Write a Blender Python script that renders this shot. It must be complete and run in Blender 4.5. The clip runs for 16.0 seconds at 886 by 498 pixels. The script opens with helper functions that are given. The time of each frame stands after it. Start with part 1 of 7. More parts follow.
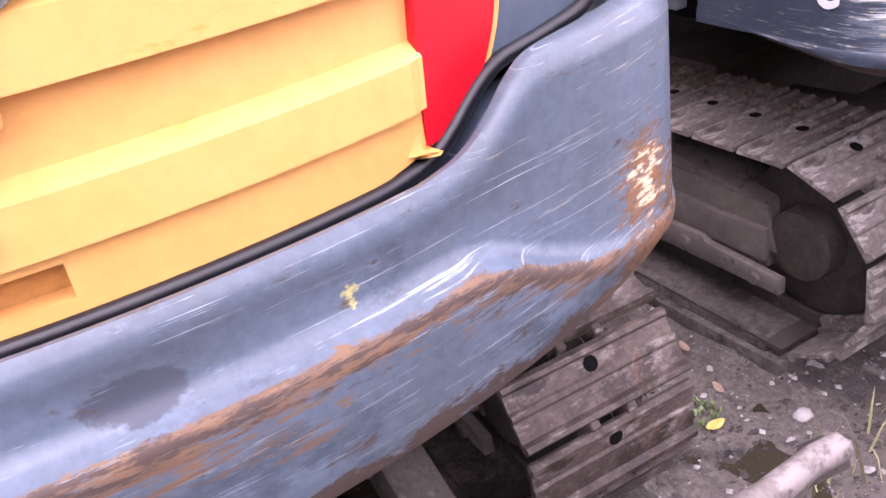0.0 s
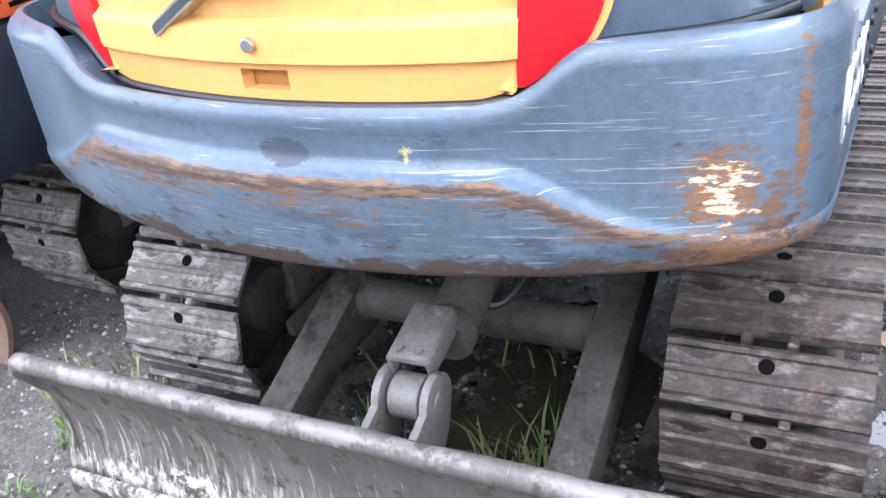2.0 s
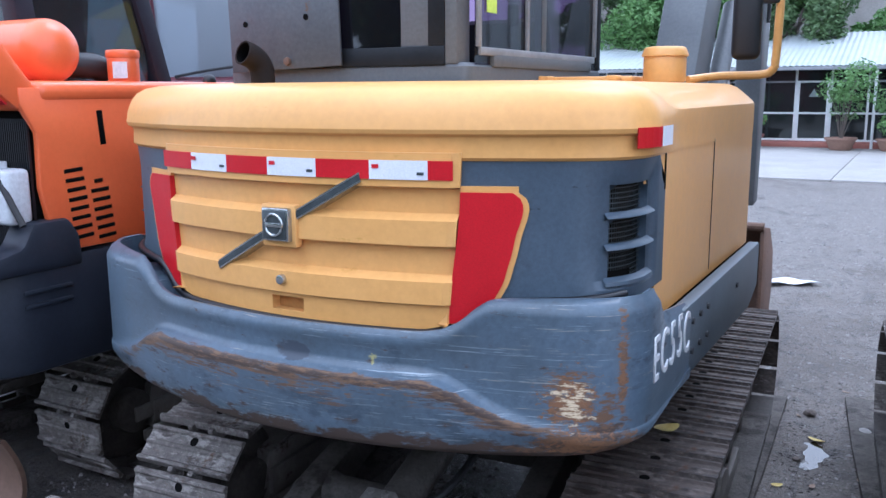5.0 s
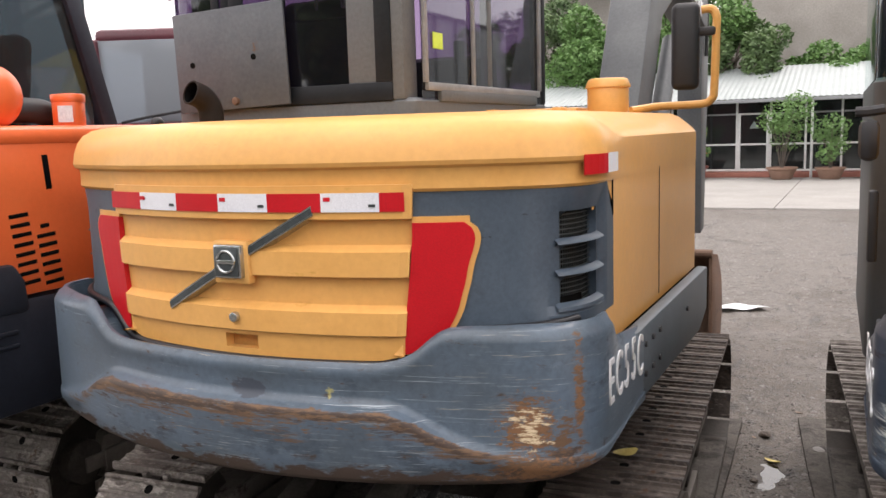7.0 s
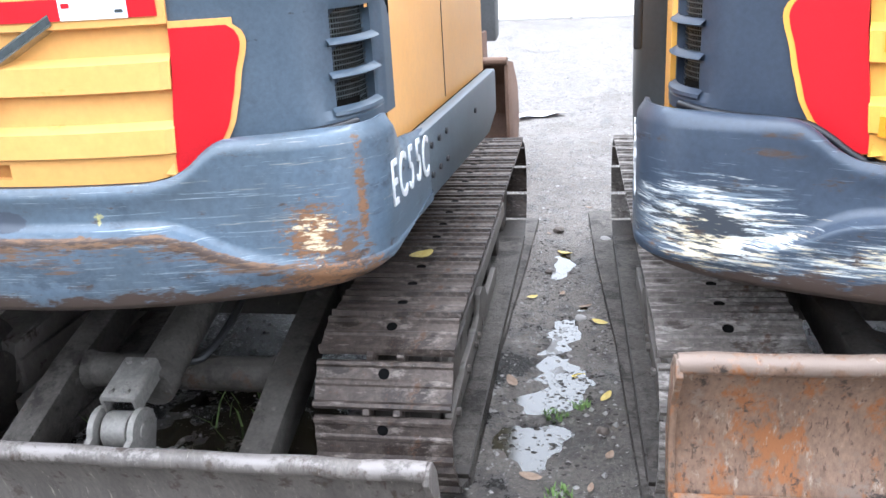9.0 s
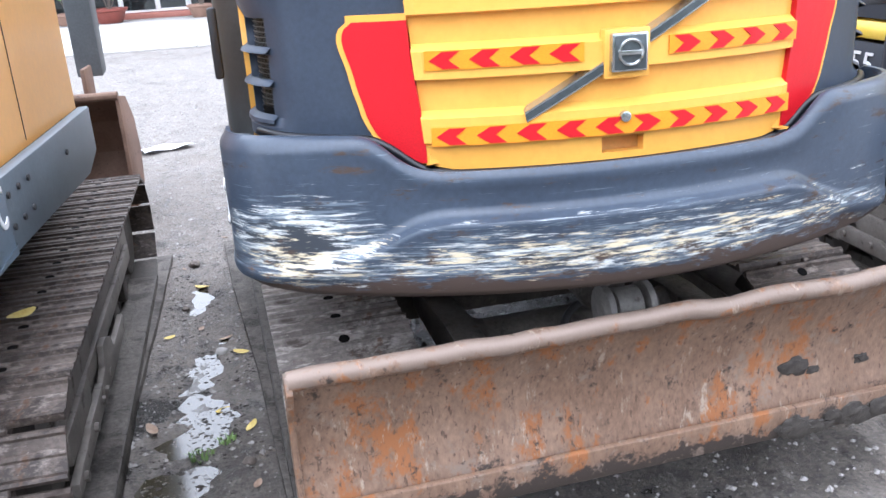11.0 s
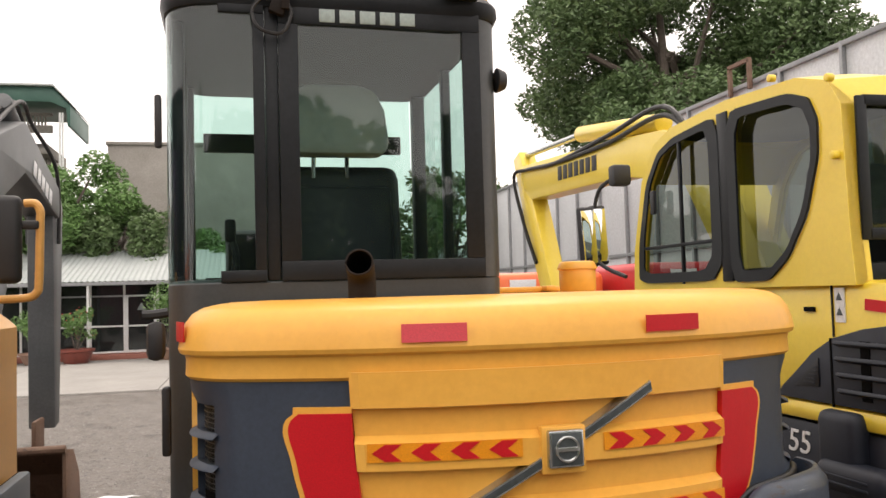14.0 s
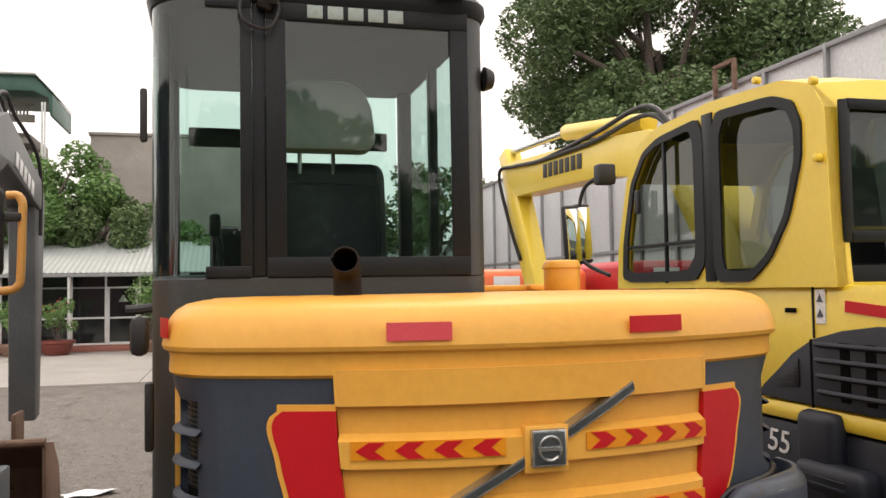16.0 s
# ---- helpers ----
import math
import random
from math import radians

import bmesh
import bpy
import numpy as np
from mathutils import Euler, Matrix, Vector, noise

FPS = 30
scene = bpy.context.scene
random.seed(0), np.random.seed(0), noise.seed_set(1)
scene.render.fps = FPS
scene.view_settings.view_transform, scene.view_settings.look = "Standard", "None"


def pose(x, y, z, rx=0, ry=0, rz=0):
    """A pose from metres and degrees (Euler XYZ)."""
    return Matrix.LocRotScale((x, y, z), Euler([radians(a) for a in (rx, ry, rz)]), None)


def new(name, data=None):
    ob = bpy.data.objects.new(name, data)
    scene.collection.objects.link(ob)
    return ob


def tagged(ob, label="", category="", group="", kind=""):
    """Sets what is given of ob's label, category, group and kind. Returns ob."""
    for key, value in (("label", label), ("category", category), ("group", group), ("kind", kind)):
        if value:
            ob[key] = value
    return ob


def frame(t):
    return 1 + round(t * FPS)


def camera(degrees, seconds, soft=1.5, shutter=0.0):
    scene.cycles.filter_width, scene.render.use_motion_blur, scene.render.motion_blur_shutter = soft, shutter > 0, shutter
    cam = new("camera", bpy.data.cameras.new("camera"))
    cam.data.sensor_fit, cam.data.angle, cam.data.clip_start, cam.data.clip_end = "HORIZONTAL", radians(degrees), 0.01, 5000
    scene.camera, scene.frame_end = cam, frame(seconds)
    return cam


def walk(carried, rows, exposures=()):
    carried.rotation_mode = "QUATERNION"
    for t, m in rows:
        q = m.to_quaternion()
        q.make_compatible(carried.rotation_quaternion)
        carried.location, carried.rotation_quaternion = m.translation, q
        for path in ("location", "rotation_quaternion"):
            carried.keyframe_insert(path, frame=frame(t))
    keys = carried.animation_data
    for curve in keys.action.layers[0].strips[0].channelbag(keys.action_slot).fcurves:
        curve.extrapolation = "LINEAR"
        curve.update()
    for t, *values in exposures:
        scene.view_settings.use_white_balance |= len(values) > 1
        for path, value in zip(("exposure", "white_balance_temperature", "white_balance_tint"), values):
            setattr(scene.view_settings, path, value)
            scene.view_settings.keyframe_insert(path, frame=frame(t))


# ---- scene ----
# camera and its path: seconds, x, y, z, then the turn about x, y and z in degrees
cam = camera(54.75, 16.0)
ROWS = [
    (0, 0.1208, -2.3695, 1.5433, 60.576, 8.609, -26.244),
    (0.5, 0.3087, -2.4454, 1.5408, 61.546, 6.002, -17.946),
    (1, 0.6042, -2.5368, 1.5763, 59.578, 0.820, -0.075),
    (1.5, 0.7916, -2.5747, 1.5942, 60.440, 5.969, 15.004),
    (2, 1.0222, -2.7114, 1.6047, 61.373, 6.680, 27.849),
    (2.5, 1.1342, -2.9012, 1.5994, 63.723, 4.519, 25.422),
    (3, 1.2218, -3.1129, 1.6167, 62.206, 4.727, 25.877),
    (3.5, 1.3554, -3.2173, 1.6284, 63.202, 3.486, 27.166),
    (4, 1.4578, -3.2626, 1.6657, 67.331, 2.027, 26.984),
    (4.5, 1.4610, -3.3002, 1.7033, 74.164, 0.808, 27.307),
    (5, 1.4603, -3.3306, 1.7376, 79.582, 0.315, 29.007),
    (5.2, 1.4614, -3.3407, 1.7504, 81.373, 0.319, 29.363),
    (7.3, 1.4765, -3.3451, 1.7139, 81.996, 1.468, 25.012),
    (7.5, 1.4878, -3.3519, 1.7266, 78.616, 1.119, 23.913),
    (8, 1.4838, -3.3244, 1.6688, 72.673, 2.292, 22.664),
    (8.5, 1.4940, -3.3064, 1.6530, 69.428, 2.670, 20.399),
    (9, 1.5444, -3.2846, 1.6513, 70.065, 3.168, 12.890),
    (9.5, 1.5882, -3.2906, 1.6583, 70.669, 3.674, 5.675),
    (10, 1.6340, -3.2861, 1.6527, 70.294, 3.807, -0.521),
    (10.2, 1.6459, -3.2887, 1.6519, 70.245, 3.712, -2.902),
    (12.3, 1.7767, -3.3050, 1.6893, 74.587, 3.229, -15.886),
    (12.5, 1.7697, -3.3177, 1.7011, 77.798, 3.189, -15.284),
    (13, 1.7654, -3.3347, 1.7321, 85.024, 2.343, -14.169),
    (13.5, 1.7523, -3.3479, 1.7604, 90.041, 1.620, -13.652),
    (14, 1.7458, -3.3475, 1.7715, 92.988, 1.577, -12.928),
    (14.5, 1.7378, -3.3593, 1.7862, 95.318, 1.384, -12.647),
    (15, 1.7267, -3.3544, 1.7950, 96.544, 0.782, -12.833),
    (15.5, 1.7256, -3.3525, 1.7920, 95.898, 0.640, -12.540),
    (16, 1.7405, -3.3512, 1.7808, 92.640, 0.925, -14.025),
]
EXPOSURES = [(0.0, 2.36, 6350, 44), (0.5, 2.85, 5300, 34), (1.0, 2.66, 5550, 23), (1.5, 2.52, 5250, 19), (2.5, 2.55, 5950, 13), (3.0, 2.85, 5900, 12), (3.5, 2.9, 6250, 12), (4.0, 2.66, 6000, 11), (4.5, 1.78, 5250, 10),
             (5.0, 1.15, 5050, 15), (5.2, 1.0, 5100, 15), (7.3, 1.1, 7000, 17), (7.7, 1.4, 6600, 15), (8.0, 2.1, 6000, 11), (8.4, 2.67, 5550, 13), (8.6, 2.67, 5550, 13), (9.0, 2.32, 5700, 11), (10.2, 2.17, 5850, 14), (12.3, 1.78, 5350, 11),
             (12.8, 1.18, 5700, 10), (13.5, 0.95, 7000, 15), (14.5, 0.68, 7500, 17), (16.0, 0.68, 7500, 17)]
walk(cam, [(t, pose(x, y, z, a, b, c)) for t, x, y, z, a, b, c in ROWS], EXPOSURES)

# overcast daylight
world = bpy.data.worlds.new("overcast_sky")
scene.world = world
world.use_nodes = True
wn, wl = world.node_tree.nodes, world.node_tree.links
wn.clear()
sky = wn.new("ShaderNodeTexSky")
sky.sky_type, sky.sun_disc = "NISHITA", False
sky.sun_elevation, sky.sun_rotation = radians(62), radians(200)
sky.air_density, sky.dust_density, sky.ozone_density = 1.0, 6.0, 1.0
grey = wn.new("ShaderNodeHueSaturation")
grey.inputs["Saturation"].default_value = 0.10
cloud = wn.new("ShaderNodeMixRGB")
cloud.inputs[0].default_value = 0.72
cloud.inputs[2].default_value = (12.2, 12.5, 12.9, 1)
back = wn.new("ShaderNodeBackground")
back.inputs[1].default_value = 0.10
wout = wn.new("ShaderNodeOutputWorld")
wl.new(sky.outputs[0], grey.inputs["Color"])
wl.new(grey.outputs[0], cloud.inputs[1])
wl.new(cloud.outputs[0], back.inputs[0])
wl.new(back.outputs[0], wout.inputs[0])
sun_data = bpy.data.lights.new("sun", "SUN")
sun_data.energy, sun_data.angle, sun_data.color = 0.7, radians(30), (1.0, 0.97, 0.93)
sun = new("sun", sun_data)
sun.rotation_euler = (radians(28), 0, radians(160))

# ---- materials ----
def mat(name, c1, c2=None, rough=0.5, metal=0.0, scale=6.0, fine=90.0, bump=0.15, spots=(), stretch=(1, 1, 1), coat=0.0, island=0.0, spec=0.5, relief=0.004, grit=0.36):
    """Two-scale surface: broad tone between c1 and c2, fine grain, and spots (colour, scale, threshold, stretch, rough, masks) laid over it."""
    m = bpy.data.materials.new(name)
    m.use_nodes = True
    n, l = m.node_tree.nodes, m.node_tree.links
    b = n["Principled BSDF"]
    tc = n.new("ShaderNodeTexCoord")

    def noise_of(sc, st=(1, 1, 1), detail=5.0, rgh=0.6):
        mp = n.new("ShaderNodeMapping")
        mp.inputs["Scale"].default_value = st
        l.new(tc.outputs["Object"], mp.inputs[0])
        t = n.new("ShaderNodeTexNoise")
        t.inputs["Scale"].default_value, t.inputs["Detail"].default_value, t.inputs["Roughness"].default_value = sc, detail, rgh
        l.new(mp.outputs[0], t.inputs["Vector"])
        return t.outputs["Fac"]

    def math_node(op, a, v2, clamp=False):
        k = n.new("ShaderNodeMath")
        k.operation, k.use_clamp = op, clamp
        for i, v in enumerate((a, v2)):
            if isinstance(v, (int, float)):
                k.inputs[i].default_value = v
            else:
                l.new(v, k.inputs[i])
        return k.outputs[0]

    def blend(fac, a, c, mode="MIX"):
        k = n.new("ShaderNodeMixRGB")
        k.blend_type = mode
        for i, v in enumerate((fac, a, c)):
            if isinstance(v, (int, float)):
                k.inputs[i].default_value = v
            elif isinstance(v, tuple):
                k.inputs[i].default_value = (*v, 1)
            else:
                l.new(v, k.inputs[i])
        return k.outputs[0]

    c2 = c2 or tuple(v * 0.8 for v in c1)
    broad = noise_of(scale, stretch)
    fac = math_node("MULTIPLY", math_node("SUBTRACT", broad, 0.32), 2.6, True)
    col = blend(fac, c1, c2)
    grain = noise_of(fine, stretch, 7.0, 0.68)
    gv = math_node("ADD", math_node("MULTIPLY", math_node("SUBTRACT", grain, 0.5), grit * 2.2), 1.0)
    col = blend(1.0, col, gv, "MULTIPLY")
    if island:
        oi = n.new("ShaderNodeObjectInfo")
        iv = math_node("ADD", math_node("MULTIPLY", oi.outputs["Random"], island), 1.0 - island / 2)
        col = blend(1.0, col, iv, "MULTIPLY")
    rg = math_node("ADD", math_node("MULTIPLY", grain, 0.16), rough - 0.08)
    for sp in spots:
        sc, sscale, thr, sst, srough, masks = sp
        v = noise_of(sscale, sst, 9.0, 0.72)
        if masks:
            best = None
            for centre, radius, gain in masks:
                if centre == "wear":
                    at = n.new("ShaderNodeAttribute")
                    at.attribute_name = radius
                    w = math_node("MULTIPLY", at.outputs["Fac"], gain)
                    best = w if best is None else math_node("MAXIMUM", best, w)
                    continue
                d = n.new("ShaderNodeVectorMath")
                d.operation = "SUBTRACT"
                l.new(tc.outputs["Object"], d.inputs[0])
                d.inputs[1].default_value = centre
                q = n.new("ShaderNodeVectorMath")
                q.operation = "DIVIDE"
                l.new(d.outputs[0], q.inputs[0])
                q.inputs[1].default_value = radius
                ln = n.new("ShaderNodeVectorMath")
                ln.operation = "LENGTH"
                l.new(q.outputs[0], ln.inputs[0])
                w = math_node("MULTIPLY", math_node("SUBTRACT", 1.0, ln.outputs["Value"], True), gain)
                best = w if best is None else math_node("MAXIMUM", best, w)
            v = math_node("ADD", v, best)
        f = math_node("MULTIPLY", math_node("SUBTRACT", v, thr), 14.0, True)
        col = blend(f, col, sc)
        rg = blend(f, rg, (srough, srough, srough))
    l.new(col, b.inputs["Base Color"])
    l.new(rg, b.inputs["Roughness"])
    b.inputs["Metallic"].default_value = metal
    b.inputs["Coat Weight"].default_value = coat
    b.inputs["Specular IOR Level"].default_value = spec
    if bump:
        bp = n.new("ShaderNodeBump")
        bp.inputs["Strength"].default_value, bp.inputs["Distance"].default_value = bump, relief
        l.new(grain, bp.inputs["Height"])
        l.new(bp.outputs[0], b.inputs["Normal"])
    return m


def glass(name, tint, rough=0.02, alpha=0.35, matte=(0.10, 0.11, 0.11)):
    """Tinted pane: clear share, a glossy share and a matte share."""
    m = bpy.data.materials.new(name)
    m.use_nodes = True
    n, l = m.node_tree.nodes, m.node_tree.links
    n.clear()
    out = n.new("ShaderNodeOutputMaterial")
    tr = n.new("ShaderNodeBsdfTransparent")
    tr.inputs[0].default_value = (*tint, 1)
    gl = n.new("ShaderNodeBsdfGlossy")
    gl.inputs["Roughness"].default_value = rough
    gl.inputs[0].default_value = (0.9, 0.95, 0.95, 1)
    lw = n.new("ShaderNodeLayerWeight")
    p5 = n.new("ShaderNodeMath")
    p5.operation = "POWER"
    p5.inputs[1].default_value = 4.5
    l.new(lw.outputs["Facing"], p5.inputs[0])
    fr = n.new("ShaderNodeMath")
    fr.operation = "MULTIPLY_ADD"
    fr.inputs[1].default_value, fr.inputs[2].default_value = 0.90, 0.055
    l.new(p5.outputs[0], fr.inputs[0])
    mx = n.new("ShaderNodeMixShader")
    l.new(fr.outputs[0], mx.inputs[0])
    l.new(tr.outputs[0], mx.inputs[1])
    l.new(gl.outputs[0], mx.inputs[2])
    df = n.new("ShaderNodeBsdfDiffuse")
    df.inputs[0].default_value = (*matte, 1)
    m2 = n.new("ShaderNodeMixShader")
    m2.inputs[0].default_value = alpha
    l.new(mx.outputs[0], m2.inputs[1])
    l.new(df.outputs[0], m2.inputs[2])
    l.new(m2.outputs[0], out.inputs[0])
    return m


RUST = (0.125, 0.078, 0.052)
RUST_D = (0.062, 0.042, 0.033)
CREAM = (0.62, 0.50, 0.33)
band2 = ((0.58, -1.58, 0.955), (0.16, 0.25, 0.035), 0.26)
band3 = ((-0.62, -1.56, 0.945), (0.14, 0.25, 0.05), 0.26)
patch = ((0.785, -1.495, 1.005), (0.125, 0.25, 0.155), 0.34)
patch2 = ((0.80, -1.46, 0.900), (0.24, 0.32, 0.085), 0.31)
drip = ((0.884, -1.412, 1.08), (0.024, 0.044, 0.30), 0.30)
drip2 = ((0.855, -1.44, 0.975), (0.06, 0.10, 0.16), 0.27)
crease, lip = ("wear", "crease_wear", 0.30), ("wear", "lip_wear", 0.34)
CW_A = mat("worn_slate_blue_paint", (0.066, 0.088, 0.110), (0.092, 0.130, 0.176), 0.38, 0, 3.5, 60, 0.10, coat=0.16, spec=0.4, spots=(
    ((0.046, 0.064, 0.085), 3.0, 0.56, (1, 1, 2), 0.5, ()),
    ((0.125, 0.165, 0.225), 5.0, 0.64, (1, 1, 2), 0.45, ()),
    ((0.34, 0.39, 0.42), 70, 0.625, (0.05, 0.06, 3.0), 0.5, (((0.55, -1.5, 1.05), (0.5, 0.5, 0.22), 0.05),)),
    ((0.30, 0.28, 0.24), 56, 0.645, (0.10, 0.10, 2.6), 0.6, (((0.75, -1.45, 1.08), (0.35, 0.4, 0.20), 0.07),)),
    ((0.042, 0.052, 0.070), 8, 0.80, (1, 1, 1), 0.6, (((0.075, -1.64, 1.078), (0.085, 0.2, 0.044), 0.75),)),
    ((0.36, 0.33, 0.13), 60, 0.78, (1, 1, 1), 0.6, (((0.305, -1.62, 1.082), (0.026, 0.2, 0.038), 0.42),)),
    ((0.125, 0.076, 0.048), 26, 0.695, (0.22, 0.22, 2.4), 0.8, (crease, band2, band3)),
    ((0.165, 0.098, 0.056), 50, 0.725, (0.35, 0.35, 1.8), 0.8, (crease, band2)),
    (RUST_D, 44, 0.735, (0.3, 0.3, 1.8), 0.8, (crease,)),
    ((0.25, 0.28, 0.30), 70, 0.62, (0.10, 0.10, 3.2), 0.5, (((0.1, -1.6, 0.92), (1.0, 0.8, 0.12), 0.06),)),
    (RUST_D, 12, 0.62, (0.8, 0.8, 2.5), 0.8, (lip, patch2)),
    ((0.13, 0.074, 0.042), 34, 0.68, (0.45, 0.45, 1.5), 0.8, (patch, patch2, drip, drip2)),
    ((0.19, 0.095, 0.045), 70, 0.70, (0.7, 0.7, 1.4), 0.8, (patch, patch2, drip)),
    (CREAM, 50, 0.775, (0.45, 0.45, 1.6), 0.7, (patch, ((0.765, -1.50, 0.985), (0.10, 0.2, 0.10), 0.20))),
))
lb = ((-0.05, -1.66, 0.955), (1.6, 1.2, 0.11), 0.225)
lc = ((-0.76, -1.50, 1.00), (0.30, 0.40, 0.16), 0.34)
CW_B = mat("scraped_navy_paint", (0.029, 0.040, 0.060), (0.044, 0.059, 0.084), 0.38, 0, 3.0, 60, 0.10, coat=0.12, spec=0.4, spots=(
    ((0.12, 0.15, 0.18), 34, 0.62, (0.20, 0.20, 3.0), 0.5, (lb, lc)),
    ((0.55, 0.57, 0.55), 34, 0.67, (0.20, 0.20, 2.8), 0.5, (lc, lb)),
    ((0.42, 0.45, 0.46), 70, 0.66, (0.05, 0.08, 3.0), 0.5, (("wear", "crease_wear", 0.06),)),
    ((0.62, 0.53, 0.36), 38, 0.675, (0.25, 0.25, 2.4), 0.6, (((-0.77, -1.48, 0.97), (0.20, 0.25, 0.13), 0.32), lb)),
    ((0.030, 0.036, 0.045), 36, 0.70, (0.25, 0.3, 2.0), 0.6, (lb, lc)),
    (RUST, 40, 0.70, (0.4, 0.4, 2.0), 0.8, (((-0.80, -1.40, 0.93), (0.25, 0.25, 0.10), 0.25), ((-0.2, -1.6, 0.88), (1.1, 0.8, 0.08), 0.24))),
    (RUST_D, 12, 0.58, (0.6, 0.6, 2.0), 0.8, (lip,)),
))
YEL_A = mat("faded_yellow_paint", (0.67, 0.340, 0.092), (0.72, 0.385, 0.118), 0.44, 0, 2.5, 40, 0.04, coat=0.14, spec=0.4, grit=0.12, spots=(
    ((0.10, 0.055, 0.025), 36, 0.795, (1, 1, 1), 0.6, ()),
    ((0.56, 0.29, 0.055), 12, 0.66, (0.5, 0.5, 1.5), 0.55, ()),
    ((0.78, 0.48, 0.16), 20, 0.69, (0.2, 0.2, 2), 0.5, ()),
))
YEL_B = mat("bright_yellow_orange_paint", (0.73, 0.355, 0.055), (0.77, 0.395, 0.070), 0.42, 0, 2.5, 40, 0.03, coat=0.10, spec=0.4, grit=0.10, spots=(
    ((0.45, 0.22, 0.04), 36, 0.78, (1, 1, 1), 0.6, ()),
    ((0.64, 0.29, 0.045), 10, 0.68, (0.5, 0.5, 1.5), 0.5, ()),
))
YEL_C = mat("lemon_yellow_paint", (0.72, 0.52, 0.045), (0.76, 0.57, 0.07), 0.34, 0, 2.5, 40, 0.03, coat=0.2, grit=0.08)
# door yellow darkened for the finger recess, its shade put into the colour
GRIP = mat("shaded_orange_recess", (0.50, 0.24, 0.06), (0.44, 0.21, 0.05), 0.6, 0, 6, 40, 0.05)
SLATE_A = mat("slate_grey_panel", (0.050, 0.070, 0.094), (0.072, 0.098, 0.128), 0.43, 0, 3.0, 80, 0.05, spots=(
    ((0.050, 0.066, 0.086), 4, 0.58, (1, 1, 1.5), 0.5, ()),
    ((0.19, 0.225, 0.25), 50, 0.70, (0.10, 0.10, 2.0), 0.5, ()),
    ((0.02, 0.022, 0.028), 30, 0.80, (1, 1, 1), 0.5, (((0.64, -1.5, 1.456), (0.10, 0.15, 0.010), 0.75), ((0.76, -1.45, 1.51), (0.08, 0.15, 0.008), 0.75)))))
SLATE_B = mat("navy_grey_panel", (0.028, 0.038, 0.058), (0.040, 0.053, 0.076), 0.44, 0, 3.0, 80, 0.05, spec=0.4, spots=(
    ((0.13, 0.15, 0.17), 40, 0.74, (0.12, 0.12, 2.0), 0.5, ()),))
SKIRT = mat("side_skirt_grey", (0.085, 0.105, 0.125), (0.11, 0.135, 0.155), 0.5, 0, 4, 70, 0.06)
BLACK = mat("black_rubber", (0.012, 0.012, 0.014), (0.018, 0.018, 0.02), 0.55, 0, 8, 100, 0.1)
# shade inside holes, slots and gaps, put into a near-black colour
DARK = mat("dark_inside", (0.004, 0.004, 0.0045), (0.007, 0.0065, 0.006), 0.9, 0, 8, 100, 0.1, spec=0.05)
SEAL = mat("dark_seal", (0.004, 0.005, 0.008), (0.008, 0.009, 0.012), 0.4, 0, 14, 100, 0.1)
RED = mat("red_reflective_sheet", (0.54, 0.009, 0.016), (0.47, 0.007, 0.013), 0.42, 0, 5, 300, 0.08, coat=0.1, spec=0.3)
PINK = mat("faded_red_tape", (0.70, 0.09, 0.11), (0.66, 0.07, 0.085), 0.35, 0, 5, 300, 0.08)
WHITE_T = mat("white_reflective_tape", (0.74, 0.75, 0.78), (0.68, 0.69, 0.73), 0.35, 0, 5, 300, 0.08)
ORANGE_T = mat("amber_reflective_tape", (0.76, 0.28, 0.012), (0.72, 0.25, 0.010), 0.35, 0, 5, 300, 0.08)
WHITE_P = mat("white_lettering", (0.72, 0.73, 0.74), (0.55, 0.56, 0.58), 0.5, 0, 40, 200, 0.05)
CHROME = mat("dull_chrome", (0.52, 0.54, 0.53), (0.38, 0.40, 0.40), 0.24, 0.9, 20, 100, 0.05)
BADGE = mat("dark_badge_metal", (0.045, 0.055, 0.058), (0.085, 0.10, 0.105), 0.4, 0.4, 20, 100, 0.05)
STEEL = mat("muddy_track_steel", (0.048, 0.036, 0.030), (0.096, 0.076, 0.064), 0.60, 0.15, 9, 70, 0.7, island=0.4, grit=0.8, spec=0.35, spots=(
    ((0.19, 0.16, 0.14), 22, 0.55, (0.5, 1.4, 1.4), 0.7, ()),
    ((0.030, 0.022, 0.018), 9, 0.52, (0.7, 1.2, 1.2), 0.42, ()),
    ((0.09, 0.052, 0.034), 16, 0.60, (1, 1, 1), 0.7, ()),
    ((0.27, 0.24, 0.21), 40, 0.66, (0.4, 1, 1), 0.5, (((0, -0.064, 0.036), (0.6, 0.016, 0.014), 0.16), ((0, 0.055, 0.03), (0.6, 0.016, 0.014), 0.16), ((0, 0.001, 0.026), (0.6, 0.014, 0.012), 0.12))),
    ((0.36, 0.33, 0.30), 110, 0.64, (1, 1, 1), 0.8, ())))
DRYSTEEL = mat("dry_dusty_track_steel", (0.105, 0.090, 0.080), (0.175, 0.156, 0.141), 0.65, 0.1, 9, 70, 0.7, island=0.4, grit=0.8, spec=0.35, spots=(
    ((0.30, 0.275, 0.25), 22, 0.53, (0.5, 1.4, 1.4), 0.7, ()),
    ((0.055, 0.044, 0.037), 9, 0.55, (0.7, 1.2, 1.2), 0.6, ()),
    ((0.11, 0.072, 0.050), 16, 0.60, (1, 1, 1), 0.7, ()),
    ((0.40, 0.37, 0.34), 110, 0.62, (1, 1, 1), 0.8, ())))
MUDSTEEL = mat("mud_packed_steel", (0.030, 0.024, 0.020), (0.050, 0.041, 0.034), 0.6, 0.05, 9, 60, 0.6, grit=0.7)
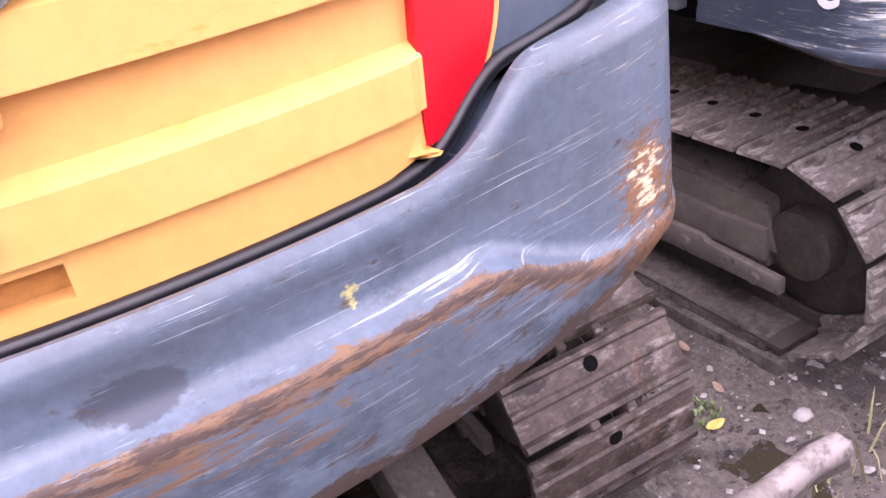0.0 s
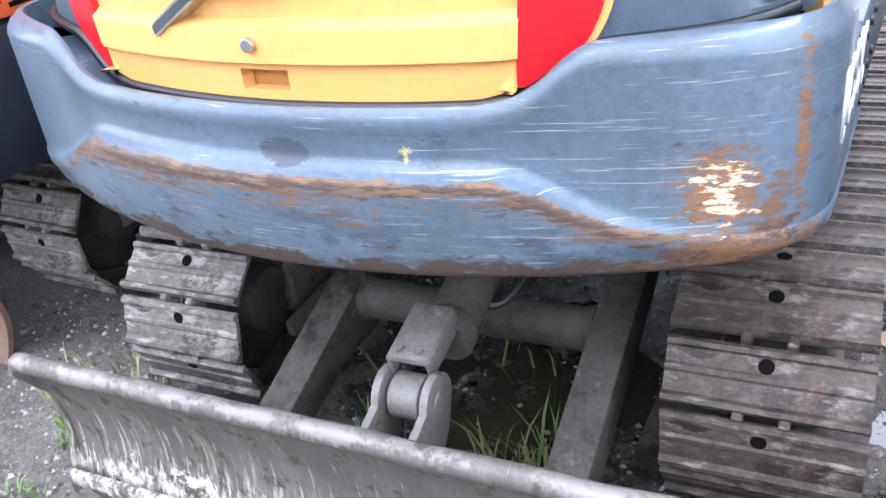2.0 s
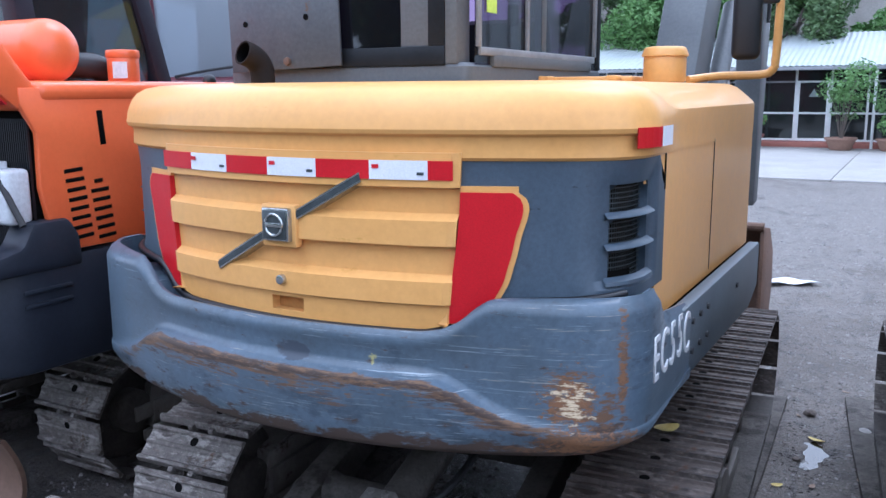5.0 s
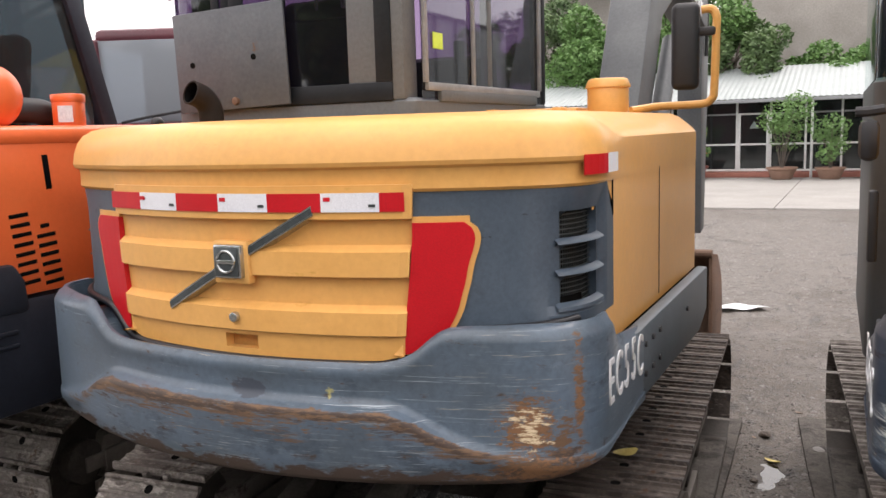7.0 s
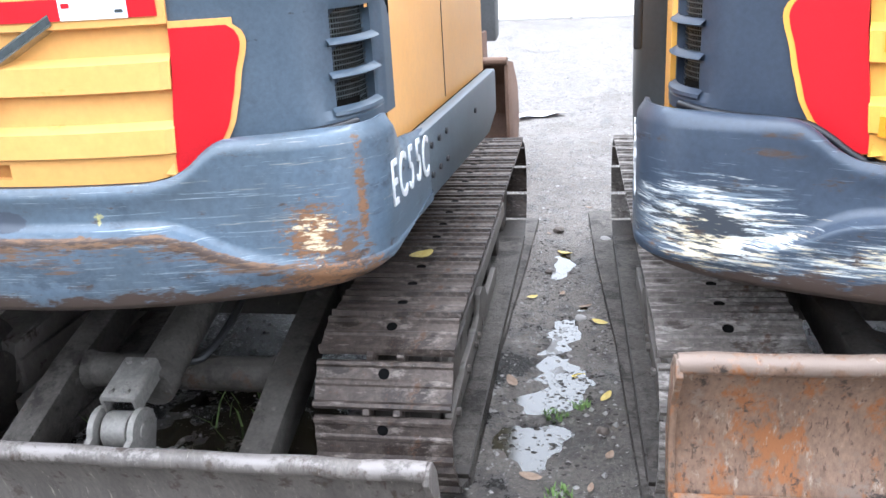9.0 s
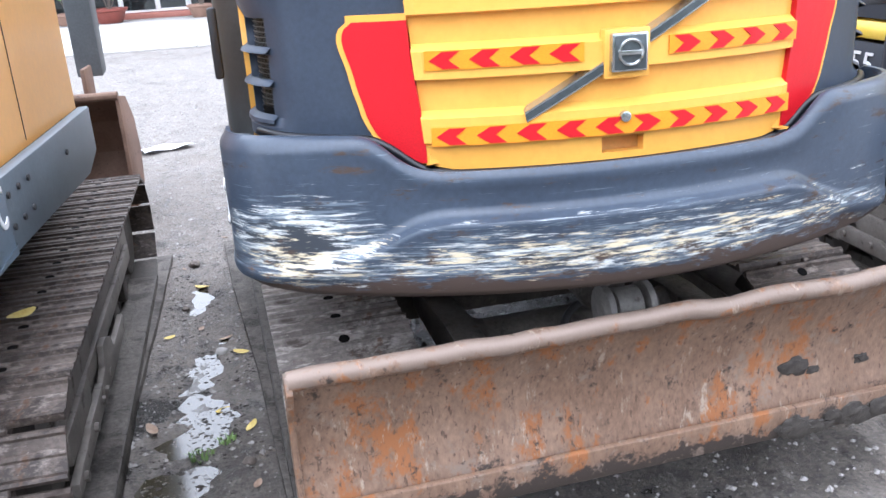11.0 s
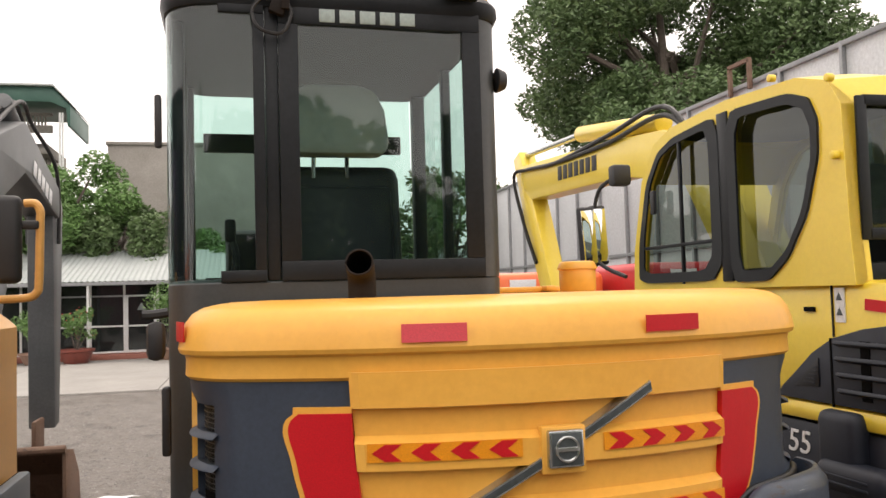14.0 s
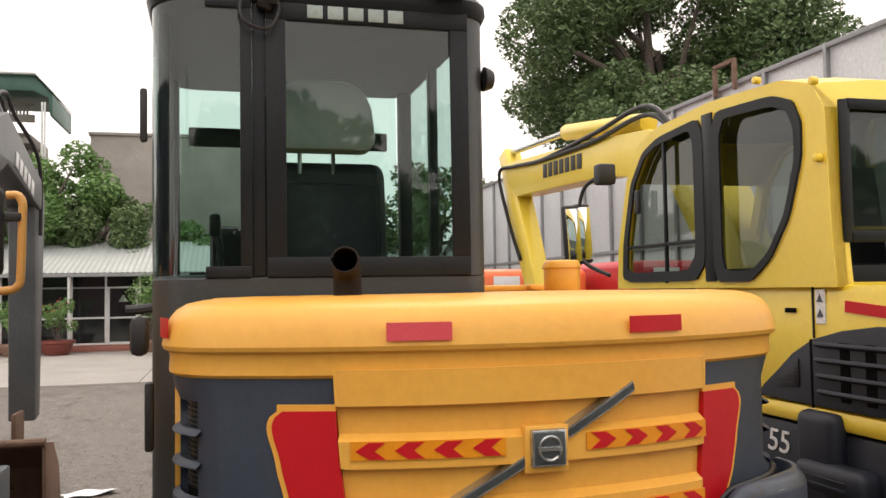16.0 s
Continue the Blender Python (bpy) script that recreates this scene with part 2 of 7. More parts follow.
FRAME = mat("muddy_dark_steel", (0.030, 0.026, 0.023), (0.056, 0.048, 0.041), 0.7, 0.0, 8, 60, 0.5, grit=0.7, spec=0.25, spots=(
    ((0.10, 0.086, 0.072), 18, 0.62, (1, 1, 1), 0.8, ()),
    ((0.018, 0.015, 0.013), 7, 0.58, (1, 1, 1), 0.5, ())))
FRAME_L = mat("rubbed_frame_steel", (0.105, 0.092, 0.080), (0.165, 0.146, 0.128), 0.6, 0.2, 8, 60, 0.4, spots=(
    ((0.17, 0.155, 0.14), 16, 0.60, (1, 1, 1), 0.7, ()), ((0.05, 0.036, 0.03), 11, 0.58, (1, 1, 1), 0.7, ())))
ARM_S = mat("dusty_steel_arm", (0.052, 0.046, 0.040), (0.098, 0.089, 0.078), 0.7, 0.1, 6, 70, 0.5, grit=0.7, spec=0.25, spots=(
    ((0.030, 0.026, 0.023), 7, 0.54, (1, 1, 1), 0.6, ()),
    ((0.070, 0.045, 0.032), 9, 0.60, (1, 1, 1), 0.8, ()),
    ((0.150, 0.138, 0.122), 11, 0.60, (1, 1, 1), 0.8, ()),
    ((0.020, 0.017, 0.015), 40, 0.61, (1, 1, 1), 0.6, ())))
COVER_S = mat("rubbed_pale_steel", (0.16, 0.15, 0.135), (0.23, 0.215, 0.195), 0.55, 0.2, 8, 70, 0.4, grit=0.6, spots=(
    ((0.075, 0.060, 0.048), 14, 0.60, (1, 1, 1), 0.7, ()),))
BLADE_A = mat("scraped_blade_steel", (0.086, 0.075, 0.067), (0.145, 0.127, 0.113), 0.62, 0.15, 6, 60, 0.5, stretch=(1.8, 1, 0.5), grit=0.6, spots=(
    ((0.055, 0.036, 0.028), 12, 0.58, (1.4, 1, 0.5), 0.7, ()),
    ((0.36, 0.33, 0.28), 36, 0.64, (2.6, 1, 0.16), 0.7, (((0, 0, 0.04), (9, 9, 0.42), 0.14),)),
    ((0.11, 0.058, 0.034), 24, 0.66, (2.0, 1, 0.25), 0.7, ()),
    ((0.46, 0.43, 0.37), 12, 0.665, (1.2, 1, 0.9), 0.8, (((0, 0, 0.085), (9, 9, 0.12), 0.20),)),
    ((0.58, 0.56, 0.51), 34, 0.70, (1.5, 1, 0.4), 0.8, (((0, 0, 0.075), (9, 9, 0.14), 0.18),)),
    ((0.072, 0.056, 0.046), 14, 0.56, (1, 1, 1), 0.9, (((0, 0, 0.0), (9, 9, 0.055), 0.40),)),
    ((0.20, 0.178, 0.165), 10, 0.66, (1, 1, 1), 0.5, (((0, 0, 0.47), (9, 9, 0.06), 0.22),))))
BLADE_B = mat("rusty_blade_steel", (0.150, 0.090, 0.058), (0.22, 0.142, 0.098), 0.55, 0.15, 5, 60, 0.5, stretch=(1.3, 1, 0.7), grit=0.7, spots=(
    ((0.26, 0.105, 0.038), 9, 0.535, (1.2, 1, 0.7), 0.75, ()),
    ((0.32, 0.255, 0.20), 16, 0.585, (1.4, 1, 0.5), 0.5, ()),
    ((0.085, 0.050, 0.034), 60, 0.57, (1.4, 1, 0.5), 0.7, ()),
    ((0.42, 0.37, 0.32), 40, 0.70, (1.2, 1, 0.3), 0.6, ()),
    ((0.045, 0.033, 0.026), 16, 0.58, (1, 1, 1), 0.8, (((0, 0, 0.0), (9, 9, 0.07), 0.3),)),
    ((0.19, 0.140, 0.110), 14, 0.58, (1, 1, 1), 0.5, (((0, 0, 0.455), (9, 9, 0.05), 0.22),))))
MUD = mat("mud", (0.085, 0.068, 0.056), (0.125, 0.102, 0.086), 0.8, 0, 12, 60, 0.9, grit=0.8)
CABGREY = mat("cab_grey_paint", (0.095, 0.105, 0.112), (0.12, 0.13, 0.135), 0.5, 0.1, 3, 70, 0.06, spots=(
    ((0.16, 0.15, 0.13), 14, 0.70, (1, 1, 0.5), 0.6, ()),))
CABCHAR = mat("charcoal_cab_paint", (0.034, 0.039, 0.042), (0.048, 0.053, 0.056), 0.42, 0.1, 3, 70, 0.05, spots=(
    ((0.09, 0.088, 0.082), 14, 0.72, (1, 1, 0.5), 0.6, ()),))
CABDARK = mat("cab_dark_trim", (0.011, 0.013, 0.016), (0.017, 0.020, 0.023), 0.42, 0, 4, 70, 0.05, spec=0.18)
PLATE = mat("grey_steel_plate", (0.075, 0.082, 0.092), (0.10, 0.108, 0.118), 0.5, 0.3, 5, 60, 0.1, spots=(
    (RUST, 30, 0.72, (1, 1, 1), 0.7, (((-0.47, -0.83, 2.04), (0.035, 0.2, 0.055), 0.35),)),))
FRAME_W = mat("worn_pale_window_frame", (0.20, 0.21, 0.22), (0.28, 0.29, 0.30), 0.5, 0.2, 8, 70, 0.1)
SEAT = mat("grey_seat_cloth", (0.27, 0.31, 0.30), (0.32, 0.36, 0.345), 0.85, 0, 6, 200, 0.2)
EXH = mat("burnt_exhaust_pipe", (0.010, 0.008, 0.007), (0.020, 0.013, 0.010), 0.75, 0.0, 10, 60, 0.3, spec=0.2)
HOSE = mat("hydraulic_hose_rubber", (0.012, 0.012, 0.013), (0.022, 0.022, 0.023), 0.5, 0, 20, 100, 0.1)
BOOM_A = mat("dark_grey_boom_paint", (0.085, 0.092, 0.098), (0.12, 0.128, 0.132), 0.5, 0.1, 4, 70, 0.08, spots=(
    (RUST_D, 12, 0.68, (1, 1, 1), 0.7, ()),))
ORANGE = mat("orange_machine_paint", (0.78, 0.135, 0.035), (0.82, 0.165, 0.05), 0.36, 0, 3, 40, 0.03, coat=0.2, grit=0.08)
DK_BLUE = mat("dark_navy_plastic", (0.013, 0.016, 0.025), (0.020, 0.024, 0.035), 0.5, 0, 5, 60, 0.08, spec=0.3)
BUCKET = mat("brown_rusty_bucket", (0.13, 0.075, 0.050), (0.19, 0.115, 0.08), 0.65, 0.2, 6, 60, 0.4, spots=(
    ((0.06, 0.038, 0.03), 12, 0.58, (1, 1, 1), 0.7, ()),))
PLASTIC_W = mat("milky_plastic", (0.62, 0.64, 0.66), (0.55, 0.57, 0.60), 0.4, 0, 6, 60, 0.05)
LAMP_L = mat("amber_lamp_lens", (0.50, 0.33, 0.10), (0.42, 0.27, 0.08), 0.2, 0, 30, 200, 0.3)
MIRROR = mat("mirror_glass", (0.75, 0.78, 0.80), (0.75, 0.78, 0.80), 0.05, 1.0, 3, 10, 0.0)
GLASS = glass("tinted_cab_glass", (0.60, 0.74, 0.71), 0.02, 0.01)
GLASS_P = glass("purple_tinted_glass", (0.22, 0.16, 0.26), 0.03, 0.05)
GLASS_D = glass("dark_window_glass", (0.16, 0.20, 0.22), 0.04, 0.15)
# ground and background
GROUND = mat("wet_gravelly_mud_with_shade", (0.172, 0.150, 0.131), (0.098, 0.085, 0.074), 0.66, 0, 0.9, 60, 1.0, relief=0.02, grit=1.0, spec=0.4, spots=(
    ((0.185, 0.168, 0.152), 1.1, 0.58, (1, 1, 1), 0.7, (((0, 9.5, 0), (30, 8, 5), 0.30),)),
    ((0.062, 0.053, 0.046), 1.6, 0.555, (1, 1, 1), 0.34, ()),
    ((0.060, 0.052, 0.046), 2.2, 0.575, (2.2, 0.5, 1), 0.4, ()),
    ((0.15, 0.124, 0.102), 5, 0.57, (1, 1, 1), 0.7, ()),
    ((0.048, 0.041, 0.036), 7, 0.555, (1, 1, 1), 0.42, ()),
    ((0.070, 0.060, 0.052), 17, 0.555, (1, 0.8, 1), 0.6, ()),
    ((0.235, 0.215, 0.195), 11, 0.60, (1, 0.6, 1), 0.8, ()),
    # wet mud under the three machines, their shade painted in as darker colour
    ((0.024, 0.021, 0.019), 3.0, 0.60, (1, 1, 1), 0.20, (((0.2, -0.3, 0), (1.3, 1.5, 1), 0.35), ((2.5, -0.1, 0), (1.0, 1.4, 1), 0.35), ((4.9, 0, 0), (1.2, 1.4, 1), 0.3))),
    ((0.21, 0.195, 0.18), 75, 0.585, (1, 1, 1), 0.8, ()),
    ((0.31, 0.295, 0.28), 190, 0.605, (1, 1, 1), 0.8, ()),
    ((0.030, 0.025, 0.020), 34, 0.56, (1, 1, 1), 0.4, ()),
))
CONCRETE = mat("worn_concrete_apron", (0.31, 0.298, 0.278), (0.25, 0.24, 0.224), 0.75, 0, 0.7, 20, 0.3, spots=(
    ((0.27, 0.25, 0.225), 0.9, 0.60, (1, 1, 1), 0.8, ()),))
SHEET = mat("dull_steel_ground_sheet", (0.074, 0.066, 0.059), (0.115, 0.102, 0.090), 0.68, 0.0, 4, 50, 0.9, grit=1.0, relief=0.014, spec=0.18, spots=(
    ((0.125, 0.108, 0.093), 7, 0.55, (1, 1, 1), 0.7, ()),
    ((0.030, 0.018, 0.016), 14, 0.57, (1, 1, 1), 0.35, ()),
    ((0.034, 0.029, 0.025), 6, 0.52, (1, 1, 1), 0.6, ()),
    ((0.13, 0.115, 0.10), 40, 0.62, (1, 1, 1), 0.8, ())))
WATER = mat("murky_puddle_water", (0.040, 0.033, 0.020), (0.030, 0.026, 0.017), 0.09, 0, 3, 12, 0.02, spec=1.0, spots=(
    ((0.060, 0.052, 0.044), 7, 0.56, (1, 1, 1), 0.65, ()),
    ((0.040, 0.034, 0.028), 26, 0.60, (1, 1, 1), 0.75, ()),
    ((0.13, 0.115, 0.10), 60, 0.66, (1, 1, 1), 0.8, ())))
GRASS = mat("fresh_grass", (0.11, 0.19, 0.05), (0.18, 0.28, 0.085), 0.6, 0, 20, 100, 0.0)
GRASS_D = mat("dry_grass", (0.30, 0.27, 0.14), (0.18, 0.20, 0.08), 0.7, 0, 20, 100, 0.0)
LEAF_Y = mat("fallen_yellow_leaf", (0.46, 0.33, 0.07), (0.55, 0.45, 0.14), 0.6, 0, 30, 100, 0.1)
LEAF_B = mat("fallen_brown_leaf", (0.20, 0.13, 0.085), (0.30, 0.22, 0.16), 0.7, 0, 30, 100, 0.1)
STONE = mat("pale_stone", (0.34, 0.325, 0.31), (0.24, 0.225, 0.21), 0.8, 0, 20, 80, 0.4)
PAPER = mat("pale_paper", (0.75, 0.77, 0.79), (0.68, 0.70, 0.73), 0.7, 0, 6, 60, 0.1)
LEAVES = mat("tree_leaves", (0.055, 0.105, 0.038), (0.115, 0.185, 0.065), 0.55, 0, 1.4, 9, 0.0)
LEAVES_L = mat("bright_shrub_leaves", (0.075, 0.17, 0.042), (0.14, 0.26, 0.075), 0.55, 0, 2.2, 12, 0.0)
BARK = mat("tree_bark", (0.085, 0.068, 0.055), (0.13, 0.108, 0.09), 0.85, 0, 6, 40, 0.6)
ROOFW = mat("pale_corrugated_roof", (0.40, 0.435, 0.43), (0.33, 0.365, 0.365), 0.45, 0.1, 0.8, 20, 0.05)
TRIMW = mat("white_window_frame", (0.68, 0.70, 0.70), (0.60, 0.62, 0.62), 0.5, 0, 5, 40, 0.05)
# office wall with its shade put into the grey
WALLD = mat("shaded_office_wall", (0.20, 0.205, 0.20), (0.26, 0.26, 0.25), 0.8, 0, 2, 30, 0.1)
BRICKRED = mat("red_tiled_step", (0.30, 0.11, 0.08), (0.25, 0.09, 0.065), 0.6, 0, 6, 40, 0.1)
CURTAIN = mat("grey_green_curtain", (0.20, 0.24, 0.24), (0.27, 0.30, 0.29), 0.8, 0, 5, 60, 0.1)
POT_R = mat("glazed_red_pot", (0.22, 0.055, 0.04), (0.17, 0.045, 0.035), 0.35, 0, 8, 60, 0.05)
POT_T = mat("clay_pot", (0.28, 0.17, 0.125), (0.23, 0.14, 0.10), 0.7, 0, 8, 60, 0.1)
HOUSE = mat("stained_render_wall", (0.33, 0.31, 0.285), (0.24, 0.225, 0.205), 0.85, 0, 0.7, 14, 0.2)
GREENM = mat("green_metal_awning", (0.030, 0.095, 0.075), (0.045, 0.12, 0.095), 0.5, 0.1, 2, 30, 0.05)
PANEL = mat("pale_sheet_panel", (0.56, 0.58, 0.60), (0.48, 0.50, 0.52), 0.5, 0.1, 1.0, 20, 0.05)
POSTG = mat("grey_steel_post", (0.22, 0.23, 0.24), (0.27, 0.28, 0.29), 0.5, 0.4, 3, 30, 0.05)
FLOWER = mat("red_flowers", (0.55, 0.02, 0.03), (0.62, 0.05, 0.06), 0.6, 0, 20, 60, 0.0)
REDM = mat("red_machine_paint", (0.50, 0.015, 0.02), (0.42, 0.012, 0.016), 0.4, 0, 4, 40, 0.03, coat=0.2)
PALEMARK = mat("pale_green_grey_lettering", (0.30, 0.36, 0.345), (0.25, 0.31, 0.295), 0.5, 0, 12, 80, 0.02)
LIME = mat("lime_sticker", (0.55, 0.72, 0.08), (0.5, 0.66, 0.07), 0.5, 0, 5, 60, 0.02)

# ---- mesh tools ----
def part(name, bm, material, parent=None, label="", smooth=True, angle=32.0, kind=""):
    """Links a bmesh as one mesh object under a thing or a part."""
    bmesh.ops.recalc_face_normals(bm, faces=bm.faces)
    lim = radians(angle)
    for f in bm.faces:
        f.smooth = smooth
    if smooth:
        for e in bm.edges:
            if len(e.link_faces) == 1 or (len(e.link_faces) == 2 and e.calc_face_angle(0.0) > lim):
                e.smooth = False
    me = bpy.data.meshes.new(name)
    bm.to_mesh(me)
    bm.free()
    for m in material if isinstance(material, (list, tuple)) else (material,):
        me.materials.append(m)
    ob = new(name, me)
    if parent is not None:
        ob.parent = parent
    if label or kind:
        tagged(ob, label, kind=kind)
    return ob


def thing(name, label, category, m=None, group=""):
    ob = new(name)
    ob.empty_display_size = 0.2
    if m is not None:
        ob.matrix_basis = m
    return tagged(ob, label, category, group)


def put(bm, other, m=None):
    """Joins bmesh other into bm, moved by m."""
    if m is not None:
        bmesh.ops.transform(other, matrix=m, verts=other.verts)
    me = bpy.data.meshes.new("t")
    other.to_mesh(me)
    other.free()
    bm.from_mesh(me)
    bpy.data.meshes.remove(me)
    return bm


def box(bm, c, s, rot=(0, 0, 0), bevel=0.0, seg=2):
    o = bmesh.new()
    bmesh.ops.create_cube(o, size=1.0)
    bmesh.ops.scale(o, vec=s, verts=o.verts)
    if bevel:
        bmesh.ops.bevel(o, geom=o.edges[:], offset=bevel, segments=seg, affect="EDGES", profile=0.5)
    return put(bm, o, pose(*c, *rot))


def cyl(bm, p0, p1, r0, r1=None, seg=20, bevel=0.0):
    p0, p1 = Vector(p0), Vector(p1)
    o = bmesh.new()
    bmesh.ops.create_cone(o, cap_ends=True, segments=seg, radius1=r0, radius2=r0 if r1 is None else r1, depth=(p1 - p0).length)
    if bevel:
        bmesh.ops.bevel(o, geom=[e for e in o.edges if abs(e.verts[0].co.z - e.verts[1].co.z) < 1e-6], offset=bevel, segments=2, affect="EDGES", profile=0.5)
    q = (p1 - p0).to_track_quat("Z", "Y").to_matrix().to_4x4()
    return put(bm, o, Matrix.Translation((p0 + p1) / 2) @ q)


def tube(bm, pts, r, seg=8, smooth_steps=4, taper=None):
    """A round tube along points, curved between them."""
    P = [Vector(p) for p in pts]
    if smooth_steps > 1 and len(P) > 2:
        Q = []
        for i in range(len(P) - 1):
            a, b, c, d = P[max(i - 1, 0)], P[i], P[i + 1], P[min(i + 2, len(P) - 1)]
            for k in range(smooth_steps):
                t = k / smooth_steps
                Q.append(0.5 * (2 * b + (c - a) * t + (2 * a - 5 * b + 4 * c - d) * t * t + (3 * b - 3 * c + d - a) * t ** 3))
        P = Q + [P[-1]]
    rings, up = [], Vector((0.13, 0.27, 0.95))
    for i, p in enumerate(P):
        d = (P[min(i + 1, len(P) - 1)] - P[max(i - 1, 0)]).normalized()
        u = d.cross(up)
        if u.length < 1e-3:
            u = d.cross(Vector((1, 0, 0)))
        u.normalize()
        v = d.cross(u)
        rr = r if taper is None else r + (taper - r) * i / (len(P) - 1)
        rings.append([bm.verts.new(p + rr * (math.cos(2 * math.pi * k / seg) * u + math.sin(2 * math.pi * k / seg) * v)) for k in range(seg)])
    for a, b in zip(rings, rings[1:]):
        for k in range(seg):
            bm.faces.new((a[k], a[(k + 1) % seg], b[(k + 1) % seg], b[k]))
    bm.faces.new(rings[0][::-1])
    bm.faces.new(rings[-1])
    return bm


def prism(bm, poly, d0, d1, axis="x", bevel=0.0):
    """A flat outline in the two other axes, drawn out along axis from d0 to d1."""
    def at(a, b, d):
        return {"x": (d, a, b), "y": (a, d, b), "z": (a, b, d)}[axis]
    o = bmesh.new()
    lo = [o.verts.new(at(a, b, d0)) for a, b in poly]
    hi = [o.verts.new(at(a, b, d1)) for a, b in poly]
    n = len(poly)
    o.faces.new(lo[::-1])
    o.faces.new(hi)
    for i in range(n):
        o.faces.new((lo[i], lo[(i + 1) % n], hi[(i + 1) % n], hi[i]))
    bmesh.ops.recalc_face_normals(o, faces=o.faces)
    if bevel:
        bmesh.ops.bevel(o, geom=[e for e in o.edges if e.calc_face_angle(0) > 0.5], offset=bevel, segments=2, affect="EDGES", profile=0.5, clamp_overlap=True)
    return put(bm, o)


def solid(ob, thick, offset=-1.0):
    md = ob.modifiers.new("thick", "SOLIDIFY")
    md.thickness, md.offset = thick, offset
    return ob


def lerp_table(tab, x):
    if x <= tab[0][0]:
        return tab[0][1]
    for (a, va), (b, vb) in zip(tab, tab[1:]):
        if x <= b:
            t = (x - a) / (b - a)
            return va + (vb - va) * t * t * (3 - 2 * t)
    return tab[-1][1]


def curve_table(tab, x, w=0.022):
    """Straight runs between the table's rows, rounded off over a width of 2 w."""
    xs, ys = [r[0] for r in tab], [r[1] for r in tab]
    return sum(float(np.interp(abs(x + w * q / 4), xs, ys)) for q in range(-4, 5)) / 9


def letters(text, size, material, m, parent=None, name="lettering", extrude=0.002, stretch=1.0, shear=0.0, label=""):
    cu = bpy.data.curves.new("t", "FONT")
    cu.body, cu.size, cu.extrude, cu.shear = text, size, extrude, shear
    cu.align_x, cu.align_y = "CENTER", "CENTER"
    o = bpy.data.objects.new("t", cu)
    scene.collection.objects.link(o)
    me = bpy.data.meshes.new_from_object(o.evaluated_get(bpy.context.evaluated_depsgraph_get()))
    bpy.data.objects.remove(o)
    bpy.data.curves.remove(cu)
    me.transform(m @ Matrix.Diagonal((stretch, 1, 1, 1)))
    me.name = name
    me.materials.clear()
    me.materials.append(material)
    ob = new(name, me)
    ob.parent = parent
    if label:
        tagged(ob, label)
    return ob


# ---- rear outline of the compact excavators: signed run s along it, measured from the middle ----
R_TAIL, R_CW, W_SIDE, R_COR = 1.63, 1.685, 0.93, 0.30
CX, CY = 0.63, -1.1713
S_ARC = R_TAIL * math.atan2(CX, -CY)
S_COR = S_ARC + R_COR * (math.pi / 2 - math.atan2(CX, -CY))


def station(s):
    """Point and outward normal of the outline at run s."""
    k = 1 if s >= 0 else -1
    a = abs(s)
    if a <= S_ARC:
        t = a / R_TAIL
        p, nrm = Vector((R_TAIL * math.sin(t), -R_TAIL * math.cos(t), 0)), Vector((math.sin(t), -math.cos(t), 0))
    elif a <= S_COR:
        t = math.atan2(CX, -CY) + (a - S_ARC) / R_COR
        nrm = Vector((math.sin(t), -math.cos(t), 0))
        p = Vector((CX, CY, 0)) + R_COR * nrm
    else:
        p, nrm = Vector((W_SIDE, CY + a - S_COR, 0)), Vector((1, 0, 0))
    p.x *= k
    nrm.x *= k
    return p, nrm


def cw_station(s):
    """The same for the counterweight, whose corners are tighter."""
    k, a = (1 if s >= 0 else -1), abs(s)
    cx, cy, rc = 0.728, -1.2943, 0.20
    t0 = math.atan2(cx, -cy)
    arc = R_CW * t0
    if a <= arc:
        t = a / R_CW
        nrm = Vector((math.sin(t), -math.cos(t), 0))
        p = R_CW * nrm
    elif a <= arc + rc * (math.pi / 2 - t0):
        t = t0 + (a - arc) / rc
        nrm = Vector((math.sin(t), -math.cos(t), 0))
        p = Vector((cx, cy, 0)) + rc * nrm
    else:
        nrm = Vector((1, 0, 0))
        p = Vector((cx + rc, cy + a - arc - rc * (math.pi / 2 - t0), 0))
    p.x *= k
    nrm.x *= k
    return p, nrm


def on_cw(s, z, off=0.0):
    p, nrm = cw_station(s)
    q = p + off * nrm
    return Vector((q.x, q.y, z))


def on_tail(s, z, off=0.0):
    p, nrm = station(s)
    q = p + off * nrm
    return Vector((q.x, q.y, z))


INSET = -0.055


def on_panel(s, z, off=0.0):
    return on_tail(s, z, off + INSET)


def side_y(y):
    return S_COR + y - CY


def frange(a, b, step):
    n = max(1, round(abs(b - a) / step))
    return [a + (b - a) * i / n for i in range(n + 1)]


def sheet(bm, ss, zz, off, skip=None, at=None):
    """A grid over runs ss and heights zz; zz may be a function of s. off is a number or a function of s and z."""
    cols = []
    for s in ss:
        col = []
        for z in (zz(s) if callable(zz) else zz):
            col.append(bm.verts.new((at or on_tail)(s, z, off(s, z) if callable(off) else off)))
        cols.append(col)
    for i in range(len(ss) - 1):
        for j in range(len(cols[0]) - 1):
            if skip is not None and skip((ss[i] + ss[i + 1]) / 2, (cols[i][j].co.z + cols[i][j + 1].co.z + cols[i + 1][j].co.z + cols[i + 1][j + 1].co.z) / 4):
                continue
            bm.faces.new((cols[i][j], cols[i + 1][j], cols[i + 1][j + 1], cols[i][j + 1]))
    return bm


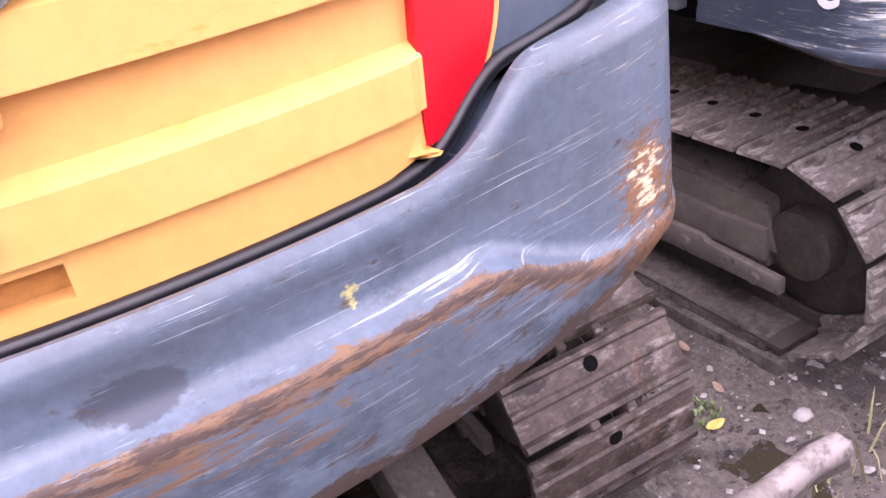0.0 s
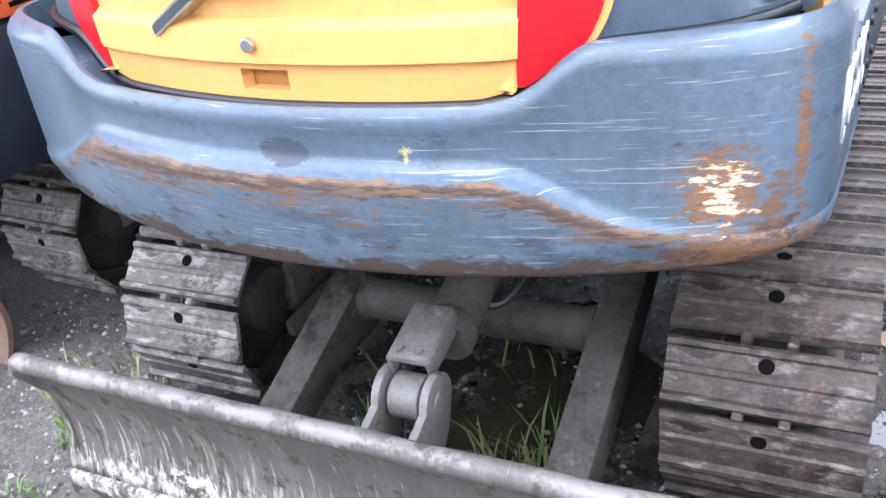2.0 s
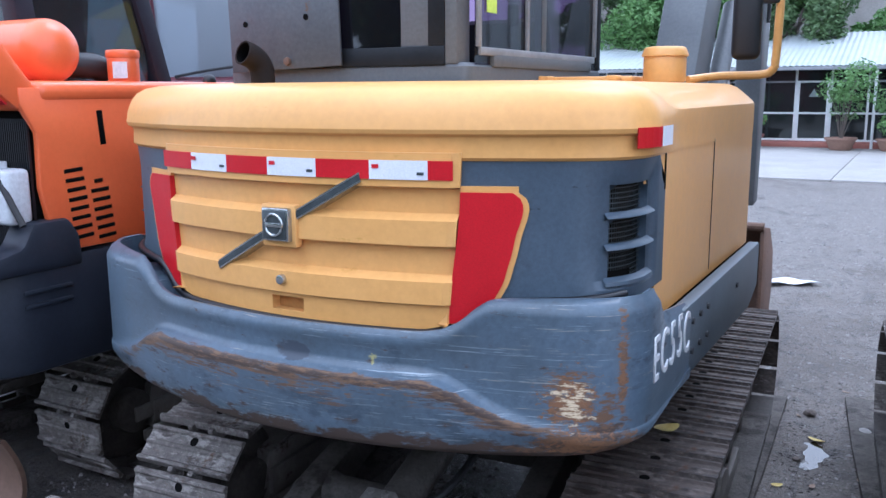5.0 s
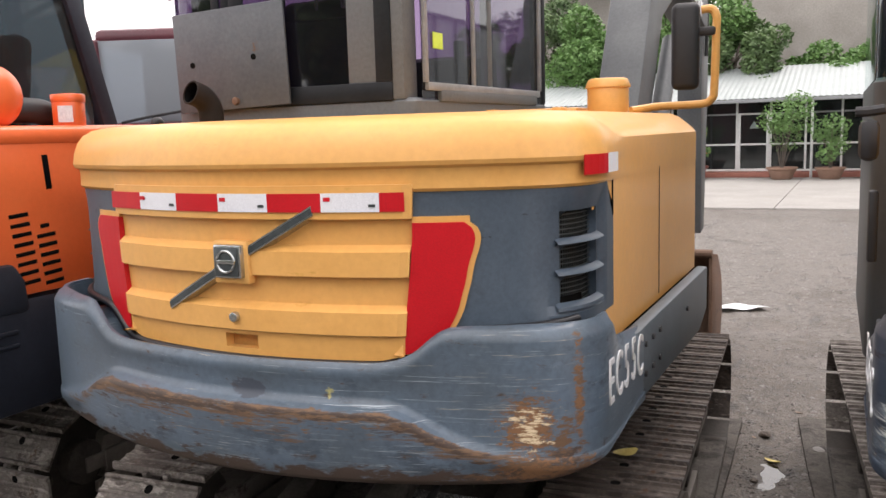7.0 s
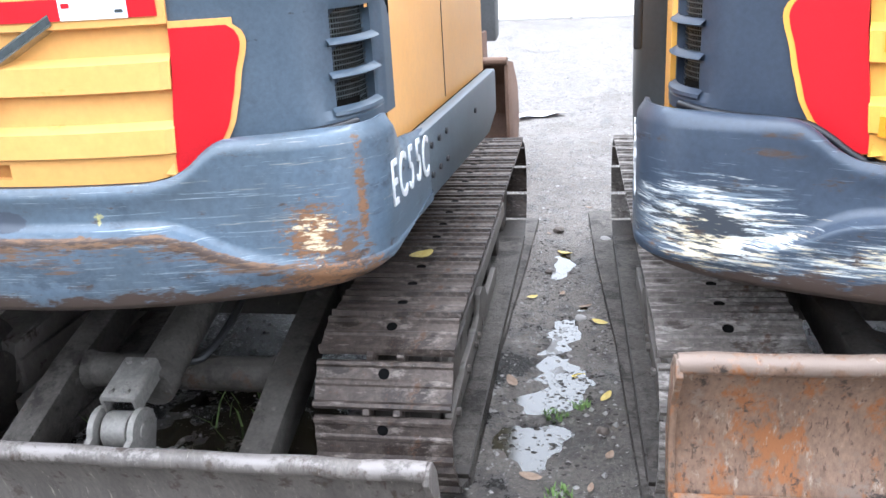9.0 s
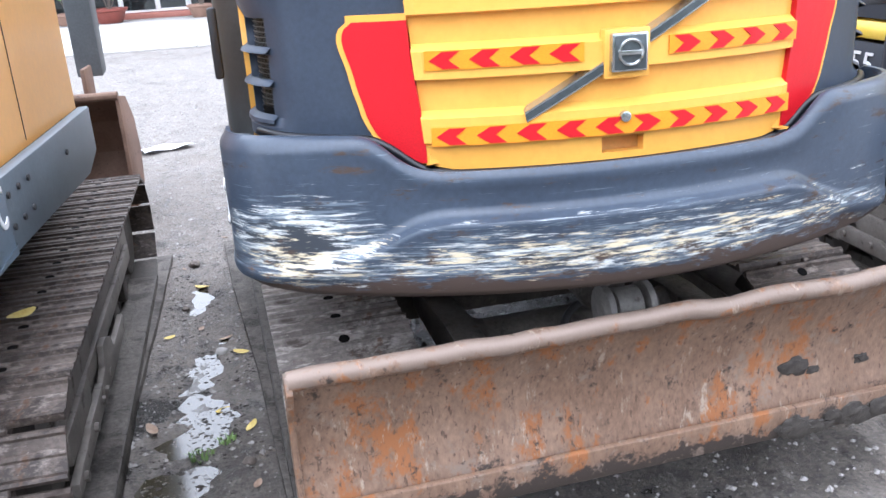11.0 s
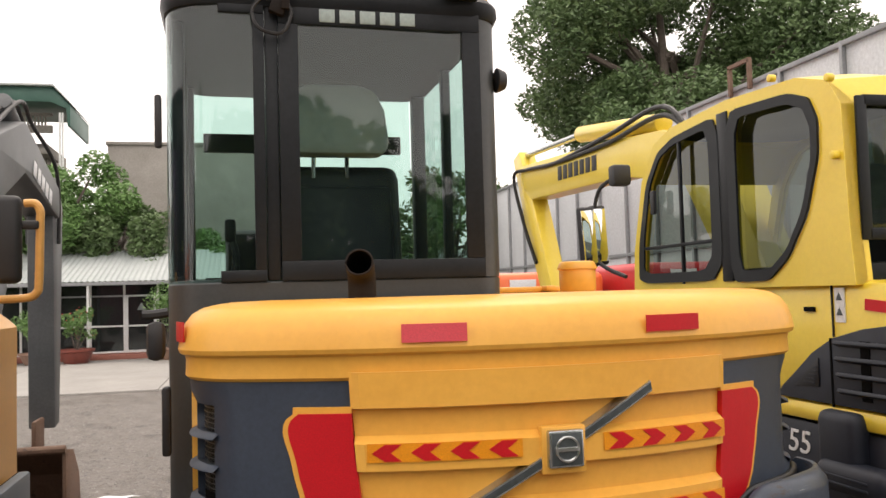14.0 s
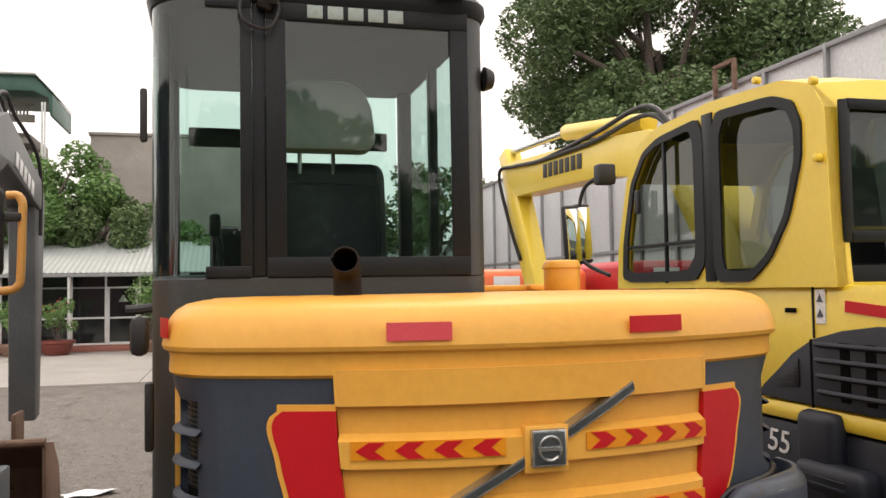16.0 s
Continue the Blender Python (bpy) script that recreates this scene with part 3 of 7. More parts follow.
def decal(pts, material, parent, off=0.004, name="marking", label=""):
    """A thin plate on the tail: an outline in s and z, cut into narrow strips so that it follows the bend."""
    s0, s1 = min(p[0] for p in pts), max(p[0] for p in pts)
    bm = bmesh.new()
    n = max(1, int((s1 - s0) / 0.03))
    def cross(s):
        zs = []
        for (a, za), (b, zb) in zip(pts, pts[1:] + pts[:1]):
            if min(a, b) - 1e-9 <= s <= max(a, b) + 1e-9:
                if abs(a - b) < 1e-9:
                    zs += [za, zb]
                else:
                    zs.append(za + (zb - za) * (s - a) / (b - a))
        return min(zs), max(zs)
    ss = sorted(set([round(s0 + (s1 - s0) * i / n, 5) for i in range(n + 1)] + [round(p[0], 5) for p in pts]))
    prev = None
    for s in ss:
        s = min(max(s, s0), s1)
        lo, hi = cross(s)
        cur = [bm.verts.new(on_panel(s, lo, off)), bm.verts.new(on_panel(s, hi, off))]
        if prev:
            bm.faces.new((prev[0], cur[0], cur[1], prev[1]))
        prev = cur
    bmesh.ops.remove_doubles(bm, verts=bm.verts, dist=1e-5)
    return solid(part(name, bm, material, parent, label, smooth=False), 0.003)

# ---- ground ----
DIPS = [(1.20, -0.62, 0.20, 0.40), (1.20, 0.05, 0.14, 0.42), (1.34, -1.35, 0.22, 0.26), (0.15, -0.9, 0.45, 0.6), (0.10, 0.7, 0.42, 0.9),
        (-0.25, -2.0, 0.60, 0.16), (2.55, -0.2, 0.42, 1.0), (3.3, 5.6, 0.9, 0.35), (1.12, 1.1, 0.10, 0.35), (1.75, -1.7, 0.2, 0.25)]


def uneven(x, y):
    z = 0.016 * noise.noise((x * 0.9, y * 0.9, 0.3)) + 0.012 * noise.noise((x * 2.9, y * 2.9, 1.7)) + 0.013 * noise.noise((x * 6.5, y * 6.5, 3.1)) + 0.009 * noise.noise((x * 15, y * 15, 4.1))
    for cx, cy, rx, ry in DIPS:
        d = ((x - cx) / rx) ** 2 + ((y - cy) / ry) ** 2
        if d < 6:
            z -= 0.027 * math.exp(-d * 0.9)
    return z - 0.012


def make_ground():
    bm = bmesh.new()
    xs = [-900, -200, -60, -25, -12, -8] + frange(-6, -2.2, 0.25) + frange(-2.14, 3.6, 0.055) + frange(3.7, 8, 0.25) + [14, 28, 60, 200, 900]
    ys = [-900, -200, -60, -20, -9, -6] + frange(-5, -2.6, 0.25) + frange(-2.55, 2.2, 0.055) + frange(2.3, 8, 0.15) + frange(9, 30, 1.5) + [45, 90, 250, 900]
    grid = [[bm.verts.new((x, y, uneven(x, y) if -6 < x < 8 and -5 < y < 8 else -0.016)) for y in ys] for x in xs]
    for i in range(len(xs) - 1):
        for j in range(len(ys) - 1):
            bm.faces.new((grid[i][j], grid[i + 1][j], grid[i + 1][j + 1], grid[i][j + 1]))
    tagged(part("ground", bm, GROUND, angle=180), "wet gravelly brown mud of a machine yard, shade painted under the machines", "ground", kind="structure")
    bm = bmesh.new()
    for i in range(9):
        box(bm, (-14 + i * 4.0, 19.7, -0.03), (3.985, 10.0, 0.11), bevel=0.012)
    tagged(part("concrete_apron", bm, CONCRETE), "worn pale concrete apron before the office", "pavement", kind="structure")
    # steel sheets that the tracks stand on
    for poly in (((0.50, -1.05), (0.965, -1.02), (0.967, -0.1), (0.945, 0.9), (0.915, 1.7), (0.45, 1.65)),
                 ((1.56, -1.0), (2.05, -0.95), (1.75, 1.9), (1.205, 1.85), (1.29, 1.1), (1.44, 0.05))):
        bm = bmesh.new()
        prism(bm, poly, -0.05, 0.012, "z", 0.003)
        tagged(part("ground_sheet", bm, SHEET), "dull steel sheet lying under the track on wet mud", "steel sheet")
    for i, (cx, cy, rx, ry) in enumerate(DIPS):
        if i == 4:
            continue
        bm = bmesh.new()
        bm.faces.new([bm.verts.new((cx + 1.3 * rx * math.cos(t), cy + 1.3 * ry * math.sin(t), -0.0400 + 0.0006 * i)) for t in frange(0, 2 * math.pi - 0.13, 0.13)])
        tagged(part("puddle", bm, WATER, smooth=False), "shallow murky rain puddle on the mud", "puddle", "puddles", "structure")


make_ground()

# ---- compact excavators ----
def make_shoe(material=None):
    """One triple-ridged track plate, 0.40 wide, its outer side up, with a black disc as its bolt hole and the link
    stubs under it.
    """
    bm = bmesh.new()
    prof = [(-0.074, 0.0), (-0.074, 0.012), (-0.069, 0.031), (-0.058, 0.031), (-0.050, 0.011), (-0.010, 0.011), (-0.004, 0.022), (0.006, 0.022),
            (0.012, 0.011), (0.044, 0.011), (0.050, 0.026), (0.060, 0.026), (0.067, 0.008), (0.067, 0.0)]
    prism(bm, prof, -0.20, 0.20, "x")
    for v in bm.verts:
        if abs(v.co.x) > 0.19 and v.co.z > 0.02:
            v.co.z -= 0.006
    for x in (-0.045, 0.045):
        box(bm, (x, 0.0, -0.022), (0.022, 0.145, 0.045), bevel=0.004, seg=1)
        box(bm, (x, -0.078, 0.002), (0.022, 0.026, 0.026), bevel=0.003, seg=1)
    body = len(bm.faces)
    cyl(bm, (0.0, 0.028, 0.008), (0.0, 0.028, 0.0125), 0.0165, seg=12)
    bm.faces.ensure_lookup_table()
    for f in bm.faces[body:]:
        f.material_index = 1
    bmesh.ops.recalc_face_normals(bm, faces=bm.faces)
    me = bpy.data.meshes.new("track_shoe")
    bm.to_mesh(me)
    bm.free()
    me.materials.append(STEEL)
    me.materials.append(DARK)
    return me


SHOE = make_shoe()
SHOE_LOW = SHOE.copy()
SHOE_LOW.materials[0] = MUDSTEEL
SHOE_DRY = SHOE.copy()
SHOE_DRY.materials[0] = DRYSTEEL


def track_path(y0, y1, r, zc, phase, n):
    """Places and turns of n plates round a track from y0 to y1 with end radius r at height zc."""
    L = (y1 - y0)
    per = 2 * L + 2 * math.pi * r
    for i in range(n):
        d = (i + phase) / n * per % per
        if d < L:
            yield y0 + d, zc + r, 0.0
        elif d < L + math.pi * r:
            a = (d - L) / r
            yield y1 + r * math.sin(a), zc + r * math.cos(a), -a
        elif d < 2 * L + math.pi * r:
            yield y1 - (d - L - math.pi * r), zc - r, -math.pi
        else:
            a = (d - 2 * L - math.pi * r) / r
            yield y0 - r * math.sin(a), zc - r * math.cos(a), -math.pi - a


def make_track(root, x, side, slew, y0=-1.06, y1=1.18, r=0.265, zc=0.315, phase=0.0, n=40, dry=False):
    m = Matrix.Rotation(slew, 4, "Z")
    bm = bmesh.new()
    # frame beam with sloping top, idler, sprocket and rollers
    prism(bm, [(y0 + 0.10, 0.20), (y1 - 0.10, 0.20), (y1 - 0.12, 0.42), (0.5, 0.47), (-0.5, 0.47), (y0 + 0.12, 0.40)], x - 0.10, x + 0.10, "x", 0.012)
    for k in (-1, 1):
        box(bm, (x + k * 0.112, 0.05, 0.30), (0.02, y1 - y0 - 0.5, 0.07), bevel=0.005)
        box(bm, (x + k * 0.118, y0 + 0.30, 0.29), (0.022, 0.42, 0.10), bevel=0.006)
    frame_ob = part("track_frame", bm, FRAME_L, root)
    frame_ob.matrix_basis = m
    for k in (-1, 1):
        bm = bmesh.new()
        xo = x + k * 0.135
        prism(bm, [(y0 + 0.02, 0.17), (y0 + 0.62, 0.17), (y0 + 0.62, 0.25), (y0 + 0.30, 0.25), (y0 + 0.28, 0.235), (y0 + 0.02, 0.22)], xo - 0.014, xo + 0.014, "x", 0.004)
        for yy, zz in ((y0 + 0.10, 0.195), (y0 + 0.36, 0.215), (y0 + 0.56, 0.21)):
            cyl(bm, (xo, yy, zz), (xo + k * 0.028, yy, zz), 0.017, seg=8)
        prism(bm, [(y0 + 0.06, 0.27), (y0 + 0.72, 0.27), (y0 + 0.72, 0.43), (y0 + 0.10, 0.40)], xo - 0.03 * k - 0.006, xo - 0.03 * k + 0.006, "x", 0.003)
        part("roller_guard", bm, FRAME_L, root).matrix_basis = m
        bm = bmesh.new()
        prism(bm, [(y0 + 0.60, 0.16), (y0 + 1.30, 0.16), (y0 + 1.30, 0.235), (y0 + 0.98, 0.235), (y0 + 0.94, 0.29), (y0 + 0.84, 0.33), (y0 + 0.76, 0.33), (y0 + 0.72, 0.26), (y0 + 0.60, 0.235)], xo - 0.012, xo + 0.012, "x", 0.004)
        cyl(bm, (xo, y0 + 0.80, 0.20), (xo + k * 0.016, y0 + 0.80, 0.20), 0.020, seg=14)
        cyl(bm, (xo, y0 + 0.66, 0.20), (xo + k * 0.024, y0 + 0.66, 0.20), 0.016, seg=6)
        part("guide_plate", bm, FRAME_L, root).matrix_basis = m
    bm = bmesh.new()
    box(bm, (x, (y0 + y1) / 2, 0.008), (0.403, y1 - y0 - 0.02, 0.09), bevel=0.014)
    part("packed_mud", bm, SHEET, root).matrix_basis = m
    track = part("track", cyl(bmesh.new(), (x - 0.09, y1, zc), (x + 0.09, y1, zc), r - 0.045, seg=28, bevel=0.012), FRAME, root, "muddy steel crawler track with ridged plates")
    track.matrix_basis = m
    bm = bmesh.new()
    cyl(bm, (x - 0.04, y0, zc), (x + 0.04, y0, zc), r - 0.04, seg=26, bevel=0.01)
    cyl(bm, (x - 0.11, y0, zc), (x + 0.11, y0, zc), 0.10, seg=20, bevel=0.01)
    part("idler_wheel", bm, FRAME, track)
    for yy in frange(y0 + 0.35, y1 - 0.35, 0.36):
        part("track_roller", cyl(bmesh.new(), (x - 0.09, yy, 0.145), (x + 0.09, yy, 0.145), 0.075, seg=18, bevel=0.01), FRAME, track)
    for yy, zz, a in track_path(y0, y1, r, zc, phase, n):
        ob = new("track_shoe", SHOE_LOW if zz < zc - r * 0.9 else SHOE_DRY if dry else SHOE)
        ob.parent = track
        ob.matrix_basis = pose(x, yy, zz, math.degrees(a))


def curved_blade(w, h, t=0.022, deep=0.07):
    """A dozer blade standing on z = 0: hollow front facing -y, rolled top edge, end plates and a bolted lower edge."""
    bm = bmesh.new()
    n, k = 14, 30
    rows = []
    for i in range(k + 1):
        x = -w / 2 + w * i / k
        row = []
        for j in range(n + 1):
            f = j / n
            y = deep * math.sin(f * math.pi) * 0.9 - 0.03 * f
            wob = 0.006 * noise.noise((x * 3, f * 2, 5.0))
            row.append(bm.verts.new((x, y + wob, f * h)))
        rows.append(row)
    for i in range(k):
        for j in range(n):
            bm.faces.new((rows[i][j], rows[i + 1][j], rows[i + 1][j + 1], rows[i][j + 1]))
    ex = bmesh.ops.extrude_face_region(bm, geom=bm.faces[:])
    bmesh.ops.translate(bm, vec=(0, t, 0), verts=[v for v in ex["geom"] if isinstance(v, bmesh.types.BMVert)])
    return bm


def make_blade(root, slew, y, z, h, material):
    m = Matrix.Rotation(slew, 4, "Z") @ pose(0, y, z)
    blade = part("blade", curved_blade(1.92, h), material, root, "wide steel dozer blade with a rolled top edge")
    blade.matrix_basis = m
    bm = bmesh.new()
    bend = 0.012 if z > 0.1 else 0.005
    pts = [(-0.96 + 1.92 * i / 32, -0.020 + bend * noise.noise((i * 0.5, 2, 1)), h + bend * noise.noise((i * 0.4, 7, 3))) for i in range(33)]
    tube(bm, pts, 0.026, 12, 1)
    part("top_rail", bm, material, blade)
    for k in (-1, 1):
        bm = bmesh.new()
        prof = [(-0.012, 0.0), (0.05, 0.0), (0.10, h * 0.45), (0.055, h * 0.9), (0.01, h + 0.01), (-0.035, h + 0.02), (-0.05, h - 0.02), (0.03, h * 0.7), (0.04, h * 0.4)]
        prism(bm, prof, k * 0.96 - 0.008, k * 0.96 + 0.008, "x", 0.002)
        part("end_plate", bm, material, blade)
    bm = bmesh.new()
    box(bm, (0, -0.010, 0.045), (1.915, 0.020, 0.095), (6, 0, 0), 0.004)
    part("cutting_edge", bm, material, blade)
    rnd = random.Random(int(z * 100) + 4)
    for i in range(26):
        raised = z > 0.1
        bm = bmesh.new()
        r = rnd.uniform(0.010, 0.034)
        bmesh.ops.create_icosphere(bm, subdivisions=3, radius=r)
        for v in bm.verts:
            q = v.co / r
            v.co *= 1 + 0.45 * noise.noise(q * 1.4 + Vector((i, 3, 1))) + 0.3 * noise.noise(q * 3.7 + Vector((i, 9, 1)))
            v.co.x *= 1.5
            v.co.y *= 0.35
        x, zz = rnd.uniform(-0.92, 0.92), rnd.uniform(0.006, 0.05)
        if i > 20:
            zz = rnd.uniform(0.09, 0.22)
        if raised:
            x, zz = rnd.uniform(0.35, 0.92), zz * 0.8
        part("mud_lump", bm, FRAME if raised else MUD, blade).location = (x, -0.02 if zz < 0.06 else 0.006 if zz < 0.1 else 0.07 * math.sin(zz / h * math.pi) * 0.9 - 0.03 * zz / h, zz)
    return blade


def blade_linkage(root, slew, yb, zb):
    m = Matrix.Rotation(slew, 4, "Z")
    for k in (-1, 1):
        bm = bmesh.new()
        y0, y1, z0, z1 = -0.62, yb + 0.10, 0.46, zb + 0.16
        L, a = math.hypot(y1 - y0, z1 - z0), math.degrees(math.atan2(z1 - z0, y1 - y0))
        o = bmesh.new()
        prism(o, [(-0.02, -0.05), (L * 0.45, -0.075), (L, -0.055), (L, 0.05), (L * 0.45, 0.065), (-0.02, 0.045)], -0.05, 0.05, "x", 0.008)
        put(bm, o, pose(k * 0.385, y0, z0, a))
        part("blade_arm", bm, ARM_S, root).matrix_basis = m
    zt = 0.46 + (zb + 0.16 - 0.46) * 0.40
    bm = cyl(bmesh.new(), (-0.36, -1.02, zt), (0.36, -1.02, zt), 0.058, seg=24)
    for k in (-1, 1):
        cyl(bm, (k * 0.335, -1.02, zt), (k * 0.30, -1.02, zt), 0.068, 0.058, seg=24)
    part("cross_tube", bm, ARM_S, root).matrix_basis = m
    ye, ze = yb + 0.24, zb + 0.36
    d = (Vector((0.02, ye, ze)) - Vector((0.02, -0.55, 0.60)))
    bm = cyl(bmesh.new(), (0.02, -0.50, 0.62), Vector((0.02, -0.55, 0.60)) + d * 0.80, 0.066, seg=24, bevel=0.006)
    cyl(bm, Vector((0.02, -0.55, 0.60)) + d * 0.74, Vector((0.02, -0.55, 0.60)) + d * 0.81, 0.074, seg=24, bevel=0.006)
    cylinder = part("blade_cylinder", bm, ARM_S, root, "dusty hydraulic cylinder")
    cylinder.matrix_basis = m
    ang = math.degrees(math.atan2(d.z, d.y))
    bm = bmesh.new()
    prism(bm, [(-0.055, -0.055), (-0.055, 0.0), (-0.048, 0.010), (0.048, 0.010), (0.055, 0.0), (0.055, -0.055), (0.044, -0.055), (0.044, -0.010), (-0.044, -0.010), (-0.044, -0.055)], -0.085, 0.085, "y", 0.003)
    for x in (-0.025, 0.025):
        for y in (-0.062, 0.062):
            cyl(bm, (x, y, 0.008), (x, y, 0.020), 0.011, seg=6)
    cover = part("rod_cover", bm, COVER_S, cylinder, "rubbed pale steel rod cover")
    cover.matrix_basis = pose(0.008, ye + 0.085, ze + 0.118, ang + 180)
    bm = cyl(bmesh.new(), (-0.066, ye, ze), (0.085, ye, ze), 0.028, seg=18, bevel=0.004)
    cyl(bm, (-0.030, ye, ze), (0.048, ye, ze), 0.055, seg=24, bevel=0.006)
    part("pivot_pin", bm, COVER_S, cylinder)
    for x in (-0.053, 0.070):
        bm = bmesh.new()
        poly = [(yb + 0.088, zb + 0.08), (ye + 0.03, ze - 0.10)] + [(ye + 0.068 * math.cos(t), ze + 0.068 * math.sin(t)) for t in frange(-0.5, 3.0, 0.35)] + [(yb + 0.085, zb + 0.34)]
        prism(bm, poly, x - 0.010, x + 0.010, "x", 0.002)
        part("bracket_ear", bm, COVER_S, cylinder)
    bm = bmesh.new()
    tube(bm, [(0.10, -0.55, 0.60), (0.16, -0.85, 0.52), (0.10, -1.06, zt + 0.075), (0.0, -1.10, zt + 0.10), (-0.07, -1.13, zt + 0.05), (-0.075, -1.2, zt - 0.02)], 0.013, 8, 5)
    part("hydraulic_hose", bm, HOSE, root).matrix_basis = m


SEAM = [(0, 1.130), (0.42, 1.132), (0.49, 1.142), (0.53, 1.164), (0.57, 1.196), (0.62, 1.221), (0.80, 1.226), (1.0, 1.236), (1.075, 1.232), (1.115, 1.178), (1.15, 1.168), (1.17, 1.160), (1.40, 1.138)]
CW_TOP = [(0, 1.157), (0.44, 1.158), (0.50, 1.168), (0.545, 1.192), (0.585, 1.228), (0.62, 1.248), (0.66, 1.252), (1.125, 1.256), (1.165, 1.190), (1.19, 1.172), (1.23, 1.166), (1.46, 1.140)]
CW_GROOVE = [(0, 1.047), (0.455, 1.044), (0.515, 1.029), (0.575, 0.996), (0.63, 0.972), (0.68, 0.956), (0.75, 0.943), (0.86, 0.930), (1.46, 0.925)]


def counterweight(root, material):
    bm = bmesh.new()
    ss = frange(-1.46, 1.46, 0.0118)
    lips, creases = bm.verts.layers.float.new("lip_wear"), bm.verts.layers.float.new("crease_wear")
    cols = []
    for s in ss:
        a = abs(s)
        zt, zg, zb = curve_table(CW_TOP, a, 0.016), curve_table(CW_GROOVE, a), curve_table([(0, 0.830), (0.8, 0.836), (1.1, 0.86), (1.46, 0.90)], a)
        d = 0.040 * curve_table([(0.46, 1.0), (0.56, 0.84), (0.64, 0.52), (0.72, 0.26), (0.80, 0.08), (0.88, 0.0)], a)
        cr = lerp_table([(0, 1.0), (0.60, 0.95), (0.72, 0.75), (0.86, 0.5), (0.95, 0.0)], a)
        cr *= 0.86 + 0.5 * noise.noise((s * 2.4, 1.3, 0.7))
        zl = min(zb + 0.09, zg - 0.034)
        thin = lerp_table([(0.85, 1.0), (1.05, 0.5)], a)
        prof = [(-0.60, zb + 0.03), (-0.16, zb), (-0.095, zb + 0.003), (-0.05, zb + 0.014), (-0.02, zb + 0.030), (-0.006, zb + 0.044), (0.0, max(zl, zb + 0.046)),
                (0.002, max(zg - 0.032, zb + 0.047)), (0.004, max(zg - 0.014, zb + 0.048)), (0.003, zg - 0.004), (0.0, zg), (-0.001 - 0.5 * d, zg + 0.008), (-0.001 - 0.86 * d, zg + 0.017), (-0.001 - d, zg + 0.032),
                (-0.001 - 0.9 * d, zt - 0.040), (-0.004 - 0.75 * d, zt - 0.029), (-0.016 - 0.55 * d, zt - 0.012), (-0.030 * thin - 0.006 - 0.30 * d, zt - 0.001), (-0.042 * thin - 0.010 - 0.16 * d, zt - 0.003), (-0.050 * thin - 0.014 - 0.10 * d, zt - 0.03), (-0.058 * thin - 0.016 - 0.08 * d, zt - 0.07), (-0.45, zt - 0.08)]
        col = [bm.verts.new(on_cw(s, z, o)) for o, z in prof]
        for j, v in enumerate(col):
            v[lips] = (1.0, 1.0, 1.0, 1.0, 1.0, 0.66, 0.14)[j] if j < 7 else 0.0
            v[creases] = {6: 0.15, 7: 0.62, 8: 0.95, 9: 1.0, 10: 0.9, 11: 0.0}.get(j, 0.0) * cr
        cols.append(col)
    for a, b in zip(cols, cols[1:]):
        for j in range(len(a) - 1):
            bm.faces.new((a[j], b[j], b[j + 1], a[j + 1]))
    bm.faces.new(cols[0])
    bm.faces.new(cols[-1][::-1])
    n = len(cols[0])
    ob = part("counterweight", bm, material, root, "heavy painted steel counterweight, scratched and rusted", angle=47)
    for e in ob.data.edges:
        a, b = e.vertices
        if a % n == 10 and b % n == 10:
            e.use_edge_sharp = True
    return ob


BANDS = [(1.503, 1.592), (1.357, 1.441), (1.208, 1.287)]


def rear_door(root, yellow):
    bm = bmesh.new()
    zz = sorted({1.17, 1.175, 1.198, 1.592} | {z for a, b in BANDS for z in (a, a + 0.005, b - 0.016, b) if z <= 1.592})
    edge = 0.514
    ss = sorted([-edge, -edge + 0.006, -0.054, 0.062] + frange(-0.49, 0.49, 0.05) + [edge - 0.006, edge])

    def off(s, z):
        o = -0.014 if z > 1.21 else -0.002
        for a, b in BANDS:
            if a + 0.004 <= z <= b - 0.0155 or (b > 1.58 and z > a + 0.004):
                o = 0.012 if abs(s) < 0.50 else 0.006
        return o
    sheet(bm, ss, lambda s: [curve_table(SEAM, abs(s)) + 0.010 if z == 1.17 else 1.160 if z == 1.175 else z for z in zz], off, lambda s, z: -0.056 < s < 0.064 and 1.156 < z < 1.20,
          lambda s, z, o: on_panel(s * (0.486 + 0.029 * min((z - 1.165) / 0.331, 1.15)) / edge, z, o))
    door = solid(part("rear_door", bm, yellow, root, "yellow ribbed rear engine door", angle=9), 0.03)
    # latch knob and finger recess
    bm = cyl(bmesh.new(), on_panel(0.0, 1.248, 0.0), on_panel(0.0, 1.248, 0.026), 0.0135, seg=20, bevel=0.004)
    part("latch_knob", bm, CHROME, door, "round steel latch knob")
    bm = bmesh.new()
    sheet(bm, [-0.065, 0.072], [1.150, 1.206], -0.034, None, on_panel)
    part("grip_recess", bm, GRIP, door, "shaded finger recess")
    return door


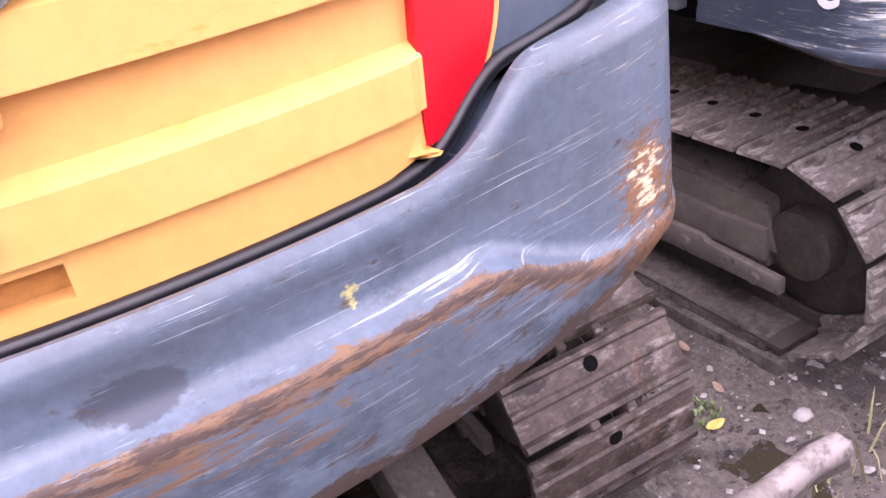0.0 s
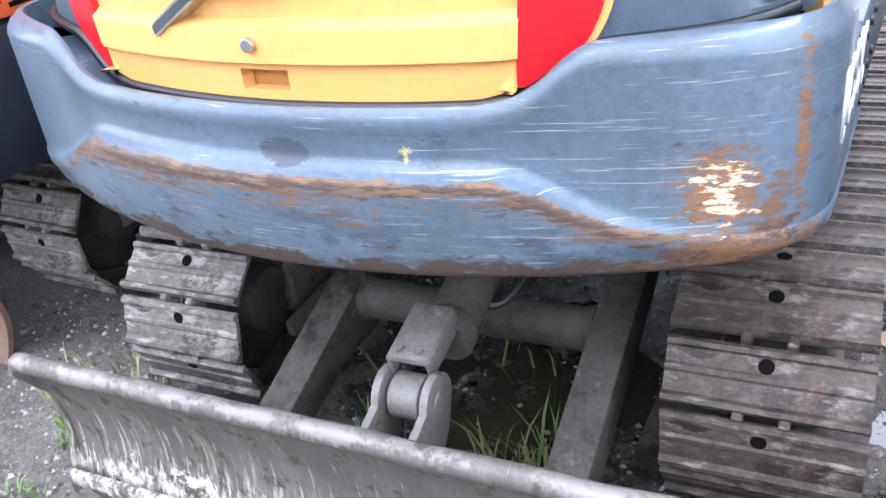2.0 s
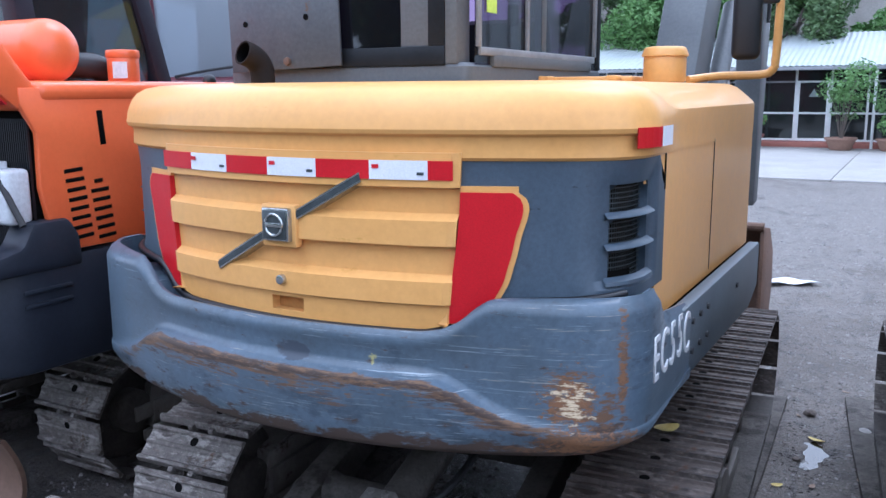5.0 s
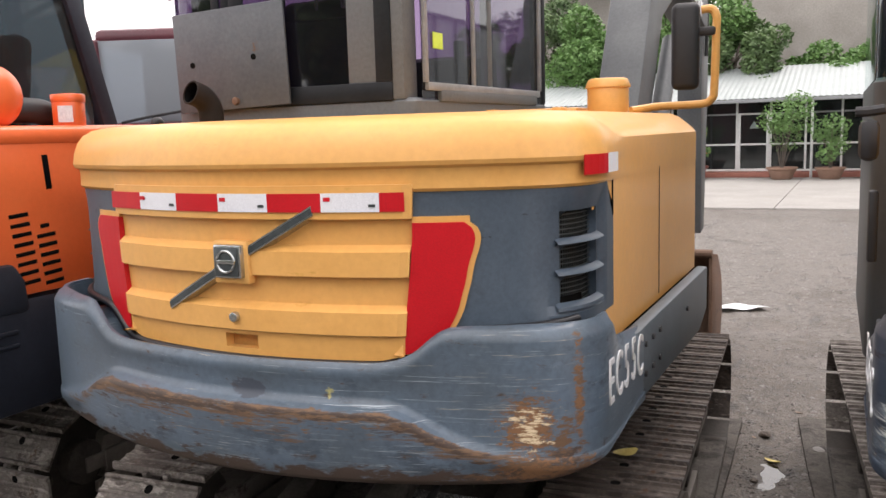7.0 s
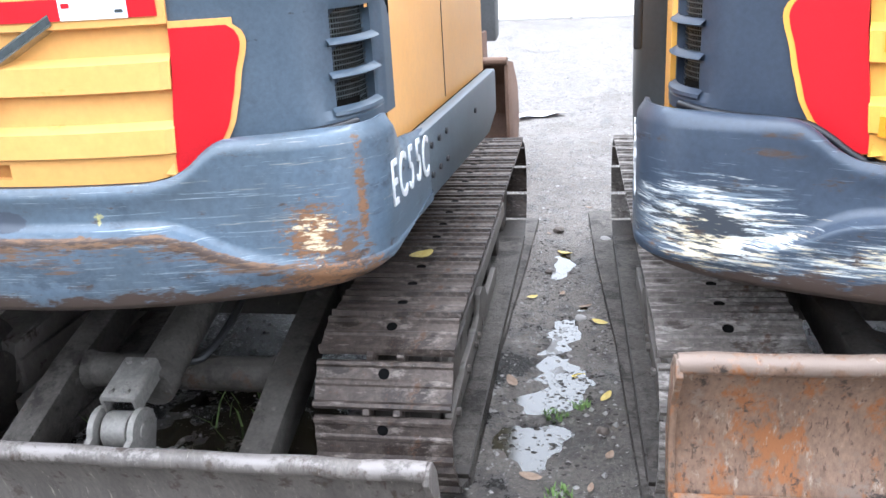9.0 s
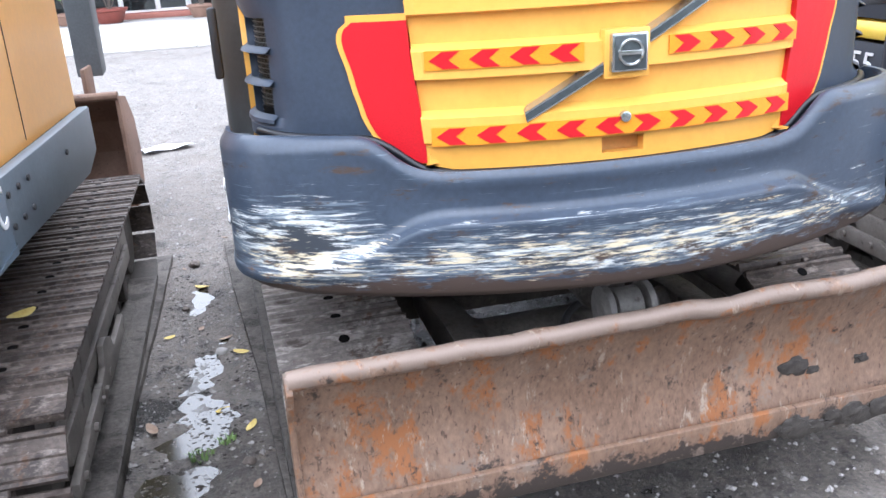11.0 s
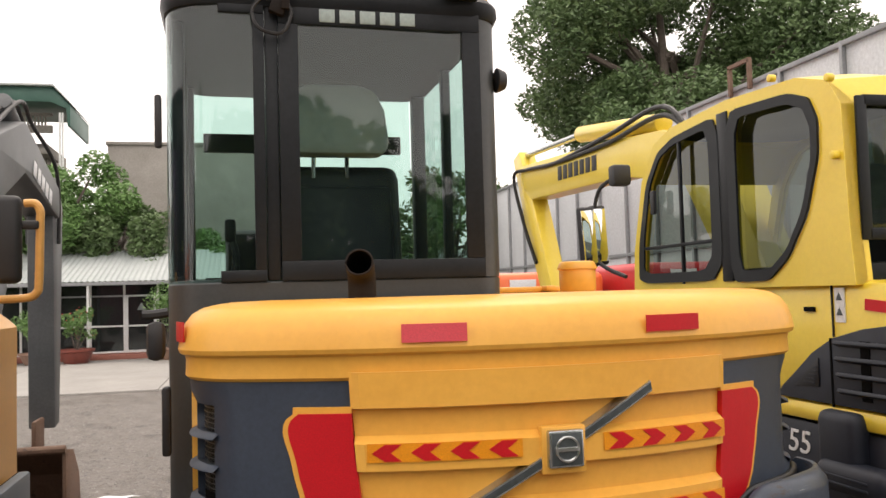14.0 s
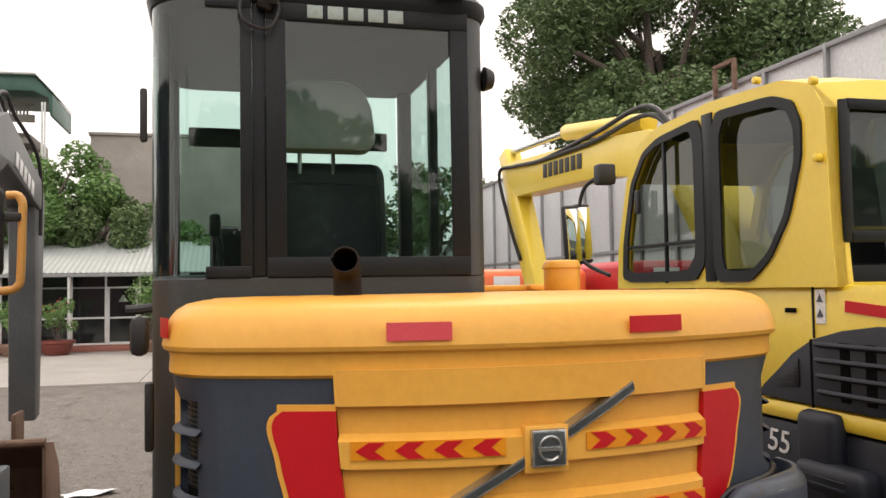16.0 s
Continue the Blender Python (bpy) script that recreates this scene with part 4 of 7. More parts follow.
def badge(door):
    bm = bmesh.new()
    a, b = Vector((-0.245, 1.264)), Vector((0.252, 1.530))
    for f0, f1 in ((0.0, 0.40), (0.59, 1.0)):
        d = 0.017
        p0, p1 = a.lerp(b, f0), a.lerp(b, f1)
        rows = []
        for i in range(9):
            c = p0.lerp(p1, i / 8)
            rows.append([bm.verts.new(on_panel(c.x - 0.004, c.y + d, -0.016)), bm.verts.new(on_panel(c.x, c.y + d * 0.72, 0.017)), bm.verts.new(on_panel(c.x + 0.004, c.y - d * 0.72, 0.017)), bm.verts.new(on_panel(c.x + 0.008, c.y - d, -0.016))])
        for u, v in zip(rows, rows[1:]):
            for j in range(3):
                bm.faces.new((u[j], v[j], v[j + 1], u[j + 1]))
        bm.faces.new(rows[0])
        bm.faces.new(rows[-1][::-1])
    bar = part("diagonal_bar", bm, CHROME, door, "slanting dark metal trim bar")
    bm = bmesh.new()
    rows = []
    for i in range(9):
        c = a.lerp(b, i / 8)
        rows.append([bm.verts.new(on_panel(c.x, c.y + 0.0075, 0.0185)), bm.verts.new(on_panel(c.x + 0.003, c.y - 0.0075, 0.0185))])
    for u, v in zip(rows, rows[1:]):
        bm.faces.new((u[0], v[0], v[1], u[1]))
    solid(part("bar_inlay", bm, BADGE, bar), 0.004)
    plate = bmesh.new()
    s0, z0, h = 0.002, 1.398, 0.040
    m = Matrix.Translation(on_panel(s0, z0, 0.020))
    box(plate, (0, 0, 0), (0.088, 0.034, 0.088), bevel=0.004)
    bmesh.ops.transform(plate, matrix=m, verts=plate.verts)
    em = part("emblem_plate", plate, CHROME, door, "square metal maker's plate with a ring")
    g = bmesh.new()
    box(g, (0, -0.0185, 0), (0.076, 0.004, 0.076), bevel=0.001)
    bmesh.ops.transform(g, matrix=m, verts=g.verts)
    part("emblem_field", g, BADGE, em)
    g = bmesh.new()
    tube(g, [(0.028 * math.cos(t), -0.022, 0.028 * math.sin(t)) for t in frange(0, 2 * math.pi, 0.25)], 0.004, 6, 1)
    bmesh.ops.transform(g, matrix=m, verts=g.verts)
    part("emblem_ring", g, CHROME, em)
    g = bmesh.new()
    box(g, (0, -0.023, 0), (0.058, 0.004, 0.011), bevel=0.001)
    bmesh.ops.transform(g, matrix=m, verts=g.verts)
    part("emblem_bar", g, CHROME, em)
    g = bmesh.new()
    box(g, (0.0, 0.014, -0.004), (0.112, 0.030, 0.112), bevel=0.004)
    bmesh.ops.transform(g, matrix=m, verts=g.verts)
    part("emblem_mount", g, door.data.materials[0], door)


REF_OUT = [(1.165, 0.500), (1.172, 0.530), (1.188, 0.560), (1.22, 0.598), (1.28, 0.630), (1.37, 0.652), (1.455, 0.676), (1.478, 0.677), (1.490, 0.668), (1.496, 0.648)]
REF_IN = [(1.165, 0.486), (1.496, 0.515)]


def reflector(root, k, yellow):
    for grow, off, material, name in ((0.015, -0.003, yellow, "reflector_rim"), (0.0, 0.001, RED, "reflector")):
        bm = bmesh.new()
        prev = None
        zs = [1.165 + 0.331 * (i / 24) for i in range(25)]
        if grow:
            zs = [1.165 - 0.003] + zs + [1.496 + grow]
        for z in zs:
            zc = min(max(z, 1.165), 1.496)
            a = lerp_table(REF_IN, zc)
            b = sum(lerp_table(REF_OUT, min(max(zc + q, 1.165), 1.496)) for q in (-0.024, -0.016, -0.008, 0, 0.008, 0.016, 0.024)) / 7 + grow
            if zc > 1.465:
                b = min(b, lerp_table(REF_OUT, zc) + grow)
            row = [bm.verts.new(on_panel(k * (a + (b - a) * i / 4), z, off)) for i in range(5)]
            if prev:
                for i in range(4):
                    bm.faces.new((prev[i], prev[i + 1], row[i + 1], row[i]))
            prev = row
        ob = solid(part(name, bm, material, root, "red reflective panel in a yellow rim" if name == "reflector" else "", smooth=False), 0.02)


SLOTS = [(1.437, 1.510), (1.358, 1.426), (1.272, 1.347)]


def corner_panel(root, k, end, material):
    bm = bmesh.new()
    s_slot = (0.930, min(1.165, end - 0.04))
    ss = sorted(set(frange(0.515, s_slot[0], 0.02) + [s_slot[0], s_slot[1]] + frange(s_slot[0], s_slot[1], 0.03) + frange(s_slot[1], end, 0.012)))
    zz = sorted(set([1.20, 1.25] + [z for a in SLOTS for z in a] + [1.56, 1.588]))

    def zmap(s):
        top = 1.584 - lerp_table([(end - 0.09, 0.0), (end, 0.075)], s)
        return [min(z, top) if z > 1.51 else curve_table(SEAM, min(s, 1.05)) - 0.012 if z == 1.20 else z for z in zz]
    o2 = bmesh.new()
    sheet(o2, [k * s for s in ss], lambda s: zmap(abs(s)), lambda s, z: -0.010 - lerp_table([(0.80, 0.0), (0.93, 0.016), (s_slot[1] + 0.01, 0.016), (s_slot[1] + 0.05, 0.0)], abs(s)) * (1.255 < z < 1.53),
          lambda s, z: s_slot[0] < abs(s) < s_slot[1] and any(a < z < b for a, b in SLOTS), on_panel)
    ob = solid(part("corner_panel", o2, material, root, "dark slate corner panel with three grille slots", angle=25), 0.025)
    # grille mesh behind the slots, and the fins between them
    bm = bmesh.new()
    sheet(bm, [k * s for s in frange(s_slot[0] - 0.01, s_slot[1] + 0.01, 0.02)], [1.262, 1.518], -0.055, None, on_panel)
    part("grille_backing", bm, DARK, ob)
    bm = bmesh.new()
    for i, s in enumerate(frange(s_slot[0], s_slot[1], 0.0125)):
        sheet(bm, [k * (s - 0.0016), k * (s + 0.0016)], [1.268, 1.514], -0.046, None, on_panel)
    for z in frange(1.273, 1.512, 0.0125):
        sheet(bm, [k * s for s in frange(s_slot[0], s_slot[1], 0.03)], [z - 0.0014, z + 0.0014], -0.044, None, on_panel)
    part("grille_mesh", bm, BADGE, ob)
    for z0, z1 in ((1.347, 1.358), (1.426, 1.437), (1.256, 1.272)):
        bm = bmesh.new()
        prev = None
        for s in frange(s_slot[0] - 0.02, s_slot[1] + 0.012, 0.016):
            bulge = 0.004 * lerp_table([(s_slot[0] - 0.055, 0.0), (s_slot[0] - 0.01, 1.0), (s_slot[1], 1.0), (s_slot[1] + 0.03, 0.2)], s)
            rise = 0.006 * lerp_table([(s_slot[0] - 0.055, 1.0), (s_slot[0], 0.0)], s)
            cur = [bm.verts.new(on_panel(k * s, z1 + 0.006 - rise, -0.026)), bm.verts.new(on_panel(k * s, z1 - 0.004 - rise * 0.5, -0.012 + bulge)), bm.verts.new(on_panel(k * s, z0 + 0.003, -0.010 + bulge)), bm.verts.new(on_panel(k * s, z0 - 0.003, -0.026))]
            if prev:
                for j in range(3):
                    bm.faces.new((prev[j], cur[j], cur[j + 1], prev[j + 1]))
            prev = cur
        part("grille_fin", bm, material, ob, angle=40)
    return ob


def hood(root, yellow, left=-1.46, right=2.62):
    bm = bmesh.new()
    prof = [(-0.05, 1.572), (-0.006, 1.572), (0.002, 1.580), (0.000, 1.618), (0.003, 1.630), (0.016, 1.637), (0.020, 1.648), (0.014, 1.682), (0.002, 1.712), (-0.016, 1.736), (-0.045, 1.752), (-0.09, 1.761), (-0.16, 1.765), (-0.24, 1.766)]
    # along the sides: a plain upright face with a broad chamfer above it
    flank = [(-0.05, 1.572), (-0.010, 1.572), (-0.010, 1.582), (-0.010, 1.618), (-0.010, 1.630), (-0.010, 1.642), (-0.010, 1.656), (-0.010, 1.672), (-0.011, 1.686), (-0.020, 1.698), (-0.045, 1.720), (-0.080, 1.748), (-0.115, 1.763), (-0.24, 1.766)]
    cols = []
    ss = sorted(set(frange(left, -S_COR, 0.08) + frange(-S_COR, -S_ARC, 0.03) + frange(-S_ARC, S_ARC, 0.06) + frange(S_ARC, S_COR, 0.03) + frange(S_COR, right, 0.1)))
    for s in ss:
        f = lerp_table([(1.12, 0), (1.40, 1)], abs(s))
        cols.append([bm.verts.new(on_panel(s, z + (fz - z) * f, o + (fo - o) * f)) for (o, z), (fo, fz) in zip(prof, flank)])
    for a, b in zip(cols, cols[1:]):
        for j in range(len(prof) - 1):
            bm.faces.new((a[j], b[j], b[j + 1], a[j + 1]))
    ring = [c[-1] for c in cols]
    f = [bm.verts.new((0.15, ring[-1].co.y, 1.766)), bm.verts.new((0.15, ring[0].co.y, 1.766))]
    bm.faces.new(ring + f)
    bm.faces.new([cols[-1][j] for j in range(len(prof))] + [bm.verts.new((0.62, ring[-1].co.y, 1.575))])
    return part("hood", bm, yellow, root, "smooth yellow engine hood with a creased edge", angle=26)


def cab(root, plated=False):
    """Cab over the machine's left half: posts, roof, tinted panes, seat and levers."""
    x0, x1, y0, y1, zb, zt = -0.95, 0.14, -0.80, 0.62 if plated else 0.46, 1.775, 2.735
    r = 0.16
    bm = bmesh.new()

    def rounded(grow, z):
        pts = []
        for cx, cy, a0, rr in ((x1 - (0.06 if plated else 0.10), y0 + (0.06 if plated else 0.10), -90, 0.06 if plated else 0.10), (x1 - 0.10, y1 - 0.10, 0, 0.10), (x0 + 0.14, y1 - 0.14, 90, 0.14), (x0 + r, y0 + r, 180, r)):
            for i in range(7):
                t = radians(a0 + 90 * i / 6)
                pts.append((cx + (rr + grow) * math.cos(t), cy + (rr + grow) * math.sin(t), z))
        return pts

    def ring_body(levels):
        o = bmesh.new()
        rings = [[o.verts.new(p) for p in rounded(g, z)] for g, z in levels]
        n = len(rings[0])
        for u, v in zip(rings, rings[1:]):
            for j in range(n):
                o.faces.new((u[j], u[(j + 1) % n], v[(j + 1) % n], v[j]))
        o.faces.new(rings[0][::-1])
        o.faces.new(rings[-1])
        return o
    body = part("cab", ring_body([(0, 1.0), (0.0, zb + 0.045), (-0.012, zb + 0.058), (-0.05, zb + 0.060)]), CABGREY if plated else CABCHAR, root, "grey excavator cab with tinted windows")
    roof = part("cab_roof", ring_body([(-0.03, zt - 0.045), (0.006, zt - 0.04), (0.018, zt - 0.015), (0.016, zt + 0.012), (-0.005, zt + 0.035), (-0.10, zt + 0.055), (-0.30, zt + 0.062)]), CABDARK, body, "dark rounded cab roof")
    z0, z1 = zb + 0.05, zt - 0.03
    posts = [((0.105, y0 + 0.035), (0.07, 0.085), CABDARK), ((-0.622, y0 + 0.012), (0.045, 0.028), CABDARK), ((x0 + 0.035, y0 + 0.22), (0.04, 0.09), CABDARK),
             ((x0 + 0.03, y1 - 0.15), (0.05, 0.05), CABDARK), ((x0 + 0.025, -0.05), (0.035, 0.07), CABDARK), ((x1 - 0.03, y1 - 0.10), (0.06, 0.06), CABDARK)]
    if plated:
        posts[0] = ((0.0, y0 + 0.05), (0.22, 0.10), CABGREY)
    else:
        # broad rounded corner pillar of painted sheet
        posts = posts[1:]
        rc = 0.10
        line = [(0.062, y0 - 0.004), (0.062, y0)] + [(x1 - rc + rc * math.cos(t), y0 + rc + rc * math.sin(t)) for t in frange(-math.pi / 2, 0, 0.16)] + [(x1, y0 + 0.24), (x1 - 0.03, y0 + 0.24)]
        inner = [(x1 - 0.03, y0 + rc), (x1 - rc, y0 + 0.03), (0.062, y0 + 0.03)]
        bm = bmesh.new()
        prism(bm, line + inner, z0, z1, "z")
        part("corner_pillar", bm, CABCHAR, body, "broad rounded grey corner pillar")
    for (px, py), (sx, sy), m in posts:
        bm = bmesh.new()
        box(bm, (px, py, (z0 + z1) / 2), (sx, sy, z1 - z0), bevel=0.012)
        part("cab_post", bm, m, body)
    # side pillar on the right, half way
    bm = bmesh.new()
    box(bm, (x1 - 0.02, -0.12, (z0 + z1) / 2), (0.035, 0.05, z1 - z0), bevel=0.008)
    box(bm, (x1 - 0.005, -0.10, z0 + 0.02), (0.03, 1.0, 0.05), bevel=0.008)
    part("cab_post", bm, CABGREY if plated else CABDARK, body)
    # dark pane borders at the back
    def pane_frame(xa, xb, za, zc, y, w, sides=(0, 1), name="pane_border"):
        o = bmesh.new()
        for c, s in (((xa + xb) / 2, za + w / 2), (xb - xa, w)), (((xa + xb) / 2, zc - w / 2), (xb - xa, w)):
            box(o, (c[0], y, c[1]), (s[0], 0.012, s[1]), bevel=0.003)
        for xx in [(xa + w / 2, xb - w / 2)[i] for i in sides]:
            box(o, (xx, y, (za + zc) / 2), (w, 0.012, zc - za - 2 * w), bevel=0.003)
        return part(name, o, CABDARK, body)
    pane_frame(-0.60, 0.066, z0, z1, y0 - 0.001, 0.062)
    pane_frame(x0 + 0.165, -0.645, z0, z1, y0 - 0.001, 0.035, (1,))
    # panes: back, curved corner, sides, front
    g = GLASS_P if plated else GLASS
    def pane(pts, name="pane", m=None):
        o = bmesh.new()
        lo = [o.verts.new((x, y, z0)) for x, y in pts]
        hi = [o.verts.new((x, y, z1)) for x, y in pts]
        for i in range(len(pts) - 1):
            o.faces.new((lo[i], lo[i + 1], hi[i + 1], hi[i]))
        ob = part(name, o, m or g, body)
        ob.visible_shadow = False
        return ob
    corner = [(x0 + r + r * math.cos(t), y0 + r + r * math.sin(t)) for t in frange(math.pi, 1.5 * math.pi, 0.12)]
    pane([(x0 + 0.004, 0.0)] + [(a, b + 0.004) for a, b in corner] + [(0.07, y0 + 0.006)], "rear_pane")
    pane([(x0 + 0.004, 0.0), (x0 + 0.004, y1 - 0.15)], "door_pane")
    pane([(x1 - 0.006, y0 + 0.08), (x1 - 0.006, y1 - 0.10)], "side_pane")
    pane([(x0 + 0.05, y1 - 0.01), (x1 - 0.05, y1 - 0.01)], "windscreen")
    # seat
    bm = bmesh.new()
    box(bm, (-0.40, -0.40, 1.97), (0.52, 0.13, 0.56), (-8, 0, 0), 0.05, 3)
    box(bm, (-0.40, -0.15, 1.66), (0.48, 0.46, 0.14), (3, 0, 0), 0.045, 3)
    seat = part("operator_seat", bm, CABDARK, body, "dark operator seat with a grey headrest")
    bm = bmesh.new()
    prism(bm, [(-0.59, 2.31), (-0.565, 2.275), (-0.215, 2.275), (-0.19, 2.31), (-0.205, 2.44), (-0.24, 2.51), (-0.30, 2.53), (-0.47, 2.53), (-0.53, 2.51), (-0.57, 2.44)], -0.51, -0.41, "y", 0.028)
    part("headrest", bm, SEAT, seat)
    for x in (-0.46, -0.34):
        part("headrest_pin", cyl(bmesh.new(), (x, -0.44, 2.2), (x, -0.45, 2.32), 0.008, seg=8), CHROME, seat)
    for x in (-0.74, -0.07):
        bm = bmesh.new()
        box(bm, (x, -0.1, 1.80), (0.12, 0.40, 0.10), bevel=0.02)
        tube(bm, [(x, 0.02, 1.84), (x + 0.01, 0.04, 1.95), (x - 0.01, 0.06, 2.02)], 0.016, 8, 3)
        box(bm, (x - 0.01, 0.06, 2.05), (0.045, 0.05, 0.10), bevel=0.016)
        part("control_lever", bm, CABDARK, body)
    for zz, tt in ((2.40 if plated else 2.475, 0.035 if plated else 0.085), (1.84, 0.06)):
        bm = bmesh.new()
        box(bm, (-0.41, y1 - 0.03, zz), (0.90, 0.024, tt), bevel=0.006)
        part("windscreen_bar", bm, CABDARK, body)
    for x in (x0 + 0.03, x1 - 0.05):
        bm = bmesh.new()
        box(bm, (x, y0 + 0.10, zt + 0.055), (0.075, 0.04, 0.035), bevel=0.006)
        part("roof_bracket", bm, YEL_B, roof)
    bm = bmesh.new()
    box(bm, (-0.42, y1 - 0.16, 1.90), (0.70, 0.10, 0.34), (10, 0, 0), 0.04)
    part("dashboard", bm, CABDARK, body)
    bm = bmesh.new()
    box(bm, (-0.40, -0.47, 1.95), (0.44, 0.04, 0.44), (-8, 0, 0), 0.02)
    part("seat_shell", bm, CABDARK, seat)
    if plated:
        bm = bmesh.new()
        box(bm, (-0.585, y0 - 0.03, 2.0), (0.50, 0.012, 0.36), (0, -2, 0), 0.004)
        plate = part("steel_plate", bm, PLATE, body, "grey steel plate bolted over the rear window")
        for x, z in ((-0.755, 1.985), (-0.475, 2.0)):
            part("bolt_hole", cyl(bmesh.new(), (x, y0 - 0.038, z), (x, y0 - 0.034, z), 0.011, seg=12), DARK, plate)
        for x, z in ((-0.66, 1.845), (-0.56, 1.848)):
            part("plate_bolt", cyl(bmesh.new(), (x, y0 - 0.052, z), (x, y0 - 0.034, z), 0.015, seg=6, bevel=0.003), BUCKET, plate)
        for x, z in ((0.065, 1.99),):
            bm = bmesh.new()
            box(bm, (x1 - 0.001, -0.60, 2.03), (0.003, 0.075, 0.055))
            part("sticker", bm, LIME, body)
        # pale worn frame round the side window
        for c, sz in (((x1 + 0.002, -0.13, 1.872), (0.016, 1.14, 0.028)), ((x1 + 0.002, -0.705, 2.28), (0.016, 0.022, 0.79)), ((x1 + 0.002, 0.45, 2.28), (0.016, 0.022, 0.79)), ((x1 + 0.002, -0.30, 2.28), (0.014, 0.020, 0.79))):
            bm = bmesh.new()
            box(bm, c, sz, bevel=0.004)
            part("window_frame", bm, FRAME_W, body)
    else:
        # work lamp, broken beacon bracket and cable on the roof's rear edge
        bm = bmesh.new()
        prism(bm, [(y0 - 0.10, zt + 0.015), (y0 - 0.115, zt + 0.085), (y0 - 0.03, zt + 0.115), (y0 + 0.03, zt + 0.05), (y0 + 0.02, zt + 0.01)], -0.062, 0.062, "x", 0.012)
        lamp = part("work_lamp", bm, CABDARK, roof, "black work lamp with a yellowed lens")
        lamp.matrix_basis = pose(0.0, 0, 0.0)
        bm = bmesh.new()
        box(bm, (0, y0 - 0.112, zt + 0.05), (0.10, 0.006, 0.055), (12, 0, 0), 0.002)
        part("lamp_lens", bm, LAMP_L, lamp)
        bm = bmesh.new()
        box(bm, (-0.575, y0 - 0.035, zt + 0.005), (0.026, 0.02, 0.125), (0, 4, 0), 0.004)
        box(bm, (-0.60, y0 - 0.02, zt - 0.045), (0.05, 0.03, 0.05), (0, 20, 0), 0.006)
        part("lamp_bracket", bm, EXH, roof, "rusty bent lamp bracket")
        bm = bmesh.new()
        tube(bm, [(-0.70, y0 + 0.06, zt + 0.05), (-0.68, y0 - 0.01, zt + 0.11), (-0.64, y0 - 0.03, zt + 0.07), (-0.63, y0 - 0.03, zt - 0.03)], 0.006, 6, 5)
        tube(bm, [(-0.63, y0 - 0.03, zt - 0.0), (-0.68, y0 - 0.03, zt - 0.06), (-0.66, y0 - 0.035, zt - 0.12), (-0.59, y0 - 0.03, zt - 0.13), (-0.56, y0 - 0.03, zt - 0.06), (-0.60, y0 - 0.03, zt)], 0.006, 6, 5)
        tube(bm, [(-0.06, y0 + 0.05, zt + 0.05), (-0.05, y0 + 0.0, zt + 0.11), (0.0, y0 - 0.01, zt + 0.10)], 0.005, 6, 5)
        part("cable", bm, HOSE, roof)
        # maker's word above the rear pane, as plain pale blocks
        for i in range(5):
            bm = bmesh.new()
            box(bm, (-0.445 + i * 0.066, y0 - 0.009, zt - 0.062), (0.05, 0.004, 0.042), bevel=0.001)
            part("pale_marking", bm, PALEMARK, body)
    bm = bmesh.new()
    box(bm, (x0 - 0.022, y0 + 0.10, 2.34), (0.022, 0.03, 0.17), bevel=0.008)
    part("door_hinge", bm, BLACK, body)
    bm = cyl(bmesh.new(), (x1, y0 + 0.06, 2.50), (x1 + 0.035, y0 + 0.06, 2.50), 0.045, 0.03, seg=18, bevel=0.006)
    part("air_vent_cap", bm, BLACK, body)
    return body


